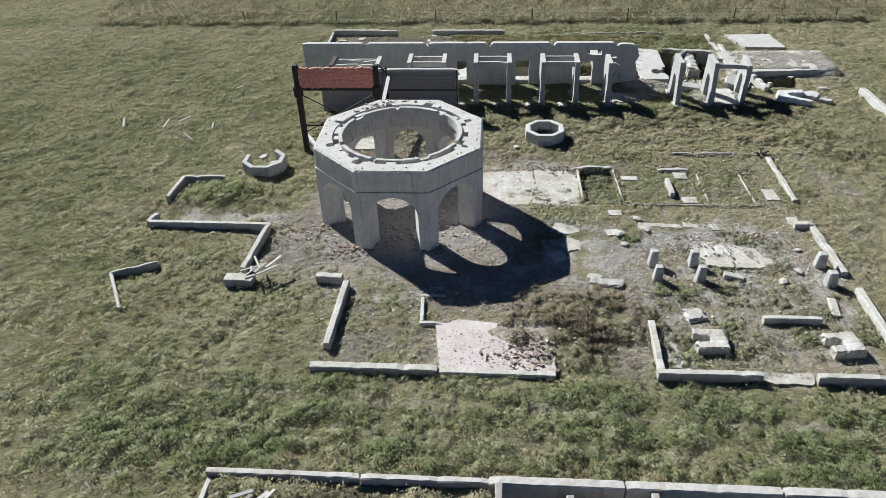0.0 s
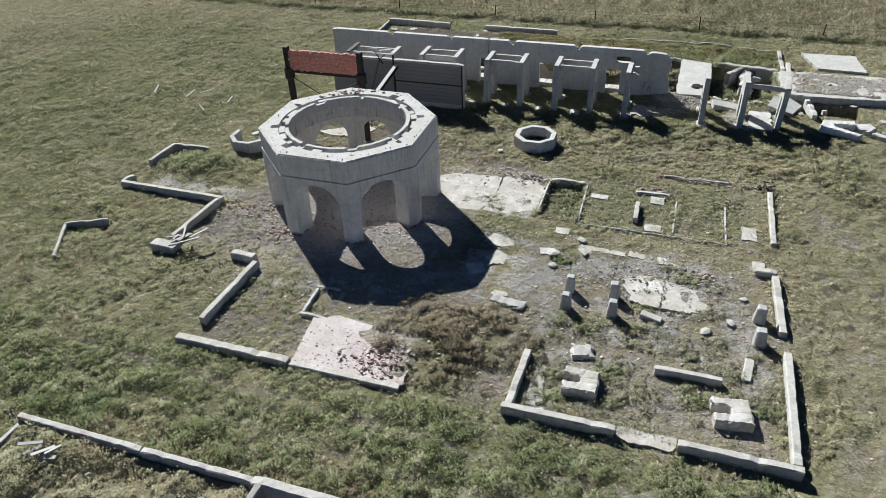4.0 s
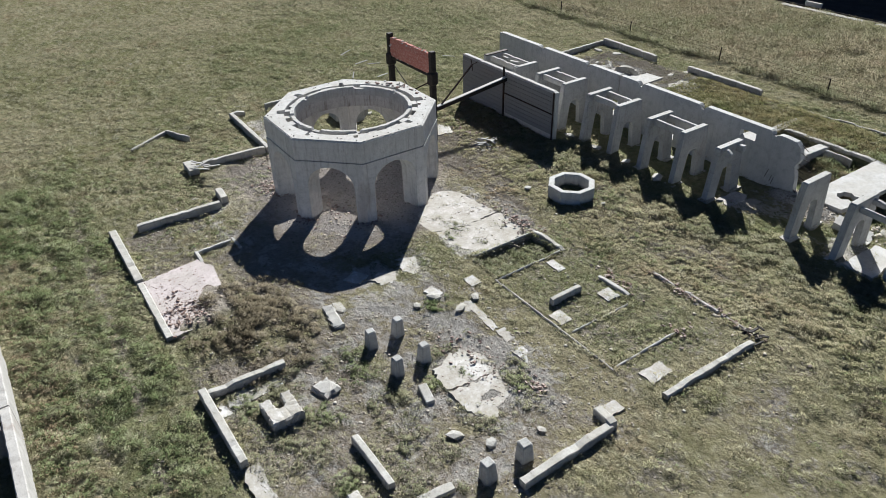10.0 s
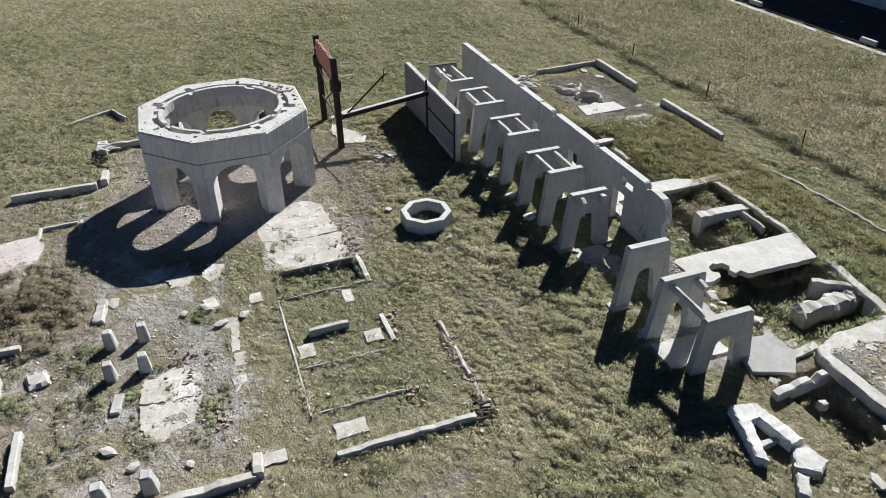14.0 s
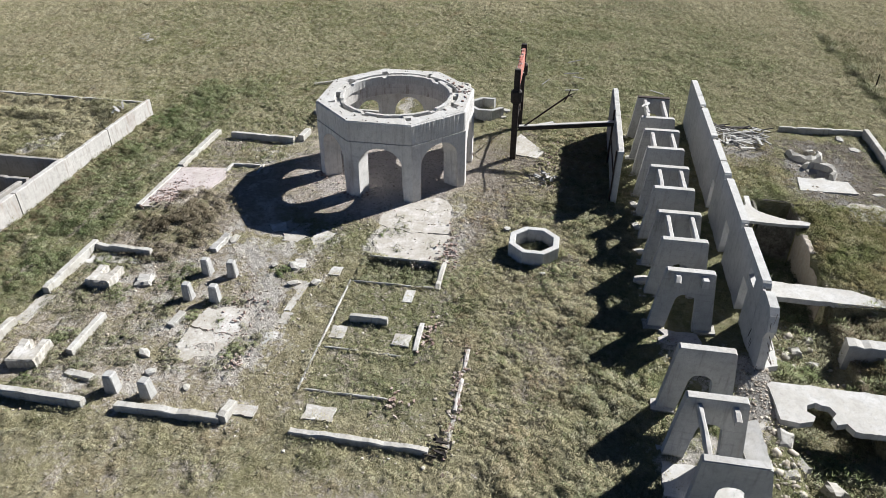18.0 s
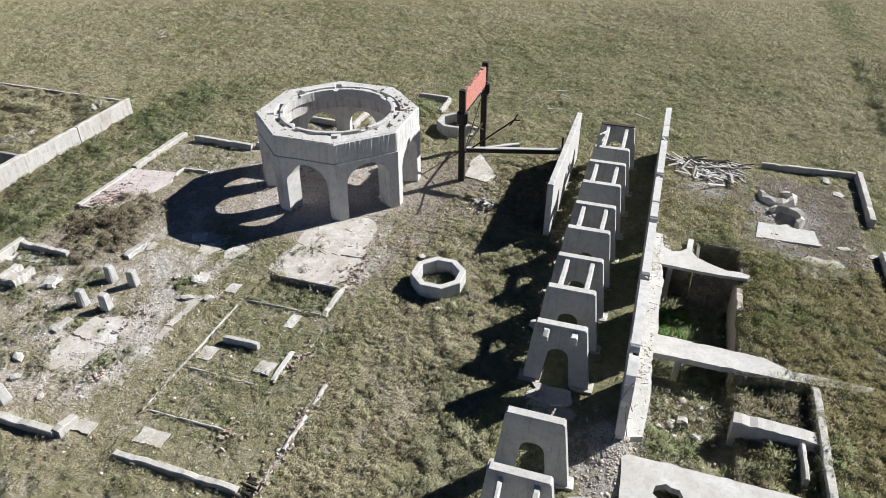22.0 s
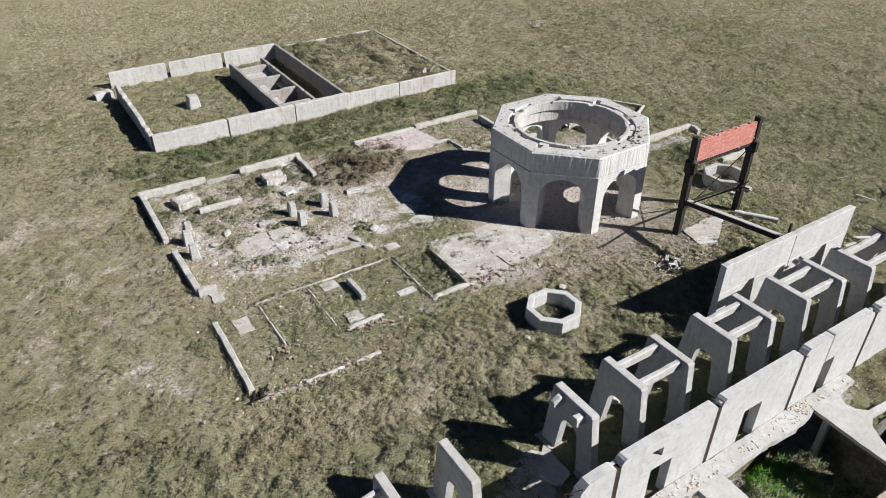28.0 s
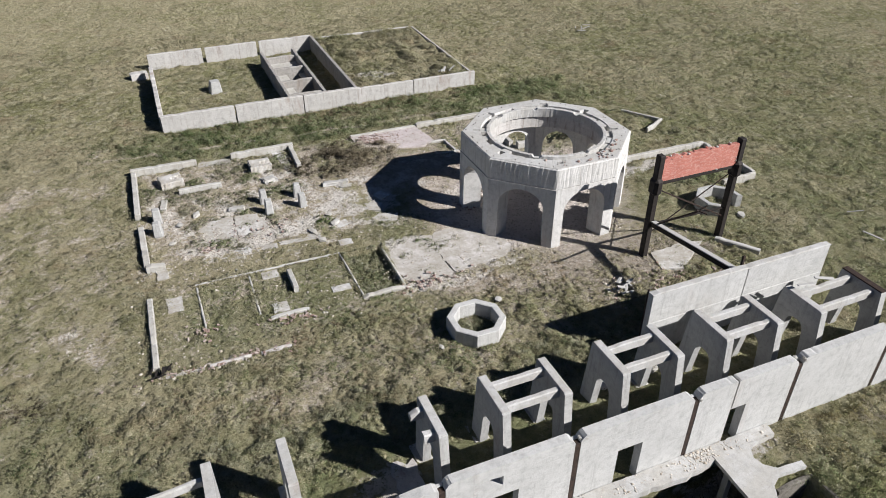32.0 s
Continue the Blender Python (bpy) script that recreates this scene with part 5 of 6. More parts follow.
for i, (poly, z, tilt) in enumerate((([(18.8, 55.9), (20.6, 55.6), (21.3, 57.2), (20.4, 58.0), (19.3, 57.6)], 0.42, 10), 
                                     ([(15.2, 55.7), (17.3, 55.8), (17.0, 56.7), (15.0, 56.5)], 0.25, 10), ([(17.5, 52.6), (19.1, 52.5), (19.1, 55.6), (17.6, 55.6)], 0.16, 0))):
    s = slab(poly, z, 0.4, 95 + i, "tilted slab of broken concrete", CONCRETE_PALE, name="broken_slab")
    s.matrix_basis = s.matrix_basis @ pose(0, 0, 0, tilt * 0.6, tilt, 0)
tagged(obj("raised_floor_slab", rough_bm([(20.55, 59.0), (21.0, 58.75), (23.9, 58.7), (29.0, 59.3), (29.1, 63.9), (20.1, 63.7), (20.0, 60.5)], -0.4, 0.42, 100, 0.3, 0.05, 0.06), CONCRETE_LOW), "thick concrete floor slab with a gravelled top and undercut edge", "slab")
low_wall((22.0, 55.5), (21.75, 58.3), 0.38, 0.42, 101, "broken length of concrete wall among weeds", CONCRETE_PALE, breaks=0.2, jag=0.05)
slab([(20.1, 57.9), (20.5, 58.0), (20.3, 59.5), (19.9, 59.55)], 0.12, 0.3, 103, "narrow pale slab fragment in the weeds", CONCRETE_PALE, name="broken_slab", jag=0.05)
low_wall((20.8, 62.6), (20.9, 66.0), 0.35, 0.35, 102, W)
slab([(9.4, 53.2), (10.3, 53.1), (10.7, 53.8), (10.3, 55.0), (9.5, 54.9)], 0.06, 0.4, 106, "broken floor slab at the foot of the last standing bent", CONCRETE_STAINED, name="broken_slab", jag=0.2)

# building foundation north of the panel wall
N = "low concrete foundation wall of a vanished building"
low_wall((-16.2, 64.0), (-16.45, 70.1), 0.25, 0.32, 110, N)
low_wall((-16.4, 70.1), (-9.9, 69.9), 0.36, 0.5, 111, N)
low_wall((-6.3, 69.9), (0.9, 69.8), 0.38, 0.5, 112, N)
low_wall((4.6, 69.9), (15.5, 70.6), 0.2, 0.08, 113, N, breaks=0.2)
low_wall((20.4, 69.2), (20.5, 62.2), 0.3, 0.25, 114, N, breaks=0.2)
low_wall((20.0, 69.4), (15.0, 70.4), 0.2, 0.08, 115, N, breaks=0.2)
low_wall((29.4, 55.4), (29.5, 50.4), 0.45, 0.4, 116, "isolated concrete kerb block in the grass", CONCRETE_PALE)
slab([(22.2, 69.3), (26.4, 69.4), (26.8, 65.6), (23.2, 65.8)], 0.1, 0.3, 117, "bleached concrete pad in the grass", CONCRETE_PALE)
slab([(-8.1, 63.4), (-6.2, 63.2), (-6.3, 66.7), (-7.9, 66.5), (-7.9, 65.5), (-8.3, 65.0), (-8.0, 64.5)], 0.14, 0.3, 118, "pale concrete machine base", CONCRETE_PALE, name="machine_pad", cat="pad", jag=0.05)
slab([(-5.0, 65.6), (-2.7, 65.2), (-3.2, 68.2), (-5.0, 67.6)], 0.1, 0.2, 119, "rubble-covered patch of pale paving", CONCRETE_FLOOR, jag=0.25)
for i, c in enumerate(((-11.7, 64.7), (-9.0, 65.0))):
    e = thing("broken_ring", (*c, 0.14), "broken half ring of concrete on the ground", "rubble", "broken rings", turn=(-99, 36)[i])
    bm = bmesh.new()
    n = 9
    vs = []
    for q in range(n + 1):
        a = math.pi * 1.1 * q / n
        vs.append([bm.verts.new((rr * math.cos(a), rr * math.sin(a), z)) for rr, z in ((1.2 + rng.uniform(-0.1, 0.1), -0.15), (1.12 + rng.uniform(-0.1, 0.1), 0.3 + rng.uniform(-0.16, 0.08)), (0.82 + rng.uniform(-0.05, 0.05), 0.34 + rng.uniform(-0.08, 0.05)), (0.8, -0.15))])
    for p, q in zip(vs, vs[1:]):
        for j in range(4):
            bm.faces.new((p[j], q[j], q[(j + 1) % 4], p[(j + 1) % 4]))
    bm.faces.new(vs[0])
    bm.faces.new(vs[-1][::-1])
    bmesh.ops.recalc_face_normals(bm, faces=bm.faces)
    part("arc", bm, CONCRETE_LOW, e)
for i, (x, y, s) in enumerate(((-15.1, 68.0, 0.6), (-13.3, 68.5, 0.6), (-6.5, 67.9, 0.5), (-6.1, 69.4, 0.5), (24.9, 58.4, 0.4), (15.2, 30.0, 0.55), (16.3, 30.9, 0.4), (7.5, 33.2, 0.35), (16.9, 32.9, 0.3),
                                       (5.8, 47.5, 0.35), (1.6, 45.2, 0.4), (26.6, 56.0, 0.5), (-15.2, 42.4, 0.6), (-16.3, 43.4, 0.45), (-14.9, 43.3, 0.4), (-9.5, 64.4, 0.4), (-7.8, 64.6, 0.35), (-9.2, 65.8, 0.3), (-12.6, 65.3, 0.4), (-11.0, 65.3, 0.3), (0.0, 52.66, 0.62), (2.7, 52.66, 0.58), (5.4, 52.62, 0.62), (-2.6, 52.63, 0.55), (7.42, 34.28, 0.5), (8.9, 34.8, 0.5), (8.6, 35.9, 0.5), (5.5, 30.05, 0.5))):
    ob = obj("concrete_lump", rock_bm(s * 0.55, i + 300), CONCRETE_LOW)
    ob.matrix_basis = pose(x, y, 0.03, 0, 0, 47 * i)
    ob.scale = (1.25, 0.9, 0.65)
    tagged(ob, "broken lump of pale concrete on the ground", "rubble", "concrete lumps")
# slab by the sign and a plank
slab([(-12.0, 44.9), (-10.8, 44.55), (-8.4, 44.75), (-8.0, 46.3), (-9.2, 46.75)], 0.05, 0.25, 130, "pale slab tilted on the ground under the sign frame", BLEACHED, jag=0.1)
low_wall((-12.8, 45.0), (-14.2, 47.2), 0.3, 0.25, 131, "weathered timber baulk lying on the ground", WOOD_GREY, name="timber_baulk", cat="timber")

# added strip, painted dark where the far ruin's shadow falls
tagged(obj("track", box_bm(-90, 40, 95.6, 106.9, -0.2, 0.36, 0), FAR_SHADE), "near-black strip deepening the shadow in front of the far ruin", "track", kind="structure")
# ruin beyond the dark strip, mostly out of sight
far = thing("far_ruin_wall", (0, 107.0, 0), "tall weathered concrete wall of a far ruin in its own shade", "wall", kind="structure")
part("wall_face", plate([(-70, -0.5), (25, -0.5), (25, 11.8), (-70, 11.8)], [], wall_place, 0.0, 0.5), CONCRETE_WALL, far)
low_wall((-60, 94.9), (30, 94.9), 0.7, 0.3, 140, "pale concrete kerb beside the far ruin", CONCRETE_PALE, step=1.5)
for x in (-26.0, -10.9):
    ob = obj("concrete_stub", box_bm(-0.9, 0.9, -0.2, 0.2, -0.2, 0.8, 0.05), CONCRETE_PALE)
    ob.matrix_basis = pose(x, 95.9, 0)
    tagged(ob, "pale concrete stub at the far kerb", "block")

# fence posts along the field edge
fence = thing("wire_fence", (0, 74.2, 0), "wire fence on thin dark posts at the field edge", "fence")
for i in range(8):
    x = -26.9 + i * 10.2 + rng.uniform(-0.4, 0.4)
    part("post", bar_between(bmesh.new(), (x, 0, -0.3), (x + rng.uniform(-0.08, 0.08), rng.uniform(-0.05, 0.05), 1.25), 0.07), TIMBER_DARK, fence)
for z in (0.5, 0.85, 1.15):
    part("wire", bar_between(bmesh.new(), (-27, 0, z), (45, 0, z), 0.01), RUST, fence)

# ---------------------------------------------------------------- rubble, boards and brick
def boards(at, n, spread, length, label, seed, turn=None, z=0.0, mat=None, fan=28):
    r = random.Random(seed)
    e = thing("board_pile", (*at, z), label, "timber")
    for i in range(n):
        a = (turn if turn is not None else r.uniform(0, 180)) + r.gauss(0, fan)
        ln, w = r.uniform(0.5, 1.0) * length, r.uniform(0.08, 0.2)
        bm = box_bm(-ln / 2, ln / 2, -w / 2, w / 2, -0.02, 0.02, 0)
        for v in bm.verts:
            v.co.y *= r.uniform(0.6, 1.1)
        b = part("board", bm, mat or WOOD_GREY, e)
        b.matrix_basis = pose(r.gauss(0, spread[0]), r.gauss(0, spread[1]), 0.05 + r.random() * 0.35, r.uniform(-12, 12), r.uniform(-14, 14), a)
    return e


boards((-14.0, 60.8), 90, (0.7, 1.0), 1.5, "heap of splintered silver-grey boards", 1, 60, fan=45)
boards((-15.3, 60.2), 26, (0.35, 1.2), 2.4, "dark charred boards tangled beside a paler heap", 12, 85, mat=TIMBER_DARK, fan=25)
boards((-15.0, 58.6), 9, (0.4, 0.4), 1.5, "splintered pale boards against the panel wall foot", 13, 30, fan=50)
boards((-12.6, 29.6), 7, (0.4, 0.4), 1.5, "loose splintered grey boards over a foundation corner", 2, 40, 0.45)
boards((-8.3, 14.9), 5, (0.35, 0.2), 0.9, "grey planks dumped in the corner of the filled tank", 3, 60, 1.05)
boards((-4.9, 46.9), 14, (0.4, 0.4), 0.7, "splintered pale boards by a small hole", 4, 30)
boards((-23.5, 48.5), 6, (3.0, 2.5), 1.3, "stray pale planks lying in the grass", 5)
boards((-28.5, 5.5), 5, (0.9, 0.5), 1.4, "broken pale planks far out in the field", 6)
boards((-11.2, 53.6), 3, (0.7, 0.3), 1.7, "loose grey planks lying across the tie beams", 9, 10, 3.05)
boards((18.3, 44.2), 9, (0.25, 0.2), 0.6, "charred splintered timbers at the wall corner", 7, mat=TIMBER_DARK)


def gz(x, y):
    return relief(np.array([float(x)]), np.array([float(y)]))[0]


brick_mesh = []
for i in range(4):
    bm = box_bm(-0.075, 0.075, -0.045, 0.045, -0.03, 0.03, 0)
    for v in bm.verts:
        v.co += Vector((rng.uniform(-0.02, 0.02), rng.uniform(-0.012, 0.012), rng.uniform(-0.01, 0.01)))
    mesh = bpy.data.meshes.new("brick")
    bm.to_mesh(mesh)
    bm.free()
    mesh.materials.append(BRICK)
    brick_mesh.append(mesh)


def brick_heap(at, spread, n, label, seed, turn=0.0, lift=0.0):
    r = random.Random(seed)
    e = thing("brick_rubble", (at[0], at[1], 0), label, "rubble", turn=turn)
    for i in range(n):
        x, y = r.gauss(0, spread[0]), r.gauss(0, spread[1])
        b = new("brick", brick_mesh[i % 4])
        b.parent = e
        a = math.radians(turn)
        wx, wy = at[0] + x * math.cos(a) - y * math.sin(a), at[1] + x * math.sin(a) + y * math.cos(a)
        b.matrix_basis = pose(x, y, max(-0.045 + lift, gz(wx, wy)) + 0.03 + r.random() * 0.05, r.uniform(-25, 25), r.uniform(-25, 25), r.uniform(0, 180))


brick_heap((1.7, 23.9), (0.75, 0.5), 85, "scattered broken bricks on a pink slab", 1, lift=0.13)
brick_heap((12.0, 42.4), (0.7, 0.18), 30, "low line of broken brick rubble", 2)
brick_heap((15.3, 44.4), (1.7, 0.13), 60, "broken brick lying along a crumbled wall", 11)
brick_heap((16.2, 42.0), (0.4, 0.4), 18, "small patch of broken brick", 3)
brick_heap((14.9, 34.3), (0.4, 0.3), 20, "broken bricks at the edge of a floor slab", 4)
brick_heap((10.9, 33.2), (0.7, 0.4), 12, "broken bricks beside the four piers", 5)
brick_heap((-8.2, 32.3), (0.6, 0.4), 60, "broken bricks at the foot of the tower", 6)
brick_heap((-7.4, 32.6), (0.35, 0.25), 40, "broken bricks heaped at a tower pier", 12)
brick_heap((-3.4, 32.4), (0.4, 0.25), 40, "broken bricks heaped at a tower pier", 13)
brick_heap((-0.9, 35.2), (0.3, 0.4), 35, "broken bricks heaped at a tower pier", 14)
brick_heap((-9.9, 35.0), (0.3, 0.4), 35, "broken bricks heaped at a tower pier", 15)
brick_heap((-4.5, 34.0), (1.6, 0.6), 60, "broken bricks strewn through the tower arches", 7)
brick_heap((-11.3, 33.9), (0.8, 0.5), 40, "broken bricks beside a low wall", 8)
brick_heap((-7.6, 47.4), (1.4, 1.0), 50, "broken bricks by the sign frame", 9)
brick_heap((4.5, 42.2), (1.2, 0.35), 45, "broken bricks along the apron's edge", 10)

for i, (x, y, z, r9) in enumerate(((15.4, 57.6, 0.0, 0.5), (16.3, 58.1, -0.4, 0.42), (17.2, 57.4, 0.0, 0.38), (18.4, 58.4, -0.3, 0.45), (16.9, 59.3, -0.9, 0.5), (18.9, 59.6, -0.9, 0.4), (14.9, 56.8, 0.05, 0.3), (8.6, 59.8, -1.0, 0.42), (9.4, 60.4, -1.0, 0.3), (7.6, 60.6, -1.0, 0.3), (19.4, 58.2, 0.0, 0.35), (21.2, 56.2, 0.05, 0.3), (22.9, 57.2, 0.05, 0.26), (26.3, 54.4, 0.0, 0.22))):
    ob = obj("broken_chunk", rough_bm([(-r9, -r9 * 0.7), (r9 * 0.8, -r9 * 0.8), (r9, r9 * 0.5), (-r9 * 0.6, r9 * 0.8)], -0.3, r9 * 0.6, 800 + i, r9 * 0.5, r9 * 0.14, r9 * 0.25), CONCRETE_LOW)
    ob.matrix_basis = pose(x, y, z - 0.12, 14 * math.sin(i * 2.1), 16 * math.cos(i * 1.3), 53 * i)
    ob.scale = (0.85, 0.8, 0.75)
    tagged(ob, "broken chunk of concrete among basement weeds", "rubble", "broken chunks")
# small stones, one scattered sheet


def scatter(n, x0, x1, y0, y1, weight, seed):
    """Random places, kept in proportion to weight(x, y)."""
    rs = np.random.RandomState(seed)
    x, y = rs.uniform(x0, x1, n), rs.uniform(y0, y1, n)
    keep = rs.uniform(0, 1, n) < weight(x, y)
    return x[keep], y[keep]


def stones(name, x, y, smin, smax, mat, label, seed, floor=None):
    rs = np.random.RandomState(seed)
    n = len(x)
    z = relief(x, y) if floor is None else np.full(n, floor)
    base = np.array([(-1, -1, -.5), (1, -1, -.5), (1, 1, -.5), (-1, 1, -.5), (-.7, -.7, .6), (.7, -.6, .5), (.6, .7, .65), (-.6, .7, .55)])
    fac = np.array([(0, 3, 2, 1), (4, 5, 6, 7), (0, 1, 5, 4), (1, 2, 6, 5), (2, 3, 7, 6), (3, 0, 4, 7)])
    s = smin * (smax / smin) ** (rs.uniform(0, 1, n) ** 3)
    v = base[None] * (1 + rs.uniform(-.35, .35, (n, 8, 3))) * (s[:, None] * rs.uniform(.5, 1.25, (n, 3)) * np.array([1, 1, 0.7]))[:, None, :]
    a = rs.uniform(0, 6.28, n)[:, None]
    vx = v[..., 0] * np.cos(a) - v[..., 1] * np.sin(a)
    vy = v[..., 0] * np.sin(a) + v[..., 1] * np.cos(a)
    co = np.stack([vx + x[:, None], vy + y[:, None], v[..., 2] + z[:, None] + 0.2 * s[:, None]], -1).reshape(-1, 3)
    f = (fac[None] + (np.arange(n) * 8)[:, None, None]).reshape(-1, 4)
    return big_mesh(name, co, f, mat, label)


def big_mesh(name, co, faces, mat, label, cat="plants", up=None):
    k4 = faces.shape[1]
    me = bpy.data.meshes.new(name)
    me.vertices.add(len(co))
    me.vertices.foreach_set("co", co.astype(np.float32).ravel())
    me.loops.add(faces.size)
    me.loops.foreach_set("vertex_index", faces.astype(np.int32).ravel())
    me.polygons.add(len(faces))
    me.polygons.foreach_set("loop_start", np.arange(0, faces.size, k4, dtype=np.int32))
    me.update(calc_edges=True)
    me.materials.append(mat)
    if up is not None:
        nn = np.array([0, 0, 1.0]) * 0.26 + up * 0.97
        nn /= np.linalg.norm(nn, axis=1, keepdims=True)
        at = me.attributes.new("custom_normal", "FLOAT_VECTOR", "POINT")
        at.data.foreach_set("vector", nn.astype(np.float32).ravel())
    return tagged(new(name, me), label, cat, kind="stuff")


x, y = scatter(130000, -22, 32, 20, 72, lambda x, y: np.clip(dirt_mask(x, y) * 0.75, 0, 1) * fbm(x, y, 0.8, 3) * 0.9, 11)
tagged(stones("loose_stones", x, y, 0.012, 0.06, ROCK, "loose pale stones and concrete crumbs on bare soil", 12), category="stones")
x, y = scatter(900, 0.5, 7, 24.2, 28.5, lambda x, y: blob(x, y, 3.7, 26.2, 2.0, 1.4, 0.8), 97)
tagged(stones("mound_stones", x, y, 0.02, 0.1, ROCK, "grey lumps and stones on the brushy mound", 98), category="stones")
x, y = scatter(3600, -2.4, 2.8, 22.9, 25.6, lambda x, y: 0.12 + 0.75 * blob(x, y, 1.6, 24.1, 1.5, 1.3, 0.7), 93)
tagged(stones("slab_crumbs", x, y, 0.012, 0.05, BRICK, "brick crumbs strewn over the pink slab", 94, 0.1), category="stones")
x, y = scatter(15000, -11, 1, 31.0, 42.0, lambda x, y: 0.7 * blob(x, y, -5.2, 36.6, 5.0, 5.0, 0.3) * fbm(x, y, 0.9, 31), 95)
tagged(stones("tower_gravel", x, y, 0.02, 0.08, CHIPS, "brick and concrete gravel under the tower", 96), category="stones")
x, y = scatter(9000, 4, 30, 57.3, 66.5, lambda x, y: 0.12 + 0.5 * np.clip(fbm(x, y, 0.7, 33) * 3 - 1.4, 0, 1), 99)
tagged(stones("basement_rubble", x, y, 0.02, 0.12, ROCK, "grey concrete crumbs among the basement weeds", 100), category="stones")
x, y = scatter(8000, -15, 7, 57.5, 69.8, lambda x, y: np.clip(pale_mask(x, y) + dirt_mask(x, y) * 0.4 - 0.1, 0, 1), 101)
tagged(stones("yard_gravel", x, y, 0.015, 0.09, ROCK, "pale gravel inside the vanished building", 102), category="stones")
x, y = scatter(16000, -10, 19.5, 23, 45, lambda x, y: (0.08 + 0.6 * np.clip(fbm(x, y, 0.45, 51) * 3.4 - 1.5, 0, 1)) * (1 - rect(x, y, -1, 5.4, 38.2, 41.8, 0.3)), 111)
tagged(stones("concrete_fragments", x, y, 0.015, 0.08, CHIPS, "pale concrete fragments strewn about the yard", 112), category="stones")
x, y = scatter(5000, -2.2, 6.4, 36.6, 43.2, lambda x, y: 0.04 + 0.5 * np.clip(fbm(x, y, 1.1, 57) * 4 - 2.1, 0, 1) + 0.4 * blob(x, y, 4.6, 42.6, 1.8, 0.6, 0.6), 211)
tagged(stones("apron_crumbs", x, y, 0.012, 0.06, CHIPS, "brick crumbs and concrete grit on the apron", 212, -0.07), category="stones")
x, y = scatter(7000, 6.5, 18.4, 27.0, 37.0, lambda x, y: 0.03 + 0.6 * np.clip(fbm(x, y, 0.8, 58) * 4 - 2.1, 0, 1), 213)
tagged(stones("yard_rubble", x, y, 0.012, 0.08, ROCK, "pale broken concrete scattered through the weedy yard", 214), category="stones")
x, y = scatter(700, 12.2, 18.6, 44.0, 45.0, lambda x, y: 0.9 * np.clip(1 - np.abs(y - 44.45) / 0.45, 0, 1) * np.clip(fbm(x, y, 1.0, 59) * 3 - 0.8, 0, 1), 215)
tagged(stones("wall_rubble", x, y, 0.02, 0.11, CHIPS, "brick and concrete rubble along a collapsed wall", 216), category="stones")
x, y = scatter(500, -6.2, -3.6, 45.9, 47.9, lambda x, y: 0.8 * blob(x, y, -4.9, 46.7, 0.8, 0.6, 0.7), 217)
tagged(stones("pale_rubble_heap", x, y, 0.03, 0.13, CHIPS, "whitish rubble tipped beside a small hole", 218), category="stones")
x, y = scatter(2500, -13, 2, 42.2, 47.5, lambda x, y: 0.5 * np.clip(fbm(x, y, 0.6, 60) * 3.6 - 1.7, 0, 1), 219)
tagged(stones("brown_rubble", x, y, 0.015, 0.08, ROCK, "brown stones on bare soil beside the sign frame", 220), category="stones")
x, y = scatter(6000, 10.5, 16, 55, 58.6, lambda x, y: 0.7 * blob(x, y, 12.9, 56.8, 2.2, 1.3, 0.6), 15)
tagged(stones("rubble_fan", x, y, 0.012, 0.075, ROCK, "grey rubble heaped at the broken wall end", 16), category="stones")
x, y = scatter(9000, 20.5, 29.5, 58.8, 64, lambda x, y: 0.5 * rect(x, y, 20.5, 29, 58.8, 64, 1.5), 17)
tagged(stones("gravel_floor_stones", x, y, 0.015, 0.07, CHIPS, "small stones on a gravelled floor", 18), category="stones")
x, y = scatter(9000, -4.6, 11.3, 57.42, 58.1, lambda x, y: 0.05 + 0.5 * np.clip(fbm(x, y, 0.6, 71) * 4 - 2.0, 0, 1) * np.clip((58.25 - y) * 2, 0.1, 1), 13)
tagged(stones("ledge_rubble", x, y, 0.012, 0.06, CHIPS, "rubble lying on the footing ledge", 14, 0.22), category="stones")

# ---------------------------------------------------------------- grass and weeds


def blades(name, x, y, h, w, per, spread, mat, label, seed, lift=0.0, z=None, lean=0.8):
    """Tufts of single pointed blades that radiate from each place."""
    rs = np.random.RandomState(seed)
    n = len(x)
    z = relief(x, y) if z is None else z
    hh = np.repeat(h, per) * rs.uniform(0.5, 1.15, n * per)
    a, rad = rs.uniform(0, 6.2832, n * per), np.sqrt(rs.uniform(0, 1, n * per)) * np.repeat(np.broadcast_to(spread, n), per)
    bx, by = np.repeat(x, per) + rad * np.cos(a), np.repeat(y, per) + rad * np.sin(a)
    bz = np.repeat(z, per) + lift - 0.02
    ln = lean * rs.uniform(0.15, 1.0, n * per)
    a2 = a + rs.normal(0, 0.7, n * per)
    tip = np.stack([bx + np.cos(a2) * ln * hh, by + np.sin(a2) * ln * hh, bz + hh * np.sqrt(np.clip(1 - ln ** 2 * 0.6, 0.2, 1))], -1)
    wa = a2 - 1.5708 + rs.normal(0, 0.3, n * per)
    ww = w * rs.uniform(0.6, 1.3, n * per)
    dx, dy = np.cos(wa) * ww, np.sin(wa) * ww
    p0, p1 = np.stack([bx - dx, by - dy, bz], -1), np.stack([bx + dx, by + dy, bz], -1)
    co = np.stack([p0, p1, tip], 1).reshape(-1, 3)
    out = np.repeat(np.stack([np.cos(a), np.sin(a), np.zeros_like(a)], -1), 3, 0)
    return big_mesh(name, co, np.arange(len(co)).reshape(-1, 3), mat, label, up=out)


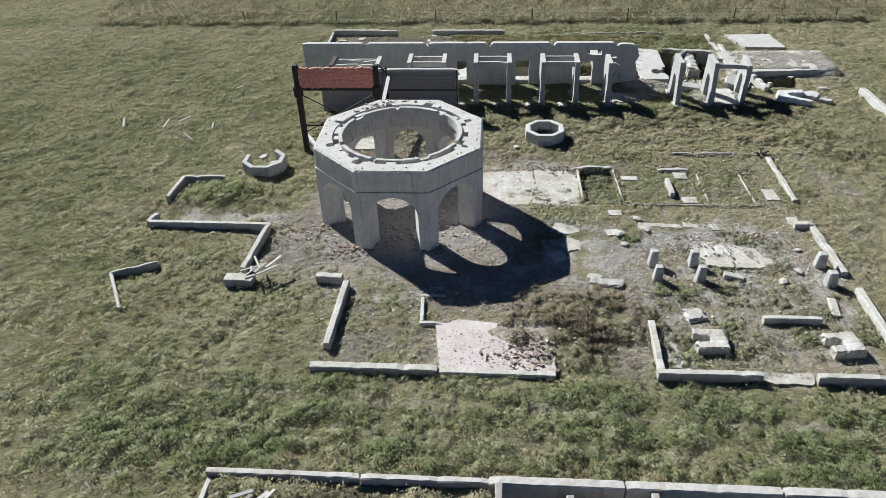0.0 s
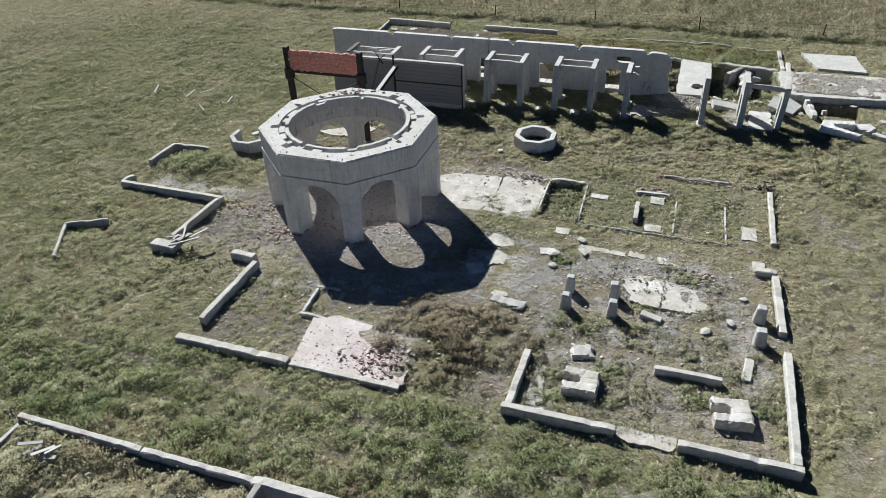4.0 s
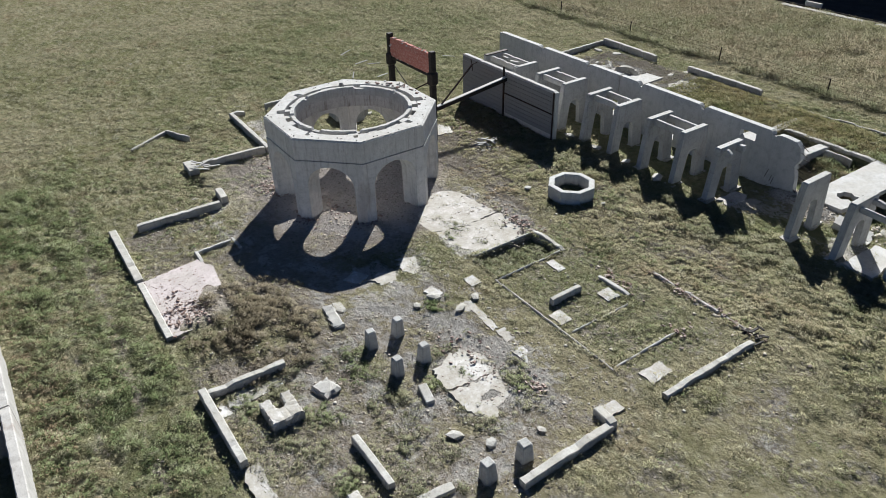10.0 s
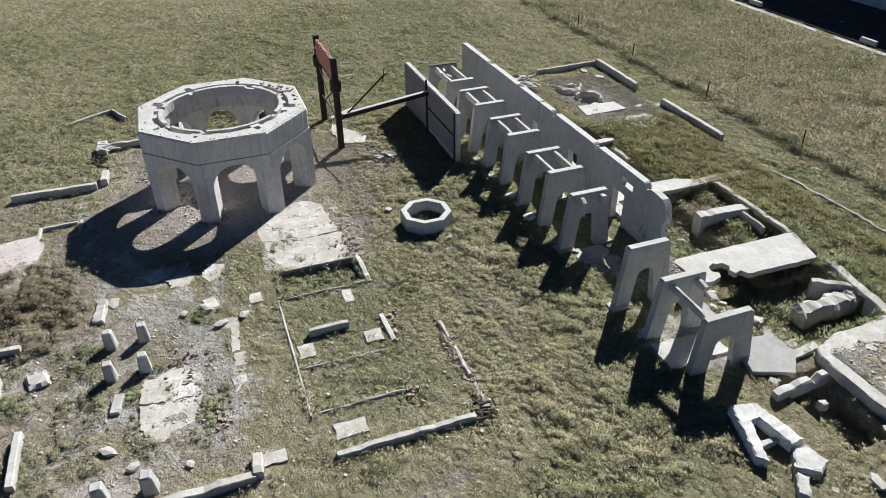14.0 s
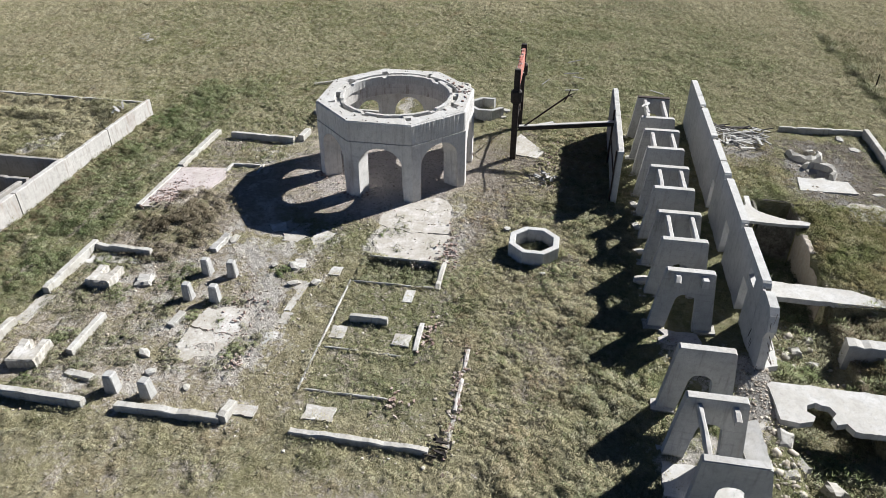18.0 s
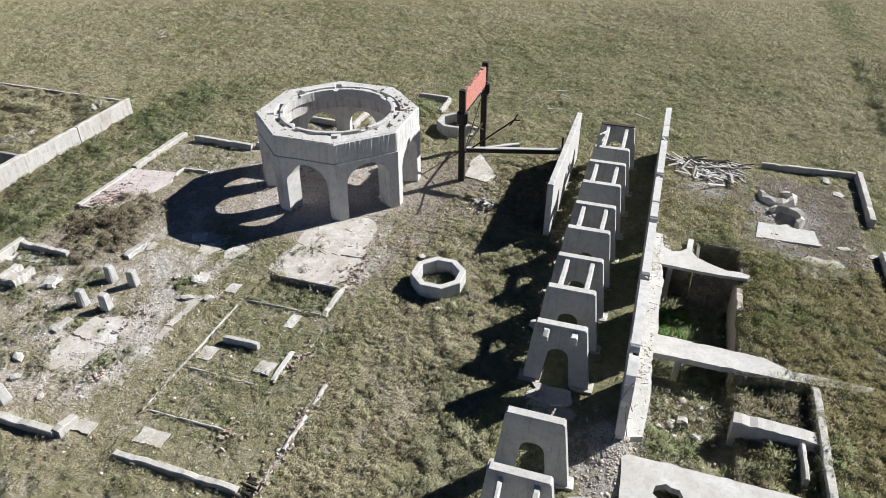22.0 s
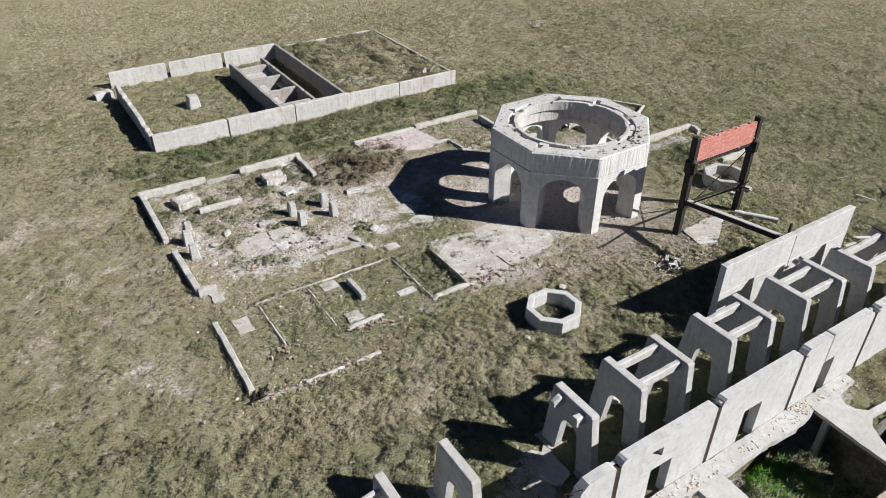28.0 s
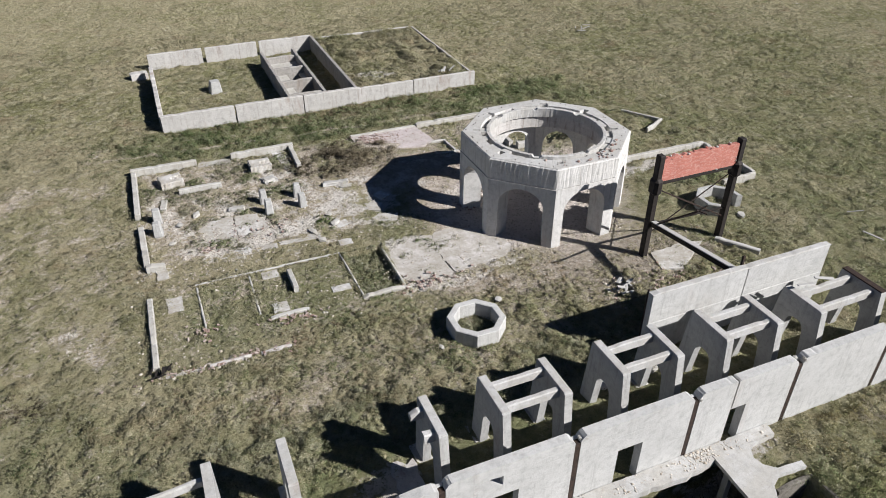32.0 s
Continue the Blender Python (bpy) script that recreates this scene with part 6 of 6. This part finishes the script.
def hard(x, y):
    """Where floors and walls leave no room for plants."""
    m = rect(x, y, -1.0, 5.4, 37.6, 41.8, 0.4) * 0.97
    m = np.maximum(m, 0.6 * rect(x, y, -14, 11.5, 53.0, 57.0, 0.3))
    for q in ((4.6, 6.0, 57.5, 64), (-3, -1.5, 57.4, 62.8), (12.4, 14.8, 57.4, 65), (-5, 12, 57.0, 58.3), (22.2, 26.8, 65.5, 69.4), (-8.4, -6.2, 63.3, 66.6), (-2.4, 2.6, 23.0, 26.0)):
        m = np.maximum(m, rect(x, y, *q, 0.15))
    m = np.maximum(m, 0.9 * blob(x, y, -5.45, 37.1, 5.2, 5.2, 0.15))
    m = np.maximum(m, 0.75 * blob(x, y, 12.9, 33.0, 2.6, 1.8, 0.4))
    return m


def room(x, y):
    return np.clip(1.0 - 0.8 * dirt_mask(x, y) - 0.55 * pale_mask(x, y), 0.04, 1) * (1 - hard(x, y))


def clump(x, y):
    return np.clip(fbm(x, y, 0.75, 21) * 3.2 - 1.1, 0.04, 1)


def tufts(name, x, y, r, leaf, per, mat, label, seed, squash=0.6, wide=0.021, lift=0.0):
    """Rounded clumps: clouds of small leaves over a low dome."""
    rs = np.random.RandomState(seed)
    n = len(x)
    z = relief(x, y) + lift
    m = n * per
    rr = np.repeat(np.broadcast_to(r, n), per)
    a, u = rs.uniform(0, 6.2832, m), rs.uniform(0.0, 1.0, m)
    s = np.sqrt(1 - u * u)
    f = rs.uniform(0.7, 1.1, m)
    p = np.stack([np.repeat(x, per) + rr * f * s * np.cos(a), np.repeat(y, per) + rr * f * s * np.sin(a), np.repeat(z, per) - 0.03 + rr * f * u * squash], -1)
    d = np.stack([(s + 0.25) * np.cos(a), (s + 0.25) * np.sin(a), 0.25 + 0.4 * u], -1) + rs.normal(0, 0.33, (m, 3))
    d /= np.linalg.norm(d, axis=1, keepdims=True)
    w = np.stack([-d[:, 1], d[:, 0], rs.normal(0, 0.25, m)], -1)
    w /= np.linalg.norm(w, axis=1, keepdims=True) + 1e-6
    ln = leaf * rs.uniform(0.5, 1.4, m)[:, None]
    wd = np.clip(ln * 0.34, 0.006, wide)
    co = np.stack([p + w * wd, p - w * wd, p + d * ln], 1)
    down = np.cross(co[:, 1] - co[:, 0], co[:, 2] - co[:, 0])[:, 2] < 0
    co[down] = co[down][:, [1, 0, 2]]
    co = co.reshape(-1, 3)
    out = np.repeat(np.stack([s * np.cos(a), s * np.sin(a), u], -1), 3, 0)
    return big_mesh(name, co, np.arange(len(co)).reshape(-1, 3), mat, label, up=out)


# short sward
x, y = scatter(80000, -62, 52, -16, 100, lambda x, y: room(x, y) * (0.35 + 0.65 * clump(x, y)), 31)
blades("short_grass", x, y, 0.04 + 0.04 * clump(x, y), 0.014, 5, 0.18, GRASS, "short olive and straw-coloured prairie grass", 32, lean=1.0)
# rounded clumps
x, y = scatter(82000, -48, 48, -10, 78, lambda x, y: room(x, y) * (0.15 + 0.85 * clump(x, y)), 33)
near = (x > -18) & (x < 33) & (y > 9) & (y < 74)
for sel, leaf, per, seed in ((near, 0.066, 30, 34), (~near, 0.1, 15, 134)):
    tufts("grass_clumps", x[sel], y[sel], 0.08 + 0.6 * fbm(x[sel], y[sel], 0.9, 9) ** 2.2, leaf, per, GRASS, "rough rounded grass clumps", seed, 0.8)
x, y = scatter(84000, -52, 34, 0, 78, lambda x, y: np.clip(green_mask(x, y) * 1.8 + 0.08, 0, 1) * room(x, y) * (0.2 + 0.8 * clump(x, y)), 35)
tufts("green_weeds", x, y, 0.08 + 0.42 * fbm(x, y, 1.3, 8) ** 2, 0.075, 20, GRASS_GREEN, "green weeds among the grass", 36)
x, y = scatter(34000, -14, 24, 43.0, 58, lambda x, y: np.clip(room(x, y), 0, 1) * (0.2 + 0.8 * clump(x, y)) * rect(x, y, -13, 23, 44.5, 52.8, 1.5), 41)
tufts("dry_tussocks", x, y, 0.08 + 0.4 * fbm(x, y, 1.3, 7) ** 2, 0.075, 30, GRASS_TUSSOCK, "dry yellow tussocks between tower and bents", 42)
x, y = scatter(40000, -48, 48, -10, 74, lambda x, y: room(x, y) * np.clip(dry_mask(x, y) + 0.12, 0, 1) * fbm(x, y, 0.4, 27), 55)
tufts("straw_clumps", x, y, 0.08 + 0.1 * fbm(x, y, 2.0, 6), 0.07, 14, GRASS_DRY, "bleached straw clumps standing in the grass", 56)
# tall straw beyond the fence and in the filled tank
x, y = scatter(50000, -45, 60, 73.8, 94.3, lambda x, y: 0.35 + 0.65 * clump(x, y), 37)
tufts("tall_dry_grass", x, y, 0.22 + 0.25 * fbm(x, y, 1.0, 5), 0.26, 8, GRASS_TAN, "tall straw-coloured grass beyond the fence", 38, 1.2)
x, y = scatter(5200, -10.2, 0.1, 0.4, 15.7, lambda x, y: 0.2 + 0.8 * clump(x, y), 39)
tufts("tank_weeds", x, y, 0.1 + 0.3 * clump(x, y) ** 2, 0.075, 34, GRASS, "dry brown weeds on the filled half of the tank", 40, 0.9)
x, y = scatter(1600, 5, 21, 57, 66, lambda x, y: np.maximum(rect(x, y, 6.2, 14.8, 58.2, 64.9, 0.2), rect(x, y, 15, 19.8, 58.2, 64.2, 0.2)) * clump(x, y), 43)
tufts("basement_weeds", x, y, 0.2 + 0.35 * fbm(x, y, 1.0, 4), 0.12, 60, SAGE, "rank grey-green weeds in the basement pits", 44, 0.9)
x, y = scatter(500, 6.2, 14.8, 61.9, 64.9, lambda x, y: clump(x, y), 63)
tufts("cell_weeds", x, y, 0.2 + 0.3 * fbm(x, y, 1.0, 4), 0.12, 60, TWIG, "brown weeds filling a basement cell", 64, 0.9)
x, y = scatter(420, -0.8, 4.2, 58.5, 61.9, lambda x, y: np.where(x < 2.0, 1, 0.5), 45)
tufts("pit_weeds", x, y, 0.2 + 0.35 * fbm(x, y, 1.0, 3), 0.12, 60, SAGE, "rank weeds in the deep pit", 46, 1.0)
x, y = scatter(170, -0.5, 2.1, 57.9, 60.5, lambda x, y: np.ones_like(x), 57)
tufts("bright_pit_weeds", x, y, np.full(len(x), 0.35), 0.16, 60, LUSH, "lush bright green weeds in the sunlit pit corner", 58, 1.4)
x, y = scatter(2300, -1, 9, 23.2, 29, lambda x, y: blob(x, y, 4.6, 26.1, 2.5, 1.7, 0.9) ** 1.4 * clump(x, y), 47)
tufts("brown_brush", x, y, 0.14 + 0.26 * fbm(x, y, 1.0, 2), 0.12, 80, TWIG, "brown twiggy brush on a low mound", 48, 0.8)
x, y = scatter(1500, 8, 18.4, 23.1, 30, lambda x, y: clump(x, y), 49)
tufts("footing_weeds", x, y, 0.1 + 0.22 * fbm(x, y, 1.0, 1), 0.07, 30, SAGE, "weeds round the horseshoe footings", 50, 0.8)
x, y = scatter(120, 2.7, 4.7, 45.8, 47.9, lambda x, y: blob(x, y, 3.68, 46.85, 0.9, 0.9, 0.1), 51)
tufts("well_weeds", x, y, np.full(len(x), 0.25), 0.1, 30, SAGE, "weeds growing inside the well ring", 52, 1.0)
x, y = scatter(420, -20, -15, 36.5, 40, lambda x, y: blob(x, y, -17.6, 38.2, 2.2, 1.3, 0.5), 53)
tufts("mound_grass", x, y, np.full(len(x), 0.25), 0.1, 40, GRASS_GREEN, "long grass on an earth mound", 54, 0.9)
for i, (fx, fy, fr) in enumerate(((2.3, 39.6, 0.5), (0.6, 40.6, 0.35), (3.9, 40.9, 0.4), (1.2, 38.8, 0.25), (13.9, 33.9, 0.5), (12.3, 32.2, 0.4), (13.2, 34.6, 0.6), (3.3, 38.2, 0.3), (4.8, 39.3, 0.25))):
    rs = np.random.RandomState(70 + i)
    k9 = int(40 * fr)
    x, y = fx + rs.normal(0, fr * 0.7, k9), fy + rs.normal(0, fr * 0.5, k9)
    tufts("floor_weeds", x, y, np.full(k9, 0.12), 0.1, 22, GRASS_GREEN if i % 2 else SAGE, "weeds sprouting through a cracked floor", 80 + i, 0.8)
x, y = scatter(2600, -3, 22, 48.8, 52.6, lambda x, y: clump(x, y) * rect(x, y, -2, 21, 49.4, 52.2, 0.8), 91)
tufts("shade_weeds", x, y, 0.16 + 0.3 * fbm(x, y, 1.0, 4) ** 2, 0.08, 44, SAGE, "tall grey-green weeds in front of the bents", 92, 0.9)
x, y = scatter(3200, -8, 14, 16.4, 19.0, lambda x, y: blob(x, y, 2.0, 17.3, 8.0, 0.9, 0.5) * np.clip(fbm(x, y, 0.5, 41) * 3 - 1, 0, 1), 103)
tufts("rusty_weeds", x, y, 0.1 + 0.2 * fbm(x, y, 1.3, 7) ** 2, 0.07, 24, RED_WEED, "rusty red-brown weeds along the tank wall", 104)
x, y = scatter(9000, -42, 55, 74.0, 94.0, lambda x, y: np.clip(fbm(x, y, 0.22, 43) * 4 - 1.6, 0, 1), 105)
tufts("field_shrubs", x, y, 0.3 + 0.3 * fbm(x, y, 1.0, 5), 0.22, 14, SAGE, "grey-green shrubby weeds in the tall grass", 106, 1.2)
x, y = scatter(5000, -42, 55, 74.0, 94.0, lambda x, y: np.clip(fbm(x, y, 0.2, 47) * 5 - 3.0, 0, 1), 107)
tufts("yellow_weeds", x, y, 0.25 + 0.2 * fbm(x, y, 1.0, 5), 0.2, 14, GRASS_DRY, "bright yellow weeds in the tall grass", 108, 1.2)
x, y = scatter(9000, -42, 45, 73.4, 74.6, lambda x, y: 0.4 * clump(x, y), 109)
tufts("fence_weeds", x, y, 0.25 + 0.2 * fbm(x, y, 1.0, 5), 0.2, 16, SAGE, "grey-green weeds along the fence line", 110, 1.1)
x, y = scatter(700, 6, 20, 58.2, 66, lambda x, y: np.clip(fbm(x, y, 0.5, 53) * 4 - 1.7, 0, 1) * (1 - rect(x, y, 12.3, 15, 57, 65.3, 0.1)), 113)
tufts("dark_shrubs", x, y, 0.25 + 0.3 * fbm(x, y, 1.0, 5), 0.16, 60, GRASS_GREEN, "dark green shrubby weeds in the basement", 114, 1.1)
x, y = scatter(11000, -15, 20, 57.6, 71.5, lambda x, y: np.maximum(rect(x, y, -5.2, 20, 62.6, 69.6, 0.4), rect(x, y, -14.5, -5.0, 57.9, 62.4, 0.5) * 0.8) * np.clip(1 - pale_mask(x, y) * 1.4, 0, 1) * np.clip(fbm(x, y, 0.8, 57) * 3 - 0.8, 0, 1) * (1 - hard(x, y)), 115)
tufts("rank_grass", x, y, 0.12 + 0.2 * fbm(x, y, 1.2, 3), 0.075, 32, GRASS_RANK, "rank green grass inside the vanished building", 116, 1.1)
x, y = scatter(260, -1.3, 4.2, 58.4, 62.0, lambda x, y: np.full_like(x, 0.5), 117)
tufts("pit_shrubs", x, y, 0.35 + 0.3 * fbm(x, y, 1.0, 3), 0.2, 60, SAGE, "grey twiggy shrubs in the deep pit", 118, 1.5)
# weeds hugging the feet of the low walls
rs = np.random.RandomState(119)
hx, hy = [], []
for (ax, ay), (bx, by), th in WALL_LINES:
    ln = math.hypot(bx - ax, by - ay)
    n = int(ln * 16)
    u = rs.uniform(-0.02, 1.02, n)
    off = (th / 2 + np.abs(rs.normal(0.05, 0.09, n))) * rs.choice([-1, 1], n)
    hx.append(ax + (bx - ax) * u - (by - ay) / ln * off)
    hy.append(ay + (by - ay) * u + (bx - ax) / ln * off)
x, y = np.concatenate(hx), np.concatenate(hy)
keep = rs.uniform(0, 1, len(x)) < np.clip(fbm(x, y, 0.7, 63) * 3 - 0.8, 0.05, 1)
x, y = x[keep], y[keep]
tufts("wall_foot_weeds", x, y, 0.06 + 0.14 * fbm(x, y, 1.6, 65) ** 1.5, 0.08, 22, GRASS, "grass tufts along the feet of low walls", 120, 1.1)
x, y = scatter(700, 5.7, 8.0, 37.8, 42.0, lambda x, y: 0.4 + 0.6 * clump(x, y), 121)
tufts("sunken_weeds", x, y, 0.09 + 0.16 * fbm(x, y, 1.2, 4), 0.08, 30, SAGE, "rank weeds in a sunken bed beside the apron", 122, 1.0)
x, y = scatter(2600, -60, -44, 47, 64, lambda x, y: blob(x, y, -51.5, 55.5, 4.6, 6.6, 0.25) * np.clip(fbm(x, y, 0.8, 67) * 3 - 0.7, 0, 1), 123)
tufts("scrub_patch", x, y, 0.18 + 0.22 * fbm(x, y, 1.0, 4), 0.16, 20, SAGE, "grey-green scrub in a round patch out in the field", 124, 0.9)
x, y = scatter(260, 22, 26.5, 42.5, 45.8, lambda x, y: blob(x, y, 24.2, 44.1, 1.1, 0.9, 0.5), 125)
tufts("brown_weed_patch", x, y, 0.1 + 0.12 * fbm(x, y, 1.0, 4), 0.09, 22, TWIG, "small patch of dead brown weeds in the grass", 126, 0.8)
for i, (fx, fy, fr, n9) in enumerate(((8.9, 25.3, 0.5, 26), (9.2, 23.9, 0.6, 22), (11.3, 26.2, 0.7, 26), (11.6, 24.6, 0.6, 20), (14.9, 25.6, 0.7, 22), (17.6, 25.8, 0.6, 20), (12.3, 28.6, 0.8, 22), (9.6, 28.7, 0.9, 26), (12.4, 30.8, 0.4, 12), (14.2, 28.4, 0.9, 20), (7.9, 33.9, 0.7, 22), (14.3, 33.9, 0.6, 16), (16.4, 27.5, 0.5, 12))):
    rs = np.random.RandomState(170 + i)
    x, y = fx + rs.normal(0, fr * 0.6, n9), fy + rs.normal(0, fr * 0.5, n9)
    tufts("yard_weeds", x, y, 0.1 + 0.2 * rs.uniform(0, 1, n9) ** 2, 0.08, 60, GRASS_GREEN if i % 3 else SAGE, "dark green weeds grown in a clump among rubble", 190 + i, 0.9)
x, y = scatter(2600, 6.3, 19.5, 56.0, 61.5, lambda x, y: np.maximum(blob(x, y, 8.4, 59.6, 1.3, 1.3, 0.6), blob(x, y, 17.0, 57.6, 2.4, 1.4, 0.6)) * 0.7, 141)
tagged(stones("basement_debris", x, y, 0.03, 0.2, CHIPS, "grey broken concrete debris heaped in the basement", 142), category="stones")
x, y = scatter(900, 11.0, 14.6, 31.3, 35.2, lambda x, y: 0.1 + 0.6 * blob(x, y, 12.4, 33.3, 1.4, 0.9, 0.7), 143)
tagged(stones("floor_crumbs", x, y, 0.015, 0.06, BRICK, "brick crumbs strewn over a cracked floor", 144, 0.02), category="stones")
# rank green weeds between tank and foundations
x, y = scatter(10000, -20, 22, 16.3, 22.4, lambda x, y: rect(x, y, -19, 21, 17.0, 22.0, 1.2) * np.clip(fbm(x, y, 0.55, 73) * 3.4 - 1.1, 0, 1) * np.clip(1 - 1.5 * dirt_mask(x, y), 0, 1), 145)
tufts("green_band_weeds", x, y, 0.1 + 0.36 * fbm(x, y, 1.2, 75) ** 1.5, 0.085, 30, GRASS_GREEN, "mixed green weeds between tank and foundations", 146, 1.0)
x, y = scatter(5000, -20, 6, 17, 36, lambda x, y: (rect(x, y, -19, -8, 23, 33, 2.0) + rect(x, y, -7, -2.5, 23.2, 28.5, 0.6)) * np.clip(fbm(x, y, 0.5, 77) * 3.4 - 1.3, 0, 1), 147)
tufts("west_weeds", x, y, 0.08 + 0.2 * fbm(x, y, 1.2, 79) ** 1.5, 0.08, 24, GRASS_GREEN, "low green weeds around the western foundations", 148, 0.8)
x, y = scatter(2000, -2.0, 5.8, 36.9, 42.3, lambda x, y: 0.3 * np.clip(fbm(x, y, 0.9, 99) * 5 - 3.0, 0, 1) + 0.75 * blob(x, y, 2.6, 39.1, 0.75, 0.6, 0.6) + 0.5 * blob(x, y, 1.1, 38.7, 0.4, 0.3, 0.6) + 0.3 * blob(x, y, 0.2, 39.8, 0.35, 0.3, 0.6) + 0.4 * blob(x, y, 4.1, 39.2, 0.5, 0.3, 0.6)
               + 0.6 * np.clip(1 - np.abs(x - 2.6) / 0.16, 0, 1) * np.clip(fbm(x, y, 1.4, 8) * 3 - 1, 0, 1), 221)
tufts("apron_weeds", x, y, 0.07 + 0.12 * fbm(x, y, 1.2, 5), 0.075, 24, SAGE, "grey-green weeds growing through the cracked apron", 222, 0.6, lift=0.05)
x, y = scatter(1500, 10.0, 16.4, 30.4, 36.6, lambda x, y: 0.8 * (rect(x, y, 10.6, 15.9, 30.8, 34.2, 0.3) - rect(x, y, 11.4, 15.0, 31.5, 33.3, 0.4)).clip(0, 1) * np.clip(fbm(x, y, 1.0, 15) * 3 - 1.1, 0, 1), 223)
tufts("slab_edge_weeds", x, y, 0.06 + 0.1 * fbm(x, y, 1.2, 6), 0.07, 22, SAGE, "weeds creeping over the edges of the floor slab", 224, 0.5, lift=0.06)
# greener and browner patches in the strip between tower, well and bents
x, y = scatter(5200, -13, 16, 42.3, 51.8, lambda x, y: np.clip(fbm(x, y, 0.42, 83) * 4.5 - 2.3, 0, 1), 225)
tufts("green_patches", x, y, 0.08 + 0.2 * fbm(x, y, 1.2, 85) ** 1.5, 0.08, 24, GRASS_GREEN, "patches of fresh green weeds between tower and bents", 226, 0.8)
x, y = scatter(4200, -13, 18, 42.3, 51.5, lambda x, y: np.clip(fbm(x, y, 0.5, 87) * 4.5 - 2.4, 0, 1), 227)
tufts("russet_patches", x, y, 0.07 + 0.16 * fbm(x, y, 1.2, 89) ** 1.5, 0.075, 24, RED_WEED, "patches of russet dead weeds between tower and bents", 228, 0.7)
x, y = scatter(6500, -4.5, 12, 62.3, 69.6, lambda x, y: (1 - hard(x, y)) * (0.35 + 0.65 * np.clip(fbm(x, y, 0.5, 91) * 3.5 - 1.2, 0, 1)), 229)
tufts("deep_grass", x, y, 0.12 + 0.2 * fbm(x, y, 1.2, 93) ** 1.3, 0.085, 26, GRASS_RANK, "deep green and rusty grass behind the panel wall", 230, 1.0)
x, y = scatter(2600, -12, 20, 16.4, 20.5, lambda x, y: np.clip(fbm(x, y, 0.5, 95) * 4.0 - 1.9, 0, 1) * np.clip(1 - 1.5 * dirt_mask(x, y), 0, 1), 231)
tufts("russet_band", x, y, 0.08 + 0.18 * fbm(x, y, 1.2, 97) ** 1.5, 0.08, 24, RED_WEED, "russet weeds mixed into the green along the tank", 232, 0.8)
